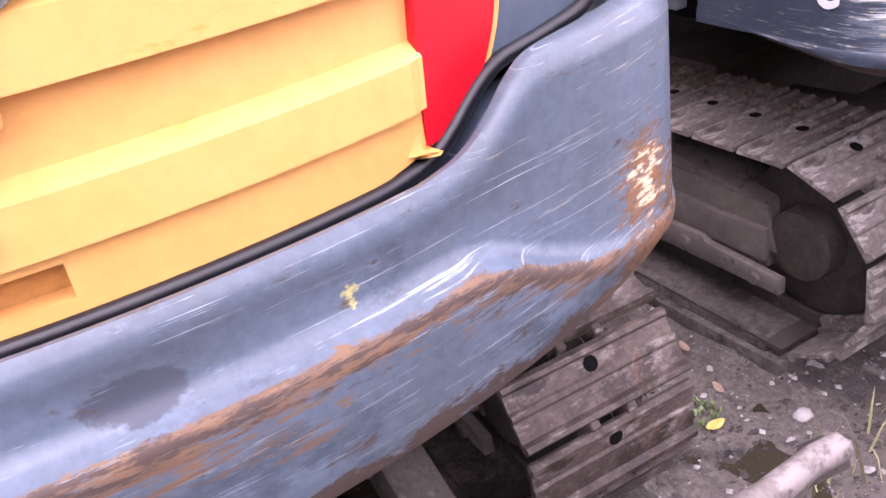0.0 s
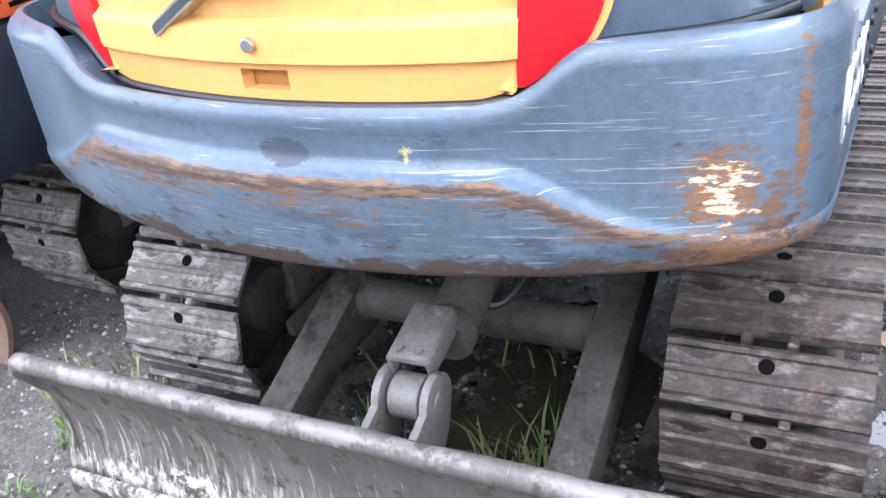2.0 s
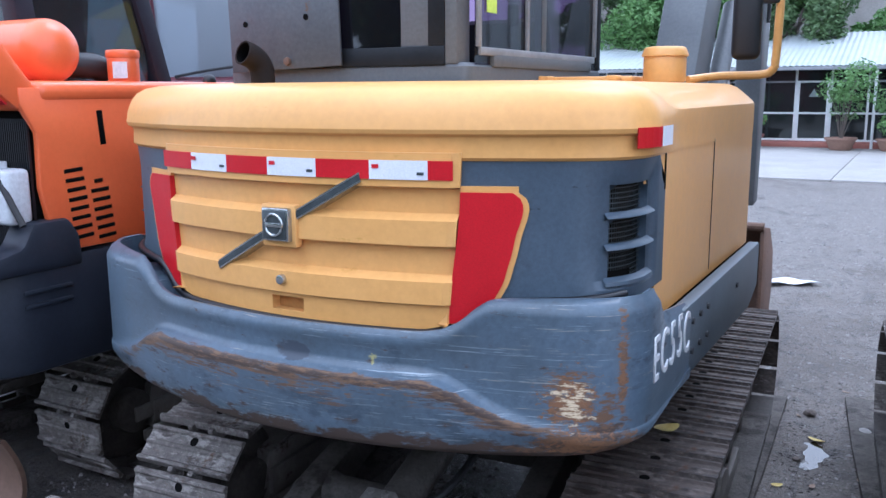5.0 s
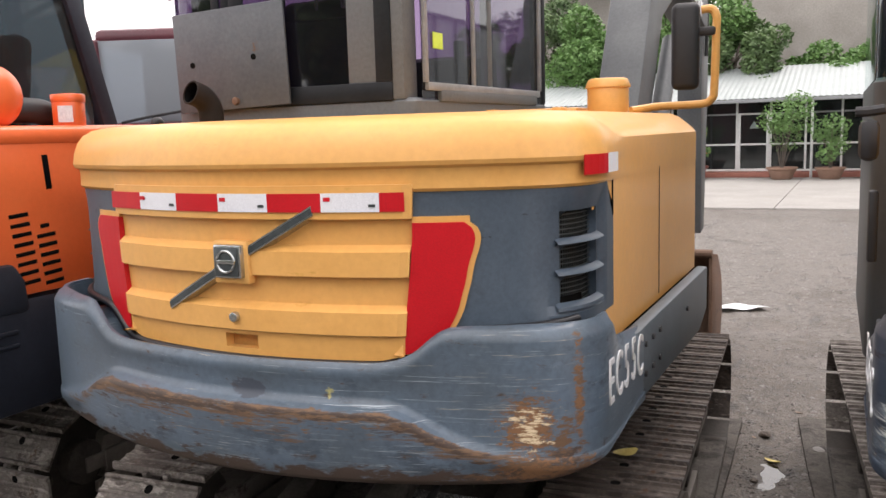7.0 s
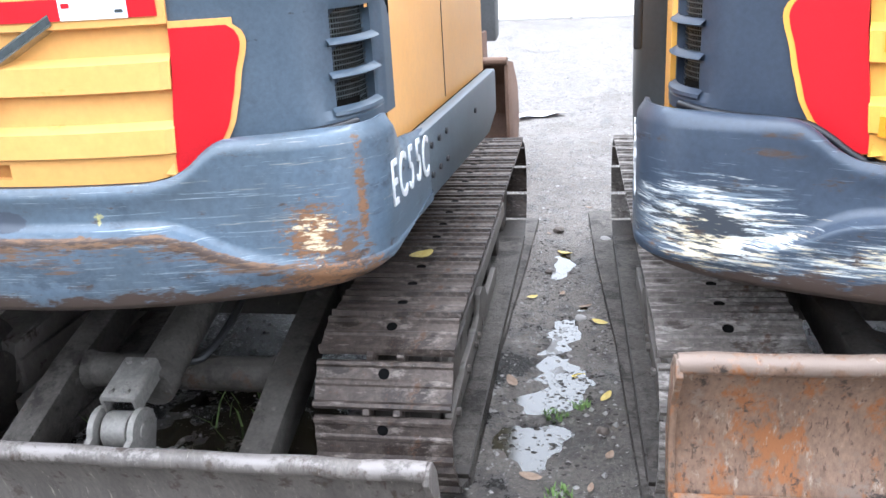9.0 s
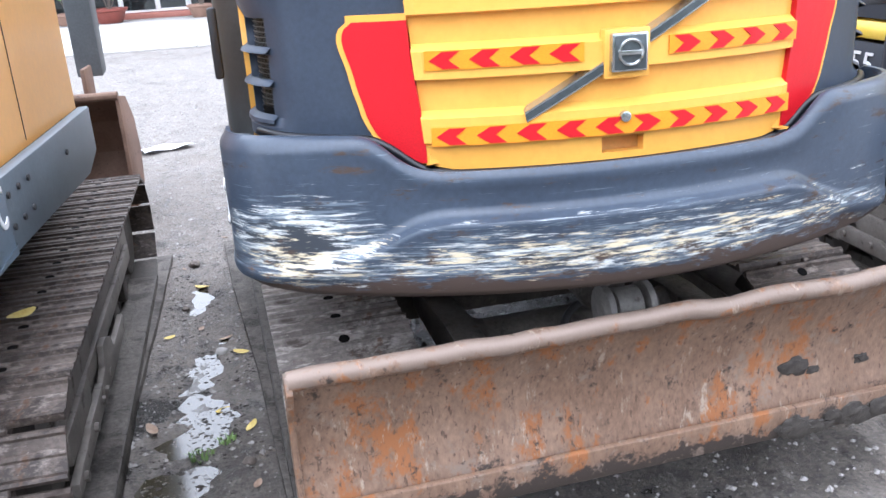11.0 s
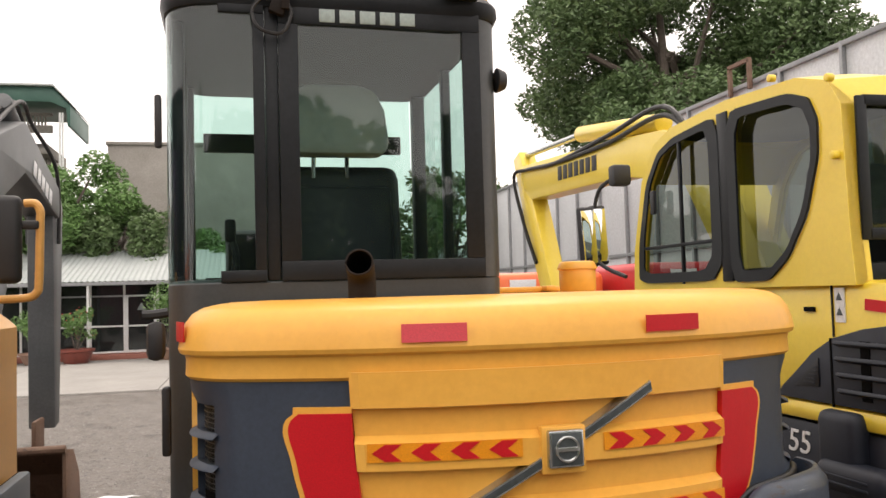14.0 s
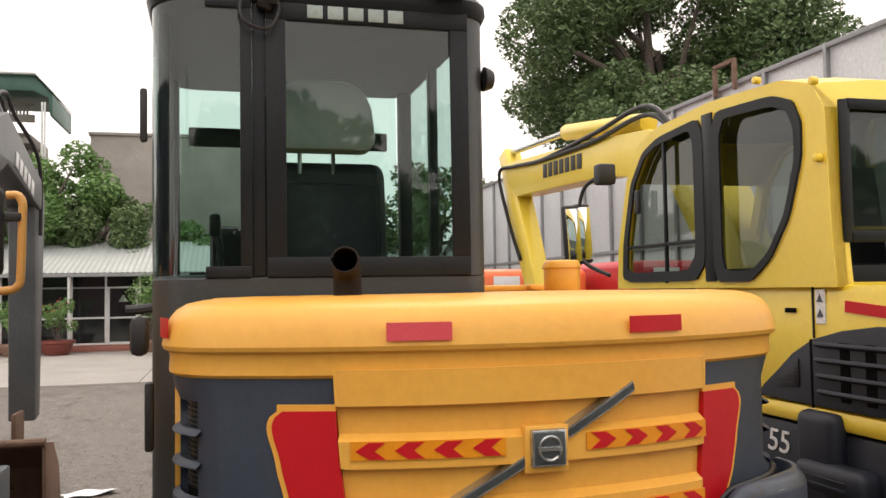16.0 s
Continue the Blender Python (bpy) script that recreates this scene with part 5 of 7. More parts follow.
def excavator(label, m, slew, blade_y, blade_z, blade_h, yellow, slate, cwm, blade_mat, plated, phase, cw_shift=0.0):
    root = thing("excavator", label, "excavator", m, "excavators")
    cw = counterweight(root, cwm)
    cw.location.x = cw_shift
    # rubber seal between counterweight and panels, and near-black fill painting the shade behind them
    bm = tube(bmesh.new(), [on_tail(s, curve_table(SEAM, abs(s)) + 0.003, -0.056) for s in frange(-0.98, 0.98, 0.02)], 0.011, 12, 1)
    part("rubber_seal", bm, SEAL, root, angle=60)
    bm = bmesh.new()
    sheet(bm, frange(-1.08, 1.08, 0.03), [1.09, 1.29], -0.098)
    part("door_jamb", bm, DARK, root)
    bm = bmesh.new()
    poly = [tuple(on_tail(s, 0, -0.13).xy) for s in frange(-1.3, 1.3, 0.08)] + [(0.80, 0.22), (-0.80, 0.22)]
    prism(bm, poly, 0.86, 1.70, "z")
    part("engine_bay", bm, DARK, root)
    door = rear_door(root, yellow)
    badge(door)
    for k in (-1, 1):
        reflector(root, k, yellow)
    corner_panel(root, 1, 1.285, slate)
    corner_panel(root, -1, 1.19, slate)
    hood(root, yellow)
    # side panels
    bm = bmesh.new()
    sheet(bm, frange(1.21, 1.3, 0.03) + frange(1.4, 2.62, 0.1), [1.12, 1.35, 1.580], -0.0115, None, on_panel)
    side = solid(part("side_panel", bm, yellow, root, "plain yellow side panel"), 0.03)
    bm = bmesh.new()
    sheet(bm, frange(1.14, 1.26, 0.03), [1.50, 1.580], -0.030, None, on_panel)
    part("panel_flange", bm, yellow, side)
    bm = bmesh.new()
    box(bm, (W_SIDE + INSET - 0.0105, -1.02, 1.54), (0.003, 0.011, 0.13), bevel=0.001)
    part("finger_slot", bm, DARK, side)
    bm = bmesh.new()
    box(bm, (W_SIDE + INSET - 0.0105, -0.40, 1.36), (0.002, 0.004, 0.44))
    part("panel_joint", bm, SEAL, side)
    bm = bmesh.new()
    sheet(bm, frange(-1.165, -1.46, 0.03), [1.12, 1.35, 1.580], -0.0115, None, on_panel)
    solid(part("side_panel", bm, yellow, root, "plain yellow side panel"), 0.03)
    # near-black block behind the side panel, shade put into its colour
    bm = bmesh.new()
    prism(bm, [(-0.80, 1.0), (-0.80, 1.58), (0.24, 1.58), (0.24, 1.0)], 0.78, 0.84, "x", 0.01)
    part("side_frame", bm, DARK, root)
    # skirt along the right side, and the lettering block
    bm = bmesh.new()
    prism(bm, [(-0.97, 0.92), (-0.97, 1.133), (0.27, 1.133), (0.27, 0.955), (0.10, 0.90)], W_SIDE - 0.05, W_SIDE - 0.006, "x", 0.008)
    skirt = part("side_skirt", bm, SKIRT, root)
    for yy in (-0.88, -0.78, -0.68, -0.2):
        for zz in (1.08, 0.99) if yy < -0.6 else (1.05,):
            part("skirt_bolt", cyl(bmesh.new(), (W_SIDE - 0.008, yy, zz), (W_SIDE + 0.001, yy, zz), 0.010, seg=10), BLACK, skirt)
    bm = bmesh.new()
    prism(bm, [(-0.80, 0.92), (-0.80, 1.133), (0.50, 1.133), (0.50, 0.92)], -W_SIDE + 0.01, -W_SIDE + 0.05, "x", 0.008)
    part("side_skirt", bm, SKIRT, root)
    for k in (1, -1):
        for i, ch in enumerate("EC55C"):
            s = 1.055 + 0.079 * i if k > 0 else -1.055 - 0.079 * (4 - i)
            p, nrm = cw_station(s + 0.034 * k)
            xa = Vector((-nrm.y, nrm.x, 0))
            mm = Matrix.Identity(4)
            mm.col[0][:3], mm.col[1][:3], mm.col[2][:3] = xa, Vector((0, 0, 1)), nrm
            mm.translation = p + nrm * 0.001 + Vector((0, 0, 1.072 if i < 4 else 1.06))
            letters(ch, 0.172, WHITE_P, mm, cw, "letter", 0.002, 0.60)
    # exhaust
    bm = bmesh.new()
    run = [(-0.405, -1.16, 1.74), (-0.405, -1.16, 1.798), (-0.408, -1.170, 1.828), (-0.414, -1.195, 1.850), (-0.422, -1.228, 1.862)]
    tube(bm, run, 0.039, 20, 4)
    bm.faces.ensure_lookup_table()
    bm.faces.remove(bm.faces[-1])
    ex = part("exhaust_pipe", bm, EXH, root, "sooty bent exhaust stub")
    bm = bmesh.new()
    tube(bm, run[1:], 0.034, 20, 4)
    bm.faces.ensure_lookup_table()
    bm.faces.remove(bm.faces[-1])
    part("exhaust_bore", bm, DARK, ex)
    bm = bmesh.new()
    rim = Matrix.Translation(run[-1]) @ (Vector(run[-1]) - Vector(run[-2])).to_track_quat("Z", "Y").to_matrix().to_4x4()
    tube(bm, [rim @ Vector((0.0365 * math.cos(t), 0.0365 * math.sin(t), 0)) for t in frange(0, 2 * math.pi, 0.3)], 0.0032, 6, 1)
    part("exhaust_rim", bm, EXH, ex)
    cab(root, plated)
    # filler caps, rail and mirror on the right deck
    bm = cyl(bmesh.new(), (0.64, -0.22, 1.766), (0.64, -0.22, 1.86), 0.075, seg=22, bevel=0.006)
    cyl(bm, (0.64, -0.22, 1.855), (0.64, -0.22, 1.89), 0.085, 0.07, seg=22, bevel=0.008)
    part("filler_cap", bm, yellow, root)
    bm = bmesh.new()
    box(bm, (0.36, -0.1, 1.778), (0.36, 0.36, 0.024), bevel=0.008)
    for x in (0.22, 0.48):
        box(bm, (x, -0.30, 1.782), (0.04, 0.06, 0.02), bevel=0.004)
    part("deck_plate", bm, yellow, root)
    if plated:
        bm = bmesh.new()
        tube(bm, [(0.60, 0.30, 1.78), (0.70, 0.40, 1.795), (0.86, 0.46, 1.80), (0.905, 0.46, 1.82), (0.915, 0.46, 1.87), (0.92, 0.46, 2.10), (0.92, 0.46, 2.16), (0.90, 0.46, 2.19), (0.86, 0.46, 2.19)], 0.017, 10, 4)
        rail = part("hand_rail", bm, yellow, root, "bent yellow hand rail")
        bm = bmesh.new()
        box(bm, (0.80, 0.43, 2.04), (0.115, 0.06, 0.36), (0, 0, 8), 0.028, 3)
        box(bm, (0.88, 0.45, 2.10), (0.08, 0.04, 0.035), bevel=0.008)
        mir = part("side_mirror", bm, BLACK, rail)
        bm = bmesh.new()
        box(bm, (0.804, 0.463, 2.04), (0.085, 0.004, 0.31), (0, 0, 8), 0.001)
        part("mirror_glass", bm, MIRROR, mir)
    # left rear rail stub and lamp
    bm = bmesh.new()
    tube(bm, [(-0.93, -0.98, 1.74), (-0.97, -0.98, 1.735), (-1.0, -0.98, 1.735)], 0.014, 8, 3)
    box(bm, (-0.965, -0.96, 1.66), (0.05, 0.07, 0.11), bevel=0.02)
    part("rear_side_mirror", bm, BLACK, root)
    bm = bmesh.new()
    box(bm, (-0.945, -0.86, 1.42), (0.025, 0.05, 0.20), bevel=0.008)
    part("door_latch", bm, BLACK, root)
    # lower frame
    um = Matrix.Rotation(slew, 4, "Z")
    bm = cyl(bmesh.new(), (0, 0, 0.60), (0, 0, 0.90), 0.42, seg=36, bevel=0.01)
    box(bm, (0, 0.1, 0.88), (1.5, 2.0, 0.06), bevel=0.01)
    part("slew_ring", bm, FRAME, root).matrix_basis = um
    bm = bmesh.new()
    prism(bm, [(-0.60, 0.36), (-0.50, 0.62), (0.55, 0.62), (0.62, 0.36)], -0.58, 0.58, "x", 0.02)
    part("centre_frame", bm, FRAME, root).matrix_basis = um
    for k in (-1, 1):
        make_track(root, k * 0.76, k, slew, phase=phase + 0.3 * (k < 0), dry=k < 0)
    make_blade(root, slew, blade_y, blade_z, blade_h, blade_mat)
    blade_linkage(root, slew, blade_y, blade_z)
    return root, door


SLEW_A, SLEW_B = radians(3.4), radians(3.75)
exc_a, door_a = excavator("worn yellow compact excavator, rusty blue counterweight, steel plate on cab", pose(0, 0, 0), SLEW_A, -1.66, 0.012, 0.45, YEL_A, SLATE_A, CW_A, BLADE_A, True, 0.35)
exc_b, door_b = excavator("yellow compact excavator with scraped navy counterweight and red chevrons", pose(2.438, 0.187, 0, 0, 0, 1.30), SLEW_B, -1.62, 0.30, 0.44, YEL_B, SLATE_B, CW_B, BLADE_B, False, 0.1, -0.020)

# ---- tapes and chevrons on the two tails ----
def tape(root, s0, s1, z0, z1, material, off=0.004, label="strip of reflective tape"):
    return decal([(s0, z0), (s1, z0), (s1, z1), (s0, z1)], material, root, off, "tape", label)


bounds = [-0.512, -0.352, -0.190, -0.034, 0.125, 0.280, 0.436, 0.500]
for i, (a, b) in enumerate(zip(bounds, bounds[1:])):
    strip = tape(exc_a, a, b, 1.526, 1.573, WHITE_T if i % 2 else RED, 0.0165)
    if i % 2:
        # small unreadable print at both ends of the white pieces
        decal([(a + 0.008, 1.553), (a + 0.026, 1.553), (a + 0.026, 1.563), (a + 0.008, 1.563)], RED, strip, 0.0185, "print_mark")
        decal([(b - 0.028, 1.538), (b - 0.010, 1.538), (b - 0.010, 1.545), (b - 0.028, 1.545)], BADGE, strip, 0.0185, "print_mark")
tape(exc_a, 0.985, 1.115, 1.600, 1.650, RED, 0.022)
tape(exc_a, 1.115, 1.215, 1.600, 1.650, WHITE_T, 0.022)
tape(exc_b, -0.388, -0.231, 1.660, 1.703, PINK, 0.026)
tape(exc_b, 0.241, 0.410, 1.664, 1.705, RED, 0.026)
tape(exc_b, -1.10, -1.005, 1.668, 1.718, RED, 0.024)


def chevrons(root, s0, s1, zc, n, way):
    strip = tape(root, s0, s1, zc - 0.022, zc + 0.022, ORANGE_T, 0.0165, "amber tape with red chevrons")
    step = (s1 - s0) / n
    for i in range(n):
        c = s0 + (i + 0.5) * step
        d = -1 if (way < 0 or (way == 0 and i < n / 2 - 0.4)) else 1
        tip, tail = c + d * 0.036, c - d * 0.036
        for up in (1, -1):
            q = [(tip, zc), (c + d * 0.004, zc + up * 0.0195), (tail, zc + up * 0.0195), (c - d * 0.010, zc)]
            decal(q, RED, strip, 0.0185, "chevron")


chevrons(exc_b, -0.477, -0.102, 1.405, 4, -1)
chevrons(exc_b, 0.112, 0.500, 1.405, 4, 1)
chevrons(exc_b, -0.470, 0.490, 1.229, 10, 0)

# ---- boom, arm and bucket of the first excavator ----
def digging_arm(root, x, boom, arm, bucket_at, paint, hose=True, mark=True):
    bm = bmesh.new()
    prism(bm, boom, x - 0.11, x + 0.11, "x", 0.015)
    b = part("boom", bm, paint, root)
    bm = bmesh.new()
    prism(bm, arm, x - 0.085, x + 0.085, "x", 0.012)
    part("dipper_arm", bm, paint, root)
    p = [Vector((x, y, z)) for y, z in boom]
    top = max(p, key=lambda v: v.z)
    bm = cyl(bmesh.new(), top + Vector((0, -0.1, 0.10)), Vector((x, arm[0][0] - 0.55, arm[0][1] + 0.16)), 0.055, seg=16, bevel=0.006)
    part("arm_cylinder", bm, paint, root)
    bm = cyl(bmesh.new(), Vector((x, arm[0][0] - 0.55, arm[0][1] + 0.16)), Vector((x, arm[0][0] - 0.02, arm[0][1] + 0.06)), 0.028, seg=14)
    part("cylinder_rod", bm, CHROME, root)
    for dx in (-0.14, 0.14):
        bm = cyl(bmesh.new(), (x + dx, boom[0][0] + 0.35, 1.25), (x + dx, (boom[0][0] + top.y) / 2 + 0.25, (1.2 + top.z) / 2 + 0.15), 0.05, seg=16, bevel=0.006)
        part("boom_cylinder", bm, paint, root)
    for dx in (-0.05, 0.0, 0.05):
        bm = bmesh.new()
        tube(bm, [top + Vector((dx, -0.6, -0.2)), top + Vector((dx, 0.1, 0.14)), Vector((x + dx, (top.y + arm[0][0]) / 2, (top.z + arm[0][1]) / 2 + 0.17)), Vector((x + dx * 2, arm[0][0] + 0.06, arm[0][1] + 0.05)), Vector((x + dx * 2, arm[0][0] + 0.12, arm[0][1] - 0.45))], 0.013, 8, 6)
        part("hydraulic_hose", bm, HOSE, root)
    return b


def bucket(root, x, y, z, w, m=BUCKET):
    """Digging bucket, its mouth towards -y, standing at y, z."""
    prof = [(y + 0.02, z + 0.06), (y + 0.22, z + 0.03), (y + 0.42, z + 0.14), (y + 0.50, z + 0.36), (y + 0.44, z + 0.60), (y + 0.25, z + 0.78), (y + 0.0, z + 0.82)]
    bm = bmesh.new()
    rows = [[bm.verts.new((xx, a, b)) for a, b in prof] for xx in (x - w / 2, x + w / 2)]
    for i in range(len(prof) - 1):
        bm.faces.new((rows[0][i], rows[1][i], rows[1][i + 1], rows[0][i + 1]))
    bk = solid(part("bucket", bm, m, root, "brown rusty digging bucket"), 0.02)
    for k in (-1, 1):
        bm = bmesh.new()
        prism(bm, prof, x + k * w / 2 - 0.012, x + k * w / 2 + 0.012, "x", 0.003)
        part("side_plate", bm, m, bk)
    bm = bmesh.new()
    tube(bm, [(x - w / 2 - 0.01, y, z + 0.82), (x + w / 2 + 0.01, y, z + 0.82)], 0.028, 10, 1)
    part("bucket_lip", bm, m, bk)
    for i in range(4):
        bm = bmesh.new()
        box(bm, (x - w / 2 + 0.06 + i * (w - 0.12) / 3, y - 0.03, z + 0.03), (0.06, 0.16, 0.05), (-14, 0, 0), 0.012)
        part("bucket_tooth", bm, m, bk)
    for k in (-0.1, 0.1):
        bm = bmesh.new()
        box(bm, (x + k, y + 0.16, z + 0.90), (0.03, 0.24, 0.20), bevel=0.01)
        part("bucket_bracket", bm, m, bk)
    return bk


boom_a = digging_arm(exc_a, 0.38, [(0.55, 1.15), (0.85, 1.15), (1.50, 2.30), (2.10, 2.55), (3.02, 2.36), (3.08, 2.56), (2.1, 2.86), (1.35, 2.62)],
                     [(2.92, 2.64), (3.12, 2.66), (3.26, 2.45), (3.12, 0.95), (2.98, 0.93), (2.95, 2.20)], None, BOOM_A)
bucket(exc_a, 0.30, 2.62, 0.02, 0.58)
for i in range(5):
    bm = bmesh.new()
    box(bm, (0.494, 2.30 + i * 0.105, 2.60 - 0.029 * i), (0.004, 0.075, 0.10), (-15, 0, 0), 0.001)
    part("pale_marking", bm, WHITE_P, boom_a)

# ---- lemon yellow excavator beside the second one ----
def rounded_plan(x0, x1, y0, y1, r_rear, r_front=0.06):
    pts = []
    for cx, cy, a0, r in ((x1 - r_rear, y0 + r_rear, -90, r_rear), (x1 - r_front, y1 - r_front, 0, r_front), (x0 + r_front, y1 - r_front, 90, r_front), (x0 + r_rear, y0 + r_rear, 180, r_rear)):
        for i in range(9):
            t = radians(a0 + 90 * i / 8)
            pts.append((cx + r * math.cos(t), cy + r * math.sin(t)))
    return pts


def lemon_excavator():
    root = thing("excavator", "lemon yellow compact excavator with black grille and dark cab glass", "excavator", pose(5.20, 0.0, 0, 0, 0, 0), "excavators")
    L = -0.95
    bm = bmesh.new()
    prism(bm, rounded_plan(L, 0.95, -1.45, 1.0, 0.45), 0.72, 1.145, "z", 0.04)
    cw = part("counterweight", bm, DK_BLUE, root, "black counterweight with a moulded bumper")
    bm = bmesh.new()
    prism(bm, rounded_plan(L - 0.012, 0.96, -1.46, 1.0, 0.45), 1.145, 1.235, "z", 0.03)
    part("trim_band", bm, YEL_C, root)
    bm = bmesh.new()
    prism(bm, rounded_plan(L + 0.01, 0.94, -1.40, 1.0, 0.45), 1.235, 1.78, "z", 0.05)
    part("engine_cover", bm, YEL_C, root, "lemon yellow engine cover")
    # black grille field with curved top edge
    top = [(0.36, 1.24), (0.30, 1.30), (0.20, 1.37), (0.08, 1.46), (-0.06, 1.53), (-0.25, 1.575), (-0.45, 1.60), (-0.75, 1.60), (-0.95, 1.57)]
    bm = bmesh.new()
    prism(bm, top + [(-0.95, 1.24)], L - 0.012, L + 0.02, "x", 0.006)
    g = part("side_grille", bm, DK_BLUE, root, "black slatted side grille")
    bm = bmesh.new()
    box(bm, (L - 0.012, -0.055, 1.38), (0.006, 0.012, 0.30))
    part("grille_joint", bm, DARK, g)
    for i in range(4):
        z = 1.305 + i * 0.068
        bm = bmesh.new()
        box(bm, (L - 0.020, -0.48 + 0.03 * i, z), (0.035, 0.74 - 0.05 * i, 0.018), (0, 25, 0), 0.005)
        part("grille_slat", bm, DK_BLUE, g)
    for y in (-0.27, -0.42, -0.57):
        bm = bmesh.new()
        box(bm, (L - 0.0135, y, 1.40), (0.005, 0.055, 0.25))
        part("grille_opening", bm, DARK, g)
    bm = bmesh.new()
    prism(bm, [(0.21, 1.30), (0.03, 1.31), (0.03, 1.44)], L - 0.018, L - 0.010, "x", 0.002)
    tri = part("triangular_vent", bm, SEAL, g)
    for i in range(5):
        bm = bmesh.new()
        box(bm, (L - 0.020, 0.095 - 0.012 * i, 1.325 + i * 0.018), (0.006, 0.075 - 0.013 * i, 0.006))
        part("vent_slat", bm, DK_BLUE, tri)
    # bumper block
    bm = bmesh.new()
    box(bm, (L - 0.03, -0.13, 1.08), (0.10, 0.25, 0.29), bevel=0.045, seg=3)
    box(bm, (L - 0.05, -0.24, 0.955), (0.13, 0.42, 0.13), bevel=0.045, seg=3)
    bump = part("corner_bumper", bm, DK_BLUE, cw, "scuffed black moulded bumper")
    for z in (0.935, 0.965):
        bm = bmesh.new()
        box(bm, (L - 0.116, -0.24, z), (0.008, 0.26, 0.012), bevel=0.003)
        part("bumper_rib", bm, DK_BLUE, bump)
    letters("55", 0.150, WHITE_P, Matrix.Translation((L - 0.004, 0.215, 1.035)) @ Matrix(((0, 0, -1, 0), (-1, 0, 0, 0), (0, 1, 0, 0), (0, 0, 0, 1))), cw, "numerals", 0.002, 1.15, 0.15, "white numerals on black")
    bm = bmesh.new()
    box(bm, (L + 0.004, 0.10, 1.655), (0.012, 0.075, 0.022), bevel=0.004)
    part("finger_slot", bm, DARK, root)
    bm = bmesh.new()
    box(bm, (L + 0.006, -0.055, 1.655), (0.010, 0.006, 0.24))
    part("panel_joint", bm, SEAL, root)
    bm = bmesh.new()
    box(bm, (L + 0.007, -0.105, 1.675), (0.007, 0.062, 0.15))
    lab = part("warning_label", bm, WHITE_P, root, "small pale warning label")
    for z in (1.71, 1.645):
        bm = bmesh.new()
        prism(bm, [(-0.125, z - 0.015), (-0.085, z - 0.015), (-0.105, z + 0.02)], L + 0.001, L + 0.003, "x")
        part("label_sign", bm, BADGE, lab)
    bm = bmesh.new()
    box(bm, (L + 0.007, -0.42, 1.665), (0.007, 0.32, 0.048), (5, 0, 0))
    part("tape", bm, RED, root, "strip of red tape")
    # cab
    x0, x1 = L + 0.015, 0.02
    side = [(1.86, 1.76), (1.84, 2.00), (1.70, 2.45), (1.52, 2.66), (1.30, 2.725), (0.7, 2.755), (0.1, 2.725), (-0.12, 2.66), (-0.20, 2.54), (-0.22, 1.98), (-0.24, 1.76)]
    win1 = [(1.76, 1.80), (1.74, 2.05), (1.62, 2.42), (1.45, 2.60), (1.25, 2.66), (0.76, 2.69), (0.76, 1.80)]
    win2 = [(0.68, 1.79), (0.68, 2.69), (0.15, 2.665), (0.0, 2.61), (-0.055, 2.50), (-0.05, 2.34), (0.05, 2.08), (0.20, 1.89), (0.36, 1.79)]
    def rounded_off(poly):
        for _ in range(2):
            poly = [(a[0] + (b[0] - a[0]) * q, a[1] + (b[1] - a[1]) * q) for a, b in zip(poly, poly[1:] + poly[:1]) for q in (0.11, 0.89)]
        return poly
    win1, win2 = rounded_off(win1), rounded_off(win2)

    def frame_side(x):
        o = bmesh.new()
        vs = []
        for poly in (side, win1, win2):
            loop = [o.verts.new((x, a, b)) for a, b in poly]
            vs.append([o.edges.new((loop[i], loop[(i + 1) % len(loop)])) for i in range(len(loop))])
        bmesh.ops.triangle_fill(o, use_beauty=True, edges=[e for v in vs for e in v])
        return o
    body = solid(part("cab", frame_side(x0), YEL_C, root, "rounded yellow cab with curved side windows", smooth=False), 0.06, 0.0)
    solid(part("cab_side", frame_side(x1), YEL_C, body, smooth=False), 0.06, 0.0)
    for poly in (win1, win2):
        o = bmesh.new()
        o.faces.new([o.verts.new((x0 + 0.012, a, b)) for a, b in poly])
        pn = part("pane", o, GLASS_D2, body)
        pn.visible_shadow = False
        cy, cz = sum(a for a, b in poly) / len(poly), sum(b for a, b in poly) / len(poly)
        inner = [(cy + (a - cy) * 0.83, cz + (b - cz) * 0.88) for a, b in poly]
        o = bmesh.new()
        n = len(poly)
        ov, iv = [o.verts.new((x0 - 0.032, a, b)) for a, b in poly], [o.verts.new((x0 - 0.032, a, b)) for a, b in inner]
        for i in range(n):
            o.faces.new((ov[i], ov[(i + 1) % n], iv[(i + 1) % n], iv[i]))
        solid(part("window_border", o, CABDARK, body, smooth=False), 0.012, 1.0)
        o = bmesh.new()
        o.faces.new([o.verts.new((x1, a, b)) for a, b in poly])
        part("pane", o, GLASS_D2, body).visible_shadow = False
    # roof and rear skin
    roofp = side[2:]
    o = bmesh.new()
    rows = []
    for i, (a, b) in enumerate(roofp):
        rows.append([o.verts.new((x0 - 0.025 + t * (x1 - x0 + 0.05), a, b + 0.035 * math.sin(math.pi * min(max(t, 0), 1)) * (b > 2.6))) for t in (0, 0.08, 0.3, 0.7, 0.92, 1)])
    for i, (u, v) in enumerate(zip(rows, rows[1:])):
        for j in range(5):
            if roofp[i][1] < 2.6 and roofp[i + 1][1] < 2.6 and 1 <= j <= 3 and i >= len(rows) - 3:
                continue
            o.faces.new((u[j], u[j + 1], v[j + 1], v[j]))
    solid(part("cab_roof", o, YEL_C, body), 0.03)
    o = bmesh.new()
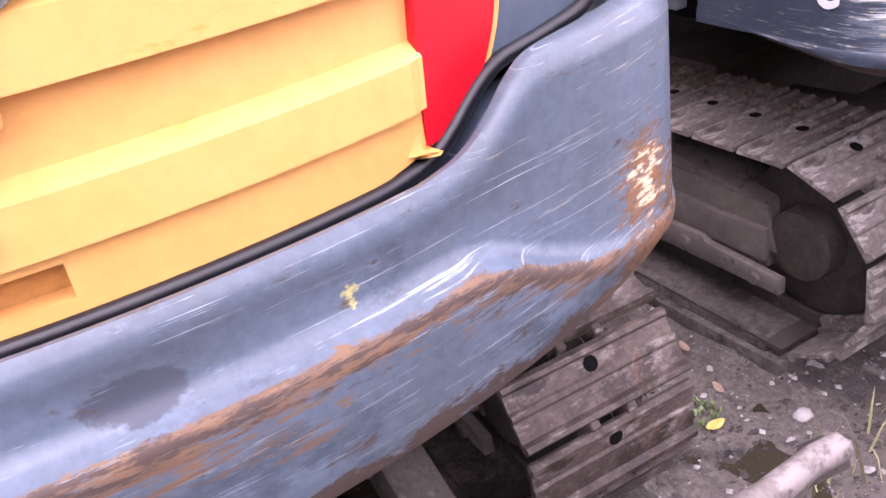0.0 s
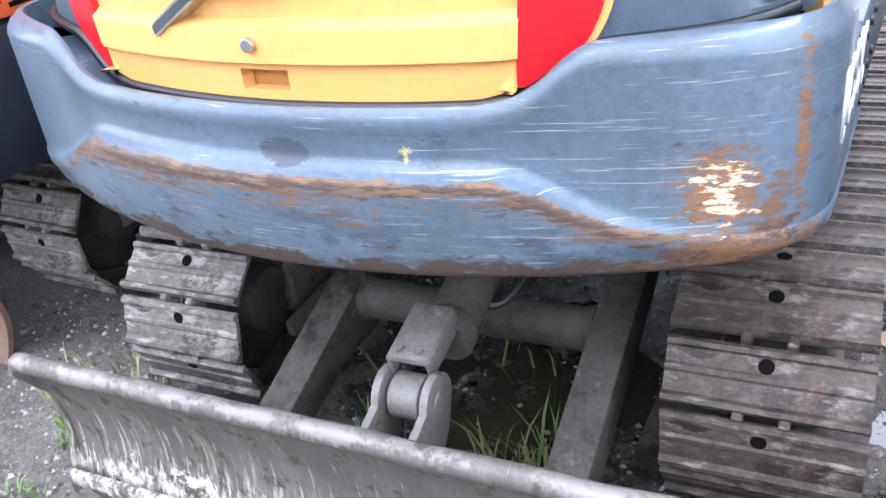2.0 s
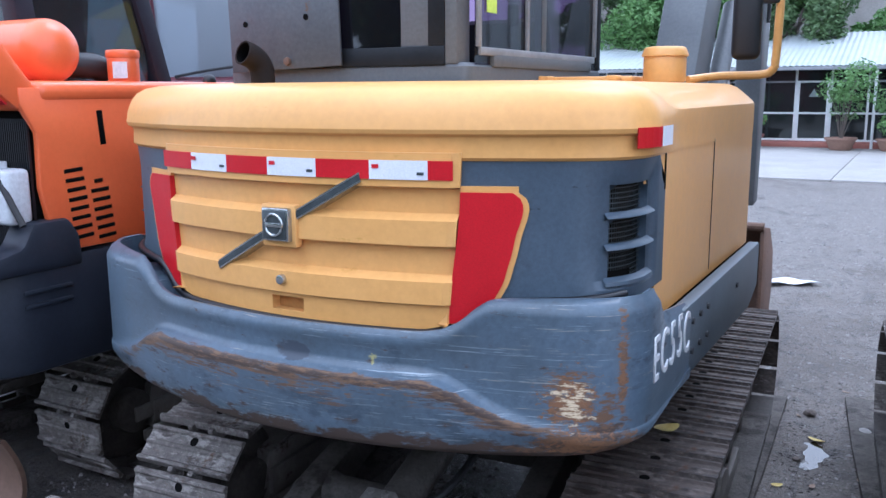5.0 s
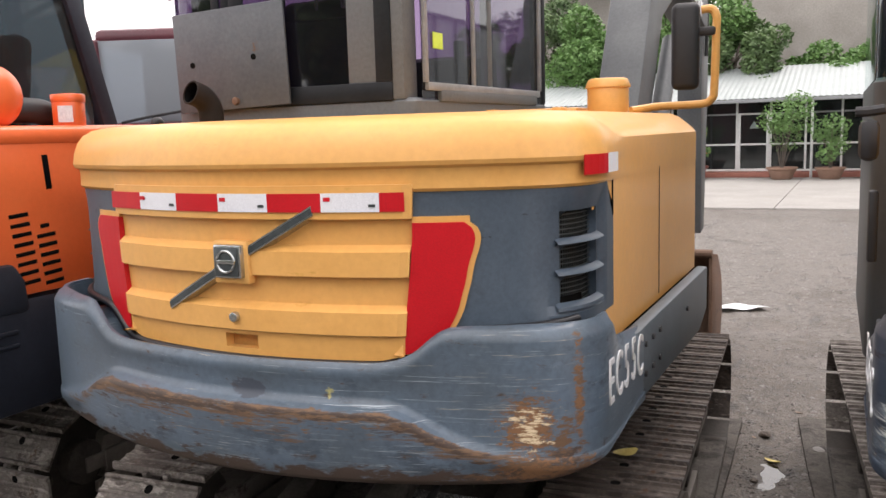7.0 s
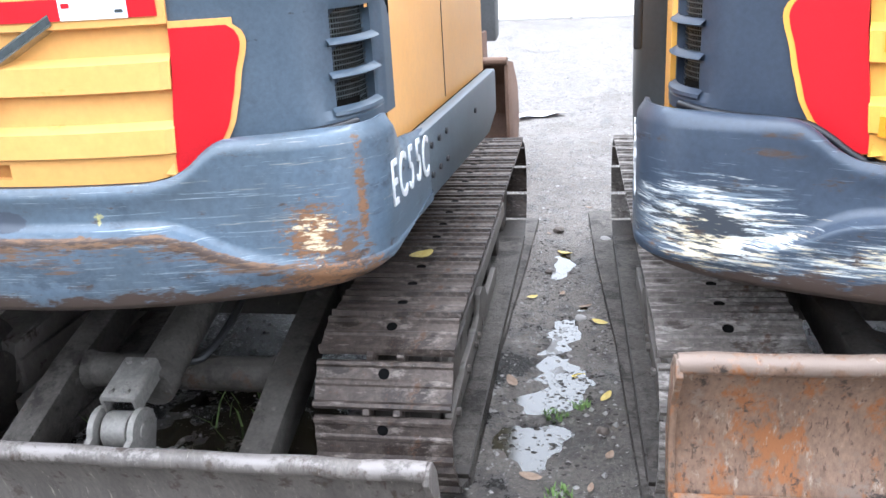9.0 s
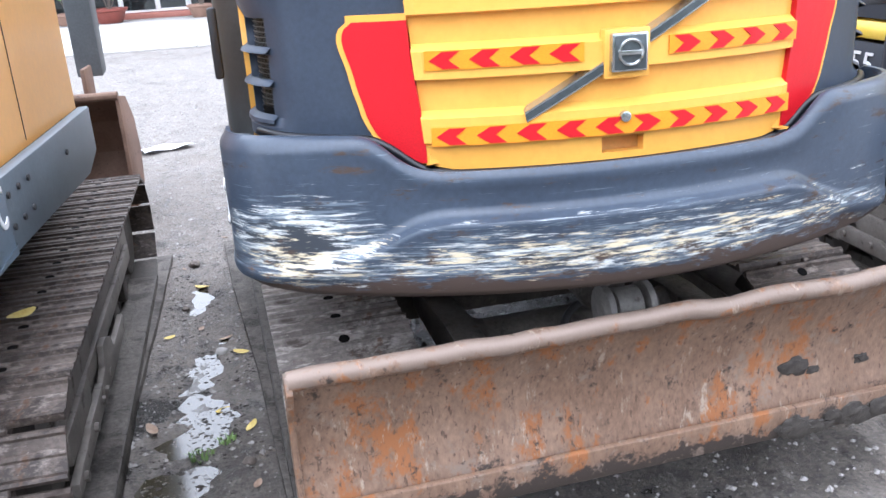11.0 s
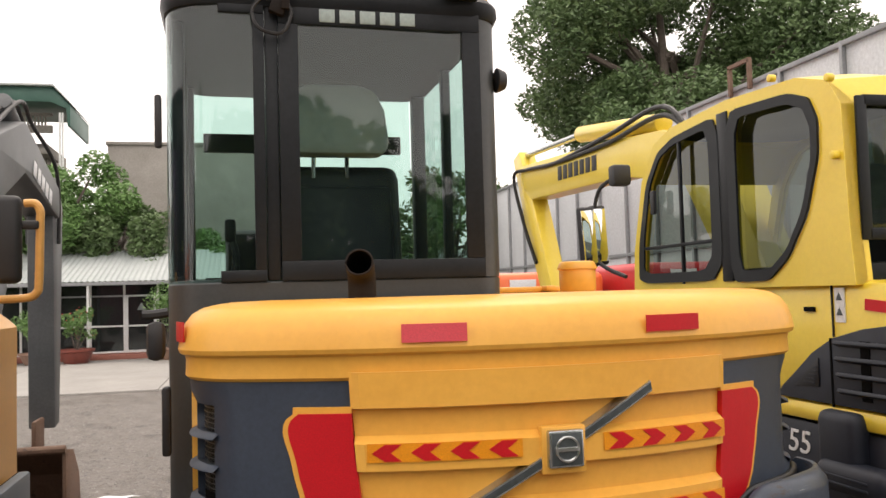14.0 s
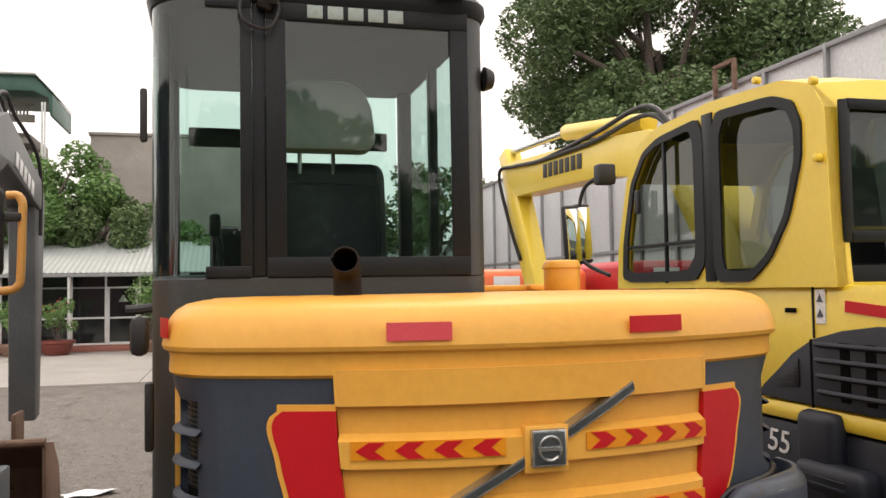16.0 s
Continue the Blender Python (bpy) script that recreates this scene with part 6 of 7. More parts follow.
    box(o, ((x0 + x1) / 2, -0.205, 2.26), (0.80, 0.01, 0.60), bevel=0.002)
    part("rear_pane", o, GLASS_D2, body).visible_shadow = False
    for xx in (x0 + 0.05, x1 - 0.05):
        o = bmesh.new()
        box(o, (xx, -0.222, 2.26), (0.05, 0.02, 0.62), bevel=0.006)
        part("window_border", o, CABDARK, body)
    for zz in (1.975, 2.55):
        o = bmesh.new()
        box(o, ((x0 + x1) / 2, -0.222, zz), (0.84, 0.02, 0.05), bevel=0.006)
        part("window_border", o, CABDARK, body)
    o = bmesh.new()
    box(o, (x0 - 0.03, 1.20, 2.22), (0.02, 0.022, 0.86), bevel=0.004)
    box(o, (x0 - 0.03, 1.28, 2.02), (0.02, 0.92, 0.02), bevel=0.004)
    part("door_rail", o, CABDARK, body)
    o = bmesh.new()
    box(o, (x0 - 0.034, 0.72, 2.245), (0.016, 0.10, 0.90), bevel=0.006)
    part("door_post", o, CABDARK, body)
    o = bmesh.new()
    box(o, (x0 - 0.045, 1.52, 2.30), (0.03, 0.05, 0.15), bevel=0.012)
    part("door_handle", o, BLACK, body)
    for a, b in ((-0.16, 2.66), (-0.17, 2.32), (0.25, 2.76)):
        o = cyl(bmesh.new(), (x0 - 0.03, a, b), (x0 - 0.065, a, b), 0.019, seg=12, bevel=0.006)
        part("roof_knob", o, YEL_C, body)
    o = bmesh.new()
    box(o, (-0.46, 0.35, 2.0), (0.46, 0.14, 0.75), (-8, 0, 0), 0.05)
    box(o, (-0.46, 0.60, 1.78), (0.46, 0.46, 0.14), bevel=0.04)
    part("operator_seat", o, CABDARK, body)
    o = bmesh.new()
    box(o, ((x0 + x1) / 2, 0.8, 1.80), (x1 - x0 - 0.1, 1.9, 0.12), bevel=0.02)
    box(o, (x1 - 0.06, 0.15, 2.2), (0.04, 0.62, 0.9), bevel=0.02)
    box(o, ((x0 + x1) / 2, 0.75, 2.69), (x1 - x0 - 0.08, 1.5, 0.03), bevel=0.01)
    part("cab_lining", o, CABDARK, body)
    # left mirrors
    for i, (x, y, z) in enumerate(((-1.16, 2.16, 2.13), (-1.04, 2.25, 2.15))):
        o = bmesh.new()
        box(o, (x, y, z), (0.15, 0.04, 0.42), (0, -4, 20), 0.02, 3)
        mr = part("side_mirror", o, BLACK, root)
        o = bmesh.new()
        box(o, (x + 0.006, y - 0.024, z), (0.12, 0.006, 0.37), (0, -4, 20), 0.002)
        part("mirror_glass", o, MIRROR, mr)
    o = bmesh.new()
    tube(o, [(-0.95, 1.9, 2.5), (-1.0, 2.1, 2.52), (-1.06, 2.22, 2.4), (-1.08, 2.22, 2.0), (-0.98, 1.95, 1.85)], 0.014, 8, 5)
    part("mirror_rail", o, BLACK, root)
    o = bmesh.new()
    box(o, (-1.0, 1.95, 2.53), (0.13, 0.10, 0.14), bevel=0.02)
    part("work_lamp", o, BLACK, root)
    # boom and arm
    o = bmesh.new()
    prism(o, [(1.3, 1.3), (1.7, 1.3), (2.7, 2.60), (3.8, 2.78), (6.30, 2.86), (6.55, 3.0), (6.80, 3.30), (6.45, 3.30), (4.3, 3.18), (3.0, 3.06), (2.1, 2.70)], -0.13, 0.13, "x", 0.015)
    bo = part("boom", o, YEL_C, root, "lemon yellow boom")
    o = bmesh.new()
    prism(o, [(7.05, 3.45), (6.80, 3.52), (6.40, 2.95), (5.75, 1.75), (6.10, 1.70), (6.60, 2.5)], -0.10, 0.10, "x", 0.012)
    part("dipper_arm", o, YEL_C, root)
    o = cyl(bmesh.new(), (0, 3.2, 3.16), (0, 5.0, 3.40), 0.085, seg=16, bevel=0.006)
    part("arm_cylinder", o, YEL_C, root)
    part("cylinder_rod", cyl(bmesh.new(), (0, 5.0, 3.40), (0, 6.85, 3.47), 0.035, seg=12), CHROME, root)
    for d in (0, 0.07):
        o = bmesh.new()
        tube(o, [(-0.15, 2.4, 2.8), (-0.15, 2.9, 3.16 + d), (-0.15, 4.0, 3.13 + d), (-0.15, 5.4, 3.16), (-0.16, 6.3, 3.22), (-0.16, 6.85, 3.2), (-0.15, 6.55, 2.6), (-0.13, 6.2, 2.1)], 0.022, 8, 6)
        part("hydraulic_hose", o, HOSE, root)
    o = bmesh.new()
    for i in range(7):
        o = bmesh.new()
        box(o, (-0.134, 5.32 - 0.155 * i, 3.035 - 0.0054 * i), (0.005, 0.115, 0.15), (2.0, 0, 0), 0.001)
        part("dark_marking", o, BLACK, bo)
    for k in (-1, 1):
        make_track(root, k * 0.76, k, 0.0, y0=-0.30, y1=1.35, phase=0.4, n=33)
    o = bmesh.new()
    box(o, (-0.80, -0.22, 0.34), (0.14, 0.36, 0.26), (0, 0, 0), 0.03)
    for yy, zz in ((-0.33, 0.42), (-0.12, 0.42), (-0.33, 0.26), (-0.12, 0.26)):
        cyl(o, (-0.86, yy, zz), (-0.885, yy, zz), 0.018, seg=8)
    part("drive_motor_cover", o, FRAME, root)
    o = bmesh.new()
    prism(o, [(-0.60, 0.36), (-0.50, 0.70), (1.2, 0.70), (1.3, 0.36)], -0.6, 0.6, "x", 0.02)
    part("centre_frame", o, FRAME, root)
    return root


# ---- orange excavator with its rear cover open ----
def orange_excavator():
    root = thing("excavator", "orange excavator with open rear cover showing the radiator", "excavator", pose(-2.25, 0, 0), "excavators")
    S = 0.95
    bm = bmesh.new()
    prism(bm, rounded_plan(-0.95, S + 0.01, -1.62, 0.9, 0.22), 0.72, 1.155, "z", 0.04)
    cw = part("counterweight", bm, DK_BLUE, root, "dark navy counterweight")
    bm = bmesh.new()
    prism(bm, [(-1.62, 1.10), (-1.62, 1.16), (-1.45, 1.20), (-1.40, 1.285), (-1.25, 1.285), (-1.21, 1.22), (-1.20, 1.10)], S - 0.12, S + 0.02, "x", 0.02)
    part("corner_block", bm, DK_BLUE, cw)
    for z in (0.985, 1.035):
        bm = bmesh.new()
        box(bm, (S + 0.012, -1.36, z), (0.012, 0.20, 0.016), (0, 0, 0), 0.004)
        part("moulded_rib", bm, DK_BLUE, cw)
    # side panel with louvre slots
    bm = bmesh.new()
    prism(bm, [(-1.30, 1.16), (-1.345, 1.40), (-1.34, 1.60), (-1.40, 1.70), (-1.40, 1.76), (-0.1, 1.76), (-0.1, 1.16)], S - 0.03, S, "x", 0.006)
    sp = part("side_panel", bm, ORANGE, root, "orange side panel with louvre slots")
    for c in range(2):
        for i in range(8):
            if c == 1 and i == 7:
                continue
            bm = bmesh.new()
            box(bm, (S + 0.0005, -1.205 + 0.105 * c + 0.004 * (7 - i), 1.205 + 0.036 * i - 0.012 * c), (0.004, 0.082 if not (c == 1 and i == 6) else 0.04, 0.015), (4, 0, 0), 0.0018)
            part("louvre_slot", bm, DARK, sp)
    bm = bmesh.new()
    box(bm, (S + 0.0005, -1.065, 1.61), (0.004, 0.026, 0.13), (4, 0, 0), 0.0018)
    part("finger_slot", bm, DARK, sp)
    # top deck
    bm = bmesh.new()
    box(bm, (0.1, -0.62, 1.745), (1.72, 1.42, 0.08), bevel=0.035, seg=3)
    part("hood", bm, ORANGE, root, "orange engine hood")
    # open bay: radiator core, frame, bottle and gas strut
    bm = bmesh.new()
    box(bm, (0.0, -1.30, 1.42), (1.80, 0.10, 0.62), bevel=0.01)
    part("radiator_frame", bm, DARK, root)
    bm = bmesh.new()
    for i in range(70):
        box(bm, (0.12 + i * 0.0115, -1.353, 1.40), (0.004, 0.01, 0.50))
    part("radiator_core", bm, SEAL, root, kind="stuff")
    bm = bmesh.new()
    box(bm, (0.85, -1.41, 1.375), (0.14, 0.10, 0.20), bevel=0.02, seg=3)
    cyl(bm, (0.82, -1.41, 1.47), (0.82, -1.41, 1.50), 0.025, seg=14, bevel=0.004)
    part("coolant_bottle", bm, PLASTIC_W, root, "milky plastic coolant bottle")
    bm = cyl(bmesh.new(), (0.74, -1.47, 1.66), (0.98, -1.45, 1.28), 0.012, seg=10)
    cyl(bm, (0.74, -1.47, 1.66), (0.85, -1.461, 1.485), 0.018, seg=10)
    part("gas_strut", bm, BLACK, root)
    bm = bmesh.new()
    prism(bm, [(-1.30, 1.74), (-1.33, 1.685), (-1.40, 1.675), (-1.62, 1.86), (-1.78, 2.08), (-1.72, 2.16), (-1.46, 1.95)], -0.92, 0.945, "x", 0.03)
    lid = part("rear_cover", bm, ORANGE, root, "raised orange rear cover")
    bm = bmesh.new()
    box(bm, (0.86, -1.485, 1.742), (0.15, 0.12, 0.006), (-40, 0, 0))
    part("tape", bm, RED, lid)
    # air cleaner, duct, cap
    bm = cyl(bmesh.new(), (0.10, -1.16, 1.896), (0.80, -1.16, 1.896), 0.121, seg=30)
    bmesh.ops.create_uvsphere(bm, u_segments=28, v_segments=16, radius=0.121, matrix=pose(0.80, -1.16, 1.896) @ Matrix.Diagonal((0.8, 1, 1, 1)))
    part("air_cleaner", bm, ORANGE, root, "round orange air cleaner drum")
    bm = bmesh.new()
    tube(bm, [(0.66, -1.06, 1.85), (0.72, -0.98, 1.85), (0.74, -0.90, 1.845), (0.74, -0.84, 1.82)], 0.052, 14, 4)
    part("rubber_duct", bm, BLACK, root)
    bm = cyl(bmesh.new(), (0.86, -0.86, 1.78), (0.86, -0.86, 1.88), 0.062, seg=22, bevel=0.005)
    cyl(bm, (0.86, -0.86, 1.875), (0.86, -0.86, 1.91), 0.066, seg=22, bevel=0.008)
    cap = part("filler_cap", bm, ORANGE, root)
    bm = bmesh.new()
    box(bm, (0.90, -0.912, 1.83), (0.055, 0.004, 0.065), (0, 0, 38))
    part("cap_label", bm, WHITE_P, cap)
    bm = bmesh.new()
    bmesh.ops.create_uvsphere(bm, u_segments=14, v_segments=8, radius=0.03, matrix=pose(0.90, -0.42, 1.79))
    part("rubber_stop", bm, BLACK, root)
    # cab
    bm = bmesh.new()
    prism(bm, rounded_plan(-0.95, 0.10, -0.75, 0.16, 0.12), 1.2, 1.80, "z", 0.02)
    cab_o = part("cab", bm, DK_BLUE, root, "dark cab with tinted glass")
    for (x, y), (dx, dy) in (((0.06, -0.70), (0.10, 0.2)), ((-0.90, -0.70), (0, 0)), ((0.06, 0.07), (0, 0)), ((-0.90, 0.07), (0, 0))):
        bm = bmesh.new()
        prism(bm, [(y - 0.05, 1.78), (y + 0.05, 1.78), (y + 0.05 - (0.10 if y < 0 else 0.24), 2.62), (y - 0.05 - (0.10 if y < 0 else 0.24), 2.62)], x - 0.05, x + 0.05, "x", 0.01)
        part("cab_post", bm, DK_BLUE, cab_o)
    bm = bmesh.new()
    prism(bm, rounded_plan(-0.97, 0.12, -0.90, -0.05, 0.12), 2.60, 2.72, "z", 0.03)
    part("cab_roof", bm, DK_BLUE, cab_o)
    for c, s in (((-0.42, -0.72, 2.2), (0.90, 0.008, 0.86)), ((0.08, -0.36, 2.2), (0.008, 0.66, 0.86)), ((-0.92, -0.36, 2.2), (0.008, 0.66, 0.86))):
        bm = bmesh.new()
        box(bm, c, s)
        part("pane", bm, GLASS_D, cab_o).visible_shadow = False
    bm = bmesh.new()
    box(bm, (-0.40, -0.25, 1.98), (0.48, 0.14, 0.60), (-8, 0, 0), 0.05)
    part("operator_seat", bm, CABDARK, cab_o)
    for k in (-1, 1):
        make_track(root, k * 0.58, k, 0.0, y0=-0.78, y1=1.4, phase=0.2, n=39, dry=True)
    bm = bmesh.new()
    prism(bm, [(-0.55, 0.36), (-0.50, 0.72), (1.0, 0.72), (1.0, 0.36)], -0.40, 0.40, "x", 0.02)
    part("centre_frame", bm, FRAME, root)
    bl = part("blade", curved_blade(1.8, 0.38), BUCKET, root, "rusty dozer blade")
    bl.location = (-0.29, -1.36, 0.0)
    return root


GLASS_D2 = glass("green_tinted_cab_glass", (0.30, 0.37, 0.34), 0.02, 0.02)
exc_c = lemon_excavator()
exc_d = orange_excavator()


def far_machine(name, label, x, y, paint, h, w=1.6):
    root = thing(name, label, "excavator", pose(x, y, 0), "excavators")
    bm = bmesh.new()
    box(bm, (0, 0, h - 0.42), (w, 2.2, 0.84), bevel=0.12, seg=3)
    part("body", bm, paint, root)
    bm = bmesh.new()
    box(bm, (-0.15, -1.12, h - 0.22), (0.42, 0.02, 0.22), bevel=0.004)
    part("pale_label", bm, WHITE_P, root)
    bm = bmesh.new()
    box(bm, (0, 0.1, h - 1.02), (w * 0.9, 2.4, 0.44), bevel=0.1)
    part("counterweight", bm, DK_BLUE, root)
    for k in (-1, 1):
        bm = bmesh.new()
        box(bm, (k * w * 0.4, 0.1, 0.33), (0.4, 2.6, 0.62), bevel=0.26, seg=5)
        part("track", bm, FRAME, root)
    bm = bmesh.new()
    box(bm, (0, 0.1, 0.62), (w * 0.5, 1.2, 0.5))
    part("frame", bm, FRAME, root)
    return root


far_machine("excavator", "orange excavator standing further back in the yard", 6.0, 10.2, ORANGE, 2.06, 2.4)
far_machine("excavator", "red excavator standing beside the orange one", 8.2, 9.3, REDM, 2.15, 1.7)

# ---- trees and shrubs ----
def leaf_cloud(centres, count, size, rnd, flat=0.5):
    """Many small folded leaves round the given clump centres (x, y, z, radius)."""
    verts, faces = [], []
    weights = [c[3] ** 2 for c in centres]
    for _ in range(count):
        cx, cy, cz, r = rnd.choices(centres, weights)[0]
        d = Vector((rnd.gauss(0, 1), rnd.gauss(0, 1), rnd.gauss(0, 1))).normalized() * r * rnd.uniform(0.35, 1.0) ** 0.5
        p = Vector((cx, cy, cz)) + d
        a = Vector((rnd.uniform(-1, 1), rnd.uniform(-1, 1), rnd.uniform(-0.8, 0.5))).normalized()
        b = a.cross(Vector((rnd.uniform(-1, 1), rnd.uniform(-1, 1), rnd.uniform(-1, 1)))).normalized()
        n = a.cross(b)
        s = size * rnd.uniform(0.6, 1.3)
        i = len(verts)
        verts += [p - a * s, p + b * s * 0.42 + n * s * 0.12, p + a * s, p - b * s * 0.42 + n * s * 0.12]
        faces += [(i, i + 1, i + 2), (i, i + 2, i + 3)]
    me = bpy.data.meshes.new("leaves")
    me.from_pydata([tuple(v) for v in verts], [], faces)
    return me


def tree(x, y, height, spread, seed, leaves=9000, size=0.16, material=None, trunk_h=0.35, label="tall leafy green tree with a dense uneven crown", z_low=0.35):
    rnd = random.Random(seed)
    root = thing("tree", label, "tree", pose(x, y, 0), "trees")
    bm = bmesh.new()
    top = Vector((rnd.uniform(-0.3, 0.3), rnd.uniform(-0.3, 0.3), height * 0.82))
    tube(bm, [(0, 0, -0.1), (0.1, 0.05, height * 0.2), (0.0, 0.1, height * 0.45), top], height * 0.030, 10, 4, height * 0.008)
    centres = []
    for i in range(int(16 + spread * 2)):
        z0 = height * rnd.uniform(trunk_h, 0.72)
        a = rnd.uniform(0, 2 * math.pi)
        q = rnd.uniform(0.35, 1.0)
        r = spread * q
        zc = height * rnd.uniform(z_low + 0.08, 0.92) if q < 0.75 else height * rnd.uniform(z_low, 0.75)
        c = Vector((r * math.cos(a), r * math.sin(a), zc))
        mid = Vector((c.x * 0.45, c.y * 0.45, (z0 + c.z) / 2 + 0.2))
        tube(bm, [(0, 0, z0), mid, c], height * 0.012, 6, 3, height * 0.003)
        centres.append((c.x, c.y, c.z, spread * rnd.uniform(0.20, 0.38)))
        for _ in range(2):
            centres.append((c.x + rnd.uniform(-1, 1) * spread * 0.28, c.y + rnd.uniform(-1, 1) * spread * 0.28, c.z + rnd.uniform(-0.5, 0.6) * spread * 0.25, spread * rnd.uniform(0.10, 0.24)))
    part("trunk", bm, BARK, root)
    me = leaf_cloud(centres, int(leaves * 1.5), size * 0.78, rnd)
    me.materials.append(material or LEAVES)
    cr = new("crown", me)
    cr.parent = root
    return root


tree(13.8, 19.0, 11.9, 4.5, 21, 100000, 0.105, z_low=0.39)
tree(9.2, 27.0, 6.2, 2.6, 22, 6000, 0.17)
tree(6.5, 33.0, 5.8, 2.4, 23, 6000, 0.17)
tree(22.0, 15.0, 9.0, 3.0, 24, 6000, 0.18)
for i, (x, y, h, r) in enumerate(((-10.5, 30.5, 6.8, 2.7), (-7.6, 29.6, 6.2, 2.5), (-4.9, 29.4, 7.3, 2.4), (-2.6, 29.0, 5.6, 2.2), (-0.4, 30.0, 4.4, 2.0), (2.2, 30.0, 4.2, 2.0), (5.0, 29.6, 4.6, 2.2))):
    tree(x, y, h, r, 40 + i, 14000, 0.13, LEAVES_L if i % 3 else LEAVES, 0.2, "dense bright green shrub tree behind the office roof", 0.3)
# trees behind the camera, seen in the panes
for i in range(12):
    tree(-13.0 + 2.3 * i, -13.0 - 1.2 * (i % 3), (4.6, 5.3, 4.9, 5.8)[i % 4], 2.6, 60 + i, 5000, 0.24, LEAVES, 0.15, "leafy tree at the edge of the yard", 0.12)

# ---- office building ----
def office():
    root = thing("office_building", "low office with pale corrugated roof and dark glazed front", "building", pose(0, 25.6, 0))
    x0, x1 = -14.0, 9.0
    bm = bmesh.new()
    box(bm, ((x0 + x1) / 2, 3.0, 1.3), (x1 - x0, 0.2, 2.6))
    for x in (x0, x1):
        box(bm, (x, 1.5, 1.3), (0.2, 3.0, 2.6))
    box(bm, ((x0 + x1) / 2, 1.5, 2.55), (x1 - x0, 3.0, 0.06))
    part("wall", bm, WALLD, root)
    bm = bmesh.new()
    box(bm, ((x0 + x1) / 2, 0.6, 0.07), (x1 - x0, 2.6, 0.20), bevel=0.01)
    part("step", bm, BRICKRED, root, "red tiled step")
    # corrugated roof, sloping up to the back
    bm = bmesh.new()
    n = int((x1 - x0 + 1.6) / 0.085)
    rows = []
    for i in range(n + 1):
        x = x0 - 0.8 + i * 0.085
        dz = 0.014 if i % 2 else -0.014
        rows.append([bm.verts.new((x, y, z + dz)) for y, z in ((-0.95, 2.44), (1.2, 3.02), (3.3, 3.62))])
    for a, b in zip(rows, rows[1:]):
        for j in range(2):
            bm.faces.new((a[j], b[j], b[j + 1], a[j + 1]))
    solid(part("roof", bm, ROOFW, root, "pale corrugated sheet roof", smooth=False), 0.015)
    bm = bmesh.new()
    box(bm, ((x0 + x1) / 2, -0.93, 2.36), (x1 - x0 + 1.6, 0.03, 0.10), bevel=0.006)
    part("eaves_board", bm, POSTG, root)
    # glazed front: bays with frames, curtains and panes
    y = 0.10
    xs = [x0 + 0.1 + i * 1.02 for i in range(23)]
    door_i = min(range(len(xs)), key=lambda i: abs(xs[i] + 2.06))
    shift = -2.06 - xs[door_i]
    xs = [v + shift for v in xs]
    for i, x in enumerate(xs[:-1]):
        door = i == door_i
        w = 1.02
        win = part("door" if door else "window", box(bmesh.new(), (x, y, 1.30), (0.065, 0.07, 2.28), bevel=0.006), TRIMW, root, "white framed glazed door" if door else "")
        for z, h in ((2.40, 0.07), (1.98, 0.055), (1.02, 0.06), (0.20, 0.10 if door else 0.06)):
            part("frame_bar", box(bmesh.new(), (x + w / 2, y, z), (w - 0.06, 0.06, h), bevel=0.005), TRIMW if (door or z > 2.3 or z < 1.5) else POSTG, win)
        if door:
            for xx in (x + 0.07, x + w - 0.08):
                part("door_stile", box(bmesh.new(), (xx, y - 0.01, 1.08), (0.09, 0.07, 1.80), bevel=0.006), TRIMW, win)
            bm = bmesh.new()
            prism(bm, [(x + 0.38, 1.52), (x + 0.66, 1.52), (x + 0.52, 1.76)], y - 0.03, y - 0.022, "y")
            part("door_sign", bm, CURTAIN, win)
        pn = part("pane", box(bmesh.new(), (x + w / 2, y + 0.02, 1.30), (w - 0.06, 0.008, 2.2)), GLASS_D, win)
        pn.visible_shadow = False
        if not door and i % 3 != 1:
            bm = bmesh.new()
            prev = None
            for k in range(29):
                xx = x + 0.08 + (w - 0.16) * k / 28 * (0.9 if i % 2 else 0.45)
                cur = [bm.verts.new((xx, y + 0.25 + 0.03 * (k % 2), 0.35)), bm.verts.new((xx, y + 0.25 + 0.03 * (k % 2), 1.95))]
                if prev:
                    bm.faces.new((prev[0], cur[0], cur[1], prev[1]))
                prev = cur
            part("curtain", bm, CURTAIN, win, smooth=False)
    for x in (-9.2, -6.1, -3.0, 0.2, 3.3, 6.4):
        bm = cyl(bmesh.new(), (x, -0.85, 0.0), (x, -0.85, 2.42), 0.04, seg=12)
        part("porch_post", bm, TRIMW, root)
    return root


office()


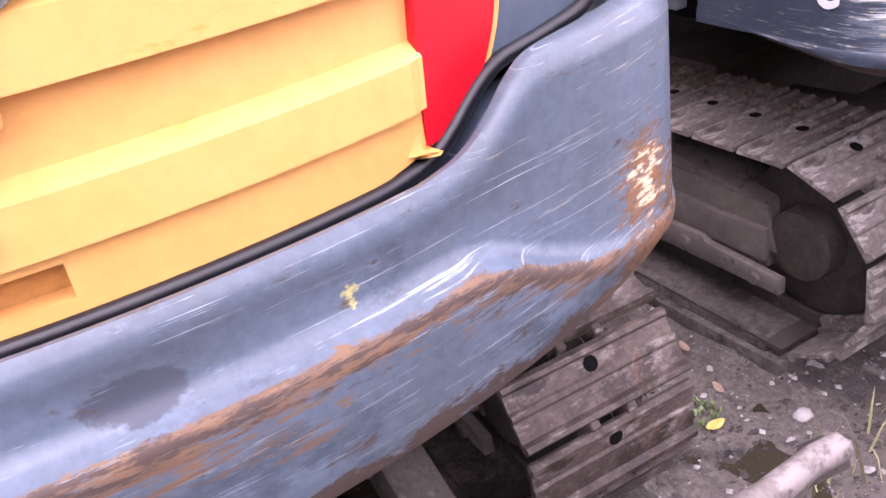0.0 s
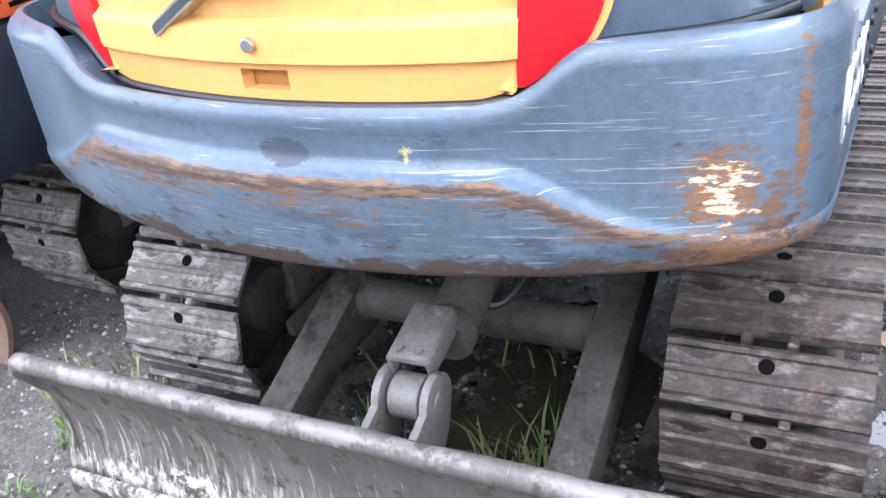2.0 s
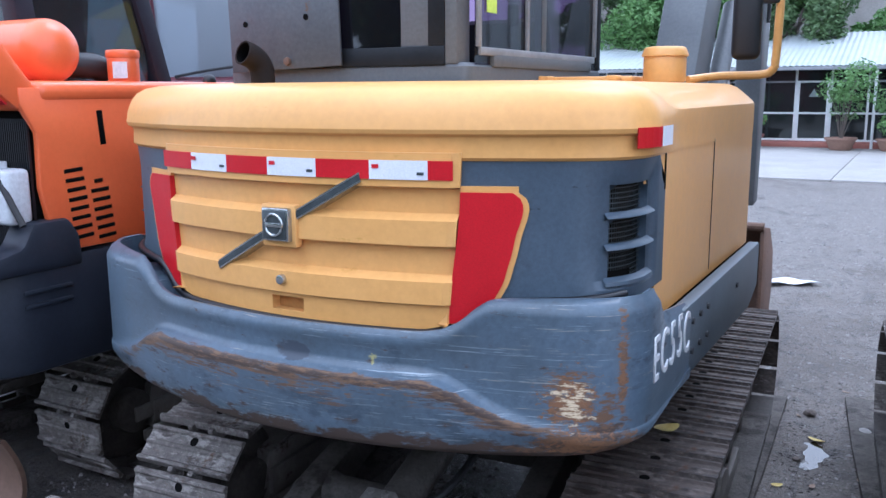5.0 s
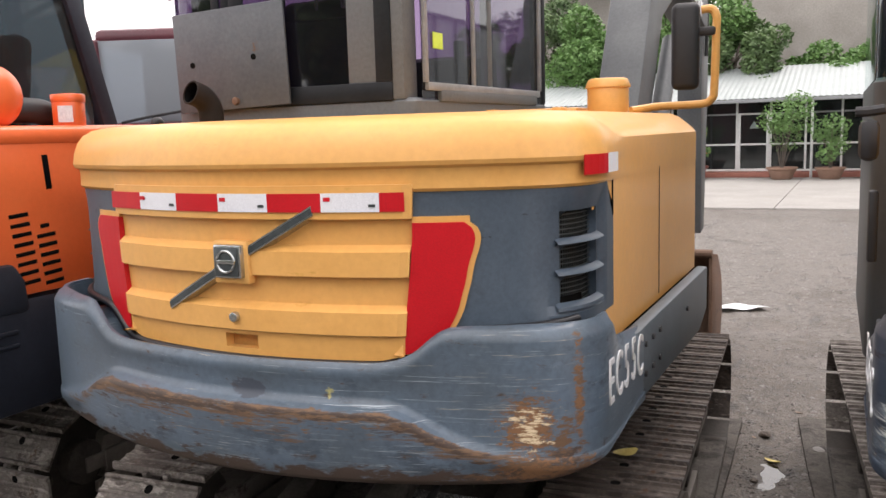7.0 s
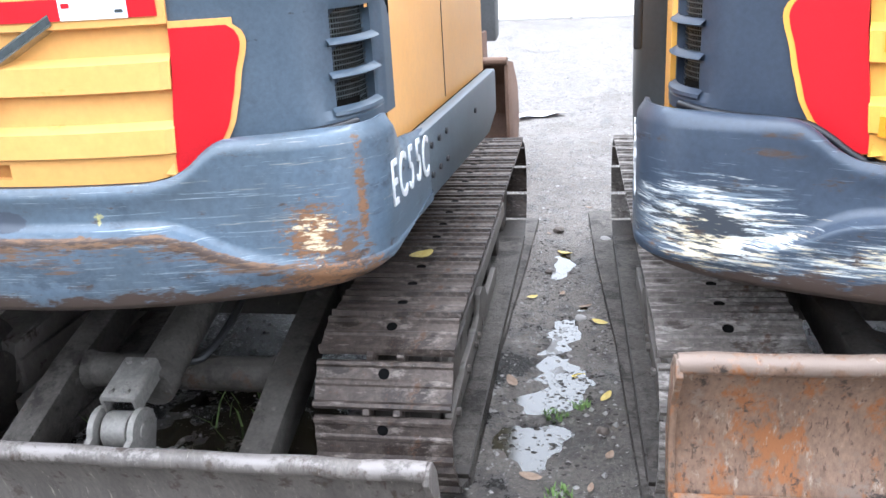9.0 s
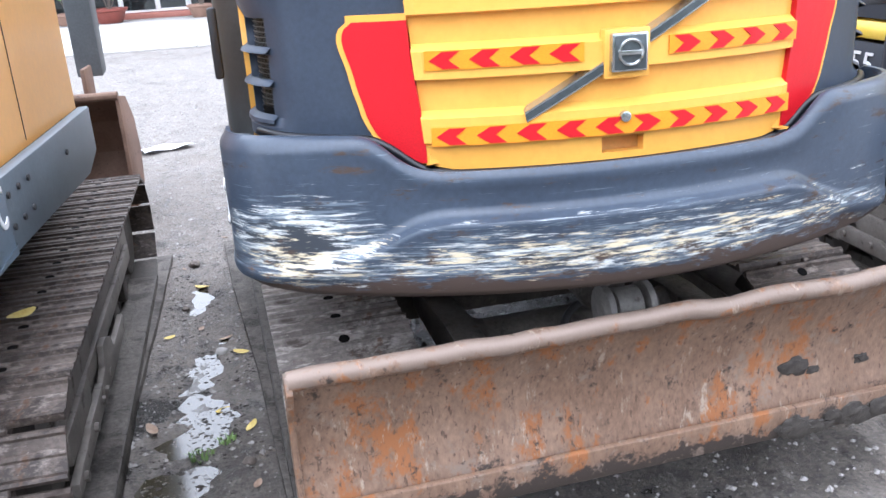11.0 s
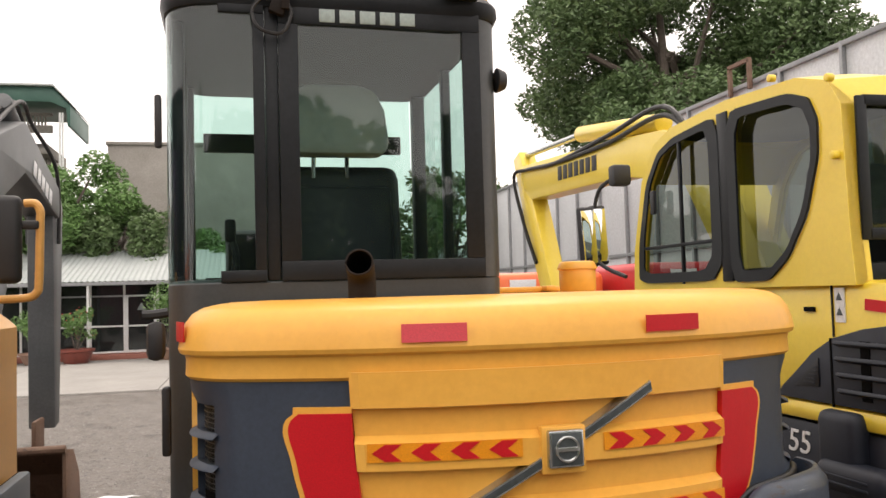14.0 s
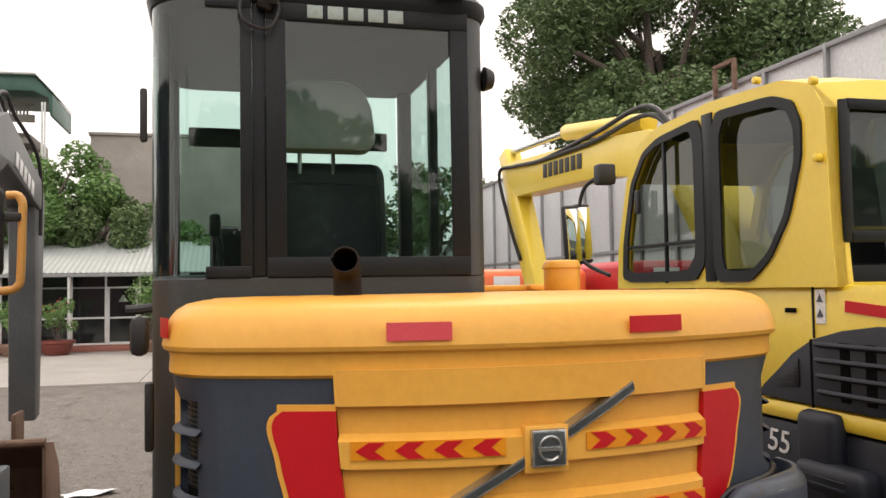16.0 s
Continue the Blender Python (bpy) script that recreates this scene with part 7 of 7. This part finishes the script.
def potted_plant(x, y, r, h, pot, ph, seed, flowers=0, label="leafy shrub in a pot"):
    rnd = random.Random(seed)
    root = thing("potted_plant", label, "potted plant", pose(x, y, 0.025), "potted plants")
    bm = bmesh.new()
    prof = [(0.0, 0.0), (r * 0.62, 0.0), (r * 0.70, 0.03), (r * 0.92, ph * 0.75), (r * 1.04, ph * 0.84), (r * 1.06, ph), (r * 0.94, ph), (r * 0.90, ph * 0.88), (0.0, ph * 0.86)]
    rings = [[bm.verts.new((max(rr, 0.001) * math.cos(2 * math.pi * k / 24), max(rr, 0.001) * math.sin(2 * math.pi * k / 24), z)) for k in range(24)] for rr, z in prof]
    for a, b in zip(rings, rings[1:]):
        for k in range(24):
            bm.faces.new((a[k], a[(k + 1) % 24], b[(k + 1) % 24], b[k]))
    part("pot", bm, pot, root)
    bm = bmesh.new()
    centres = []
    for i in range(11):
        a, q = rnd.uniform(0, 6.28), rnd.uniform(0.2, 1.0)
        c = Vector((h * 0.42 * q * math.cos(a), h * 0.42 * q * math.sin(a), ph + h * rnd.uniform(0.3, 1.0)))
        tube(bm, [(0.03 * math.cos(a), 0.03 * math.sin(a), ph * 0.8), (c.x * 0.5, c.y * 0.5, ph + (c.z - ph) * 0.6), c], 0.012, 5, 2, 0.005)
        centres.append((*c, h * rnd.uniform(0.12, 0.26)))
    part("stem", bm, BARK, root)
    me = leaf_cloud(centres, int(900 * h), 0.055, rnd)
    me.materials.append(LEAVES_L)
    lv = new("foliage", me)
    lv.parent = root
    if flowers:
        me = leaf_cloud([(c[0], c[1], c[2] + 0.06, c[3]) for c in centres], flowers, 0.045, rnd)
        me.materials.append(FLOWER)
        fl = new("flowers", me)
        fl.parent = root


potted_plant(-3.15, 23.7, 0.50, 1.1, POT_R, 0.42, 1, 60, "flowering shrub in a glazed red pot")
potted_plant(-4.3, 23.9, 0.46, 1.2, POT_T, 0.34, 2, 0, "leafy shrub in a shallow clay pot")
potted_plant(-5.6, 24.2, 0.40, 1.0, POT_T, 0.34, 3)
potted_plant(-0.55, 23.8, 0.42, 1.9, POT_T, 0.36, 4, 0, "tall leafy shrub in a clay pot")
potted_plant(0.75, 23.9, 0.40, 1.3, POT_T, 0.34, 5)
potted_plant(2.0, 24.0, 0.45, 1.2, POT_R, 0.38, 6)
potted_plant(-7.0, 24.2, 0.42, 1.1, POT_R, 0.36, 7)


# ---- far houses ----
def far_house():
    root = thing("house", "stained rendered house with a green metal awning", "house", pose(0, 0, 0))
    bm = bmesh.new()
    box(bm, (-9.5, 37.0, 4.2), (6.4, 4.0, 8.6))
    part("wall", bm, HOUSE, root)
    bm = bmesh.new()
    box(bm, (-8.2, 35.0, 8.0), (4.4, 2.4, 0.25), bevel=0.02)
    for i in range(7):
        box(bm, (-6.9 + i * 0.13, 33.9, 9.25), (0.06, 0.1, 0.36))
    box(bm, (-6.5, 33.9, 8.9), (1.3, 0.15, 0.3))
    box(bm, (-6.5, 33.9, 9.5), (1.3, 0.15, 0.12))
    box(bm, (-8.4, 34.0, 8.8), (2.6, 0.15, 1.5))
    part("balcony", bm, HOUSE, root)
    bm = bmesh.new()
    prism(bm, [(-14, 9.75), (-14, 10.25), (-5.55, 10.3), (-4.9, 9.6), (-4.9, 8.75), (-5.0, 8.75), (-5.05, 9.45), (-5.6, 9.7)], 32.4, 36.5, "y", 0.02)
    part("awning", bm, GREENM, root, "green metal awning")
    bm = bmesh.new()
    prism(bm, [(-14.2, 10.26), (-14.2, 10.36), (-5.5, 10.38), (-4.85, 9.66), (-4.85, 9.60), (-5.5, 10.30)], 32.2, 36.6, "y", 0.01)
    part("awning_roof", bm, ROOFW, root)
    for x in (-5.1, -5.0):
        part("awning_post", cyl(bmesh.new(), (x - 0.2, 32.5, 6.5), (x - 0.2, 32.5, 9.3), 0.04, seg=8), TRIMW, root)
    root = thing("house", "plain grey stained rendered block", "house", pose(0, 0, 0))
    bm = bmesh.new()
    box(bm, (-0.6, 37.0, 4.25), (6.6, 4.0, 8.5), bevel=0.02)
    part("wall", bm, HOUSE, root)
    bm = bmesh.new()
    box(bm, (-0.6, 37.0, 8.55), (6.75, 4.15, 0.14), bevel=0.02)
    part("parapet", bm, HOUSE, root)


far_house()


def yard_wall():
    root = tagged(new("wall_east"), "tall wall of pale sheet panels on grey steel posts", "wall", kind="structure")
    y = 1.0
    i = 0
    while y < 24:
        for z, h in ((1.25, 2.48), (3.72, 2.42)):
            bm = bmesh.new()
            box(bm, (9.62, y + 0.68, z), (0.05, 1.34, h), bevel=0.006)
            part("panel", bm, PANEL, root)
        bm = bmesh.new()
        box(bm, (9.56, y, 2.5), (0.07, 0.06, 5.0), bevel=0.004)
        part("post", bm, POSTG, root)
        y += 1.36
        i += 1
    for z in (4.96, 2.48):
        bm = bmesh.new()
        box(bm, (9.56, 12.4, z), (0.06, 23.0, 0.07), bevel=0.004)
        part("rail", bm, POSTG, root)
    box_ob = thing("wall_lamp_frame", "small brown steel frame on top of the wall", "frame", pose(9.5, 8.5, 4.9))
    for dx, dy in ((0, 0), (0, 0.55)):
        part("upright", box(bmesh.new(), (dx, dy, 0.18), (0.06, 0.06, 0.46)), BUCKET, box_ob)
    part("crossbar", box(bmesh.new(), (0, 0.275, 0.42), (0.06, 0.6, 0.06)), BUCKET, box_ob)


yard_wall()


# ---- truck behind the orange machine ----
def truck():
    root = thing("truck", "dark maroon truck cab with pale windscreen and wipers", "truck", pose(-4.4, 3.4, 0, 0, 0, 25))
    bm = bmesh.new()
    box(bm, (0, 0.9, 1.15), (2.3, 1.8, 1.5), bevel=0.10, seg=3)
    box(bm, (0, 0.95, 2.75), (2.2, 1.7, 0.16), bevel=0.06)
    for x in (-1.08, 1.08):
        box(bm, (x, 0.12, 2.25), (0.10, 0.14, 0.95), (8, 0, 0), 0.03)
        box(bm, (x, 1.6, 2.25), (0.10, 0.24, 0.95), (0, 0, 0), 0.03)
    box(bm, (0, 1.72, 2.25), (2.2, 0.1, 0.95))
    part("body", bm, REDM2, root)
    bm = bmesh.new()
    box(bm, (0, 0.10, 2.28), (2.10, 0.02, 0.86), (8, 0, 0), 0.004)
    part("windscreen", bm, PANE_SKY, root)
    for x in (-0.5, 0.35):
        bm = bmesh.new()
        tube(bm, [(x - 0.35, 0.03, 1.90), (x, 0.02, 1.96), (x + 0.45, 0.03, 2.02)], 0.014, 6, 3)
        part("wiper", bm, BLACK, root)
    for x in (-0.9, 0.9):
        bm = cyl(bmesh.new(), (x - 0.15, 0.7, 0.45), (x + 0.15, 0.7, 0.45), 0.45, seg=28, bevel=0.04)
        part("wheel", bm, BLACK, root)
    return root


REDM2 = mat("dark_maroon_paint", (0.10, 0.02, 0.03), (0.07, 0.016, 0.024), 0.4, 0, 3, 40, 0.03)
# the sky's reflection is painted in as a pale blue-grey matte share
PANE_SKY = glass("sky_tinted_windscreen", (0.30, 0.34, 0.38), 0.05, 0.45, (0.46, 0.50, 0.55))
truck()

# ---- grass, stones, leaves and litter ----
def grass_patch(name, spots, count, h, material, seed, label):
    rnd = random.Random(seed)
    verts, faces = [], []
    for _ in range(count):
        cx, cy, r = rnd.choice(spots)
        a, q = rnd.uniform(0, 6.28), r * math.sqrt(rnd.random())
        x, y = cx + q * math.cos(a), cy + q * math.sin(a)
        z = uneven(x, y) - 0.005
        hh = h * rnd.uniform(0.4, 1.2)
        b = rnd.uniform(0, 6.28)
        lean = rnd.uniform(0.2, 0.9) * hh
        w = rnd.uniform(0.0018, 0.0050)
        dx, dy = math.cos(b), math.sin(b)
        i = len(verts)
        verts += [(x - dy * w, y + dx * w, z), (x + dy * w, y - dx * w, z), (x + dx * lean * 0.4 + dy * w * 0.8, y + dy * lean * 0.4 - dx * w * 0.8, z + hh * 0.65),
                  (x + dx * lean * 0.4 - dy * w * 0.8, y + dy * lean * 0.4 + dx * w * 0.8, z + hh * 0.65), (x + dx * lean, y + dy * lean, z + hh)]
        faces += [(i, i + 1, i + 2, i + 3), (i + 3, i + 2, i + 4)]
    me = bpy.data.meshes.new(name)
    me.from_pydata(verts, [], faces)
    me.materials.append(material)
    return tagged(new(name, me), label, "grass", kind="stuff")


grass_patch("grass", [(-1.25, -2.15, 0.35), (-1.0, -2.0, 0.25), (-1.45, -1.95, 0.3), (-0.75, -2.05, 0.12), (-0.55, -2.1, 0.12), (-1.05, -1.45, 0.15), (-0.5, -1.5, 0.12)], 3000, 0.055, GRASS, 1, "fresh green grass tufts on the mud")
grass_patch("grass", [(1.24, -0.50, 0.05), (1.33, -0.42, 0.035), (1.30, -1.0, 0.05), (0.72, -1.9, 0.08), (3.4, -1.75, 0.4), (3.0, -1.7, 0.3)], 500, 0.028, GRASS, 2, "small green weeds by the puddle")
grass_patch("tall_grass", [(0.20, -1.22, 0.10), (0.30, -1.1, 0.06), (-0.20, -1.2, 0.08), (-0.28, -1.05, 0.07), (0.05, -0.7, 0.2)], 90, 0.15, GRASS, 3, "thin long grass under the machine")
grass_patch("dry_grass", [(0.22, -1.2, 0.10), (-1.15, -1.35, 0.2), (1.5, -1.5, 0.3), (1.1, -2.1, 0.3)], 260, 0.13, GRASS_D, 4, "dry straw-coloured grass blades")


def stones():
    rnd = random.Random(7)
    verts, faces = [], []
    for k in range(44000):
        far = 0.0
        if k < 24000:
            x, y = rnd.uniform(-1.9, 3.6), rnd.uniform(-2.5, 2.4)
        elif k < 30000:
            x, y = rnd.uniform(-5, 7), rnd.uniform(-4, 9)
        else:
            x, y, far = rnd.uniform(-3.5, 4.5), 2.2 + 10.5 * rnd.random() ** 1.3, 0.003
        r = 0.0020 + far + 0.013 * rnd.random() ** 5
        z = uneven(x, y) if y < 8 else -0.016
        i = len(verts)
        for dx, dy, dz in ((1, 0, 0), (0, 1, 0.1), (-1, 0, 0), (0, -1, -0.1), (0, 0, 0.8), (0.1, 0, -0.8)):
            j = rnd.uniform(0.6, 1.3)
            verts.append((x + dx * r * j, y + dy * r * j, z + dz * r * j))
        for a, b in ((0, 1), (1, 2), (2, 3), (3, 0)):
            faces += [(i + a, i + b, i + 4), (i + b, i + a, i + 5)]
    me = bpy.data.meshes.new("gravel")
    me.from_pydata(verts, [], faces)
    me.materials.append(STONE)
    tagged(new("gravel", me), "loose pale gravel scattered over the mud", "gravel", kind="stuff")


stones()


def clods():
    """Bits of mud and leaf litter breaking the surface of the puddles."""
    rnd = random.Random(17)
    verts, faces = [], []
    for k in range(7200):
        cx, cy, rx, ry = DIPS[rnd.choice((0, 0, 1, 1, 2, 2, 3, 5, 8, 9))]
        a, q = rnd.uniform(0, 6.28), math.sqrt(rnd.random()) * 1.5
        x, y = cx + rx * q * math.cos(a), cy + ry * q * math.sin(a)
        if k > 2400:
            x, y = rnd.uniform(0.9, 1.75) if k % 2 else rnd.uniform(-2.5, 4.0), rnd.uniform(-1.9, 2.2) if k % 2 else rnd.uniform(-2.3, 9)
        if noise.noise((x * 5, y * 5, 8.0)) < -0.08:
            continue
        r = 0.003 + 0.012 * rnd.random() ** 3
        z = max(uneven(x, y), -0.0385)
        i, b = len(verts), rnd.uniform(0, 6.28)
        st = rnd.uniform(0.4, 1.0)
        for n in range(6):
            t = b + n * 1.047
            j = rnd.uniform(0.6, 1.3) * r
            verts.append((x + j * math.cos(t), y + j * st * math.sin(t), z - 0.001))
        verts.append((x, y, z + 0.35 * r * st))
        faces += [(i + n, i + (n + 1) % 6, i + 6) for n in range(6)]
    me = bpy.data.meshes.new("mud_clods")
    me.from_pydata(verts, [], faces)
    me.materials.append(FRAME)
    tagged(new("mud_clods", me), "dark mud clods and litter in the puddles", "mud", kind="stuff")


clods()


def fallen_leaf(x, y, size, rot, material, z=None, tilt=(8, 5)):
    bm = bmesh.new()
    n = 7
    rows = []
    for i in range(n):
        t = i / (n - 1)
        w = 0.23 * size * math.sin(math.pi * (0.06 + 0.9 * t)) ** 0.8
        c = -0.5 * size + size * t
        lift = 0.10 * size * (2 * t - 1) ** 2
        rows.append([bm.verts.new((c, -w, lift + w * 0.25)), bm.verts.new((c, 0, lift)), bm.verts.new((c, w, lift + w * 0.25))])
    for a, b in zip(rows, rows[1:]):
        for j in range(2):
            bm.faces.new((a[j], b[j], b[j + 1], a[j + 1]))
    ob = part("fallen_leaf", bm, material)
    solid(ob, 0.0008)
    ob.matrix_basis = pose(x, y, (uneven(x, y) if z is None else z) + 0.004, tilt[0], tilt[1], rot)
    return tagged(ob, "yellow fallen leaf lying on the ground" if material is LEAF_Y else "dry brown fallen leaf lying on the ground", "leaf", "fallen leaves")


rnd = random.Random(31)
for x, y in ((1.02, 0.55), (1.42, -0.35), (1.30, -0.18), (-0.42, -2.02), (-0.62, -1.92), (0.45, -1.98), (-0.1, -2.12), (0.72, -2.0), (1.30, -1.05), (1.12, 1.2), (1.25, 1.6), (1.36, 0.3)):
    fallen_leaf(x, y, rnd.uniform(0.06, 0.10), rnd.uniform(0, 360), LEAF_Y)
for x, y in ((1.16, 0.62), (1.28, 0.5), (1.05, -0.3), (1.45, -0.75), (1.20, -0.9), (1.40, -0.95), (-0.9, -1.95), (-0.75, -2.1), (0.2, -2.0), (1.35, 0.75), (1.0, 1.5), (1.2, 2.0), (1.6, -1.4), (-1.2, -1.85), (1.33, 1.1), (1.08, -1.3), (0.95, -1.9)):
    fallen_leaf(x, y, rnd.uniform(0.045, 0.085), rnd.uniform(0, 360), LEAF_B)
fallen_leaf(0.80, -0.62, 0.11, 60, LEAF_Y, 0.625)


def paper_sheet(x, y):
    bm = bmesh.new()
    rows = [[bm.verts.new((-0.24 + 0.48 * i / 10 + 0.03 * math.sin(j * 2.0), -0.13 + 0.26 * j / 3 * (1 - 0.05 * i), 0.03 * math.sin(i * 0.9 + j) * 0.4 + 0.015)) for j in range(4)] for i in range(11)]
    for a, b in zip(rows, rows[1:]):
        for j in range(3):
            bm.faces.new((a[j], b[j], b[j + 1], a[j + 1]))
    ob = solid(part("paper_sheet", bm, PAPER), 0.002)
    ob.matrix_basis = pose(x, y, 0.0, 0, 0, 28)
    return tagged(ob, "crumpled pale sheet lying in the yard", "litter")


paper_sheet(0.50, 4.94)


def rock(x, y, r, seed, material=STONE):
    bm = bmesh.new()
    bmesh.ops.create_icosphere(bm, subdivisions=2, radius=r)
    for v in bm.verts:
        v.co *= 1 + 0.35 * noise.noise(v.co / r + Vector((seed, 1, 2)))
        v.co.z *= 0.6
    ob = part("stone", bm, material)
    ob.matrix_basis = pose(x, y, uneven(x, y) + r * 0.25, 0, 0, seed * 40)
    return tagged(ob, "rough stone half sunk in the mud", "stone", "stones")


for i, (x, y, r) in enumerate(((-0.02, -2.08, 0.05), (-0.55, -2.02, 0.04), (-0.35, -1.9, 0.03), (1.27, 0.35, 0.03), (1.42, -0.6, 0.025), (1.33, 1.35, 0.04), (1.05, 1.55, 0.035), (-0.75, -1.85, 0.03), (1.2, -1.5, 0.02), (1.5, -1.15, 0.025), (1.06, 0.9, 0.02))):
    rock(x, y, r, i + 1, STONE if i % 2 else MUD)
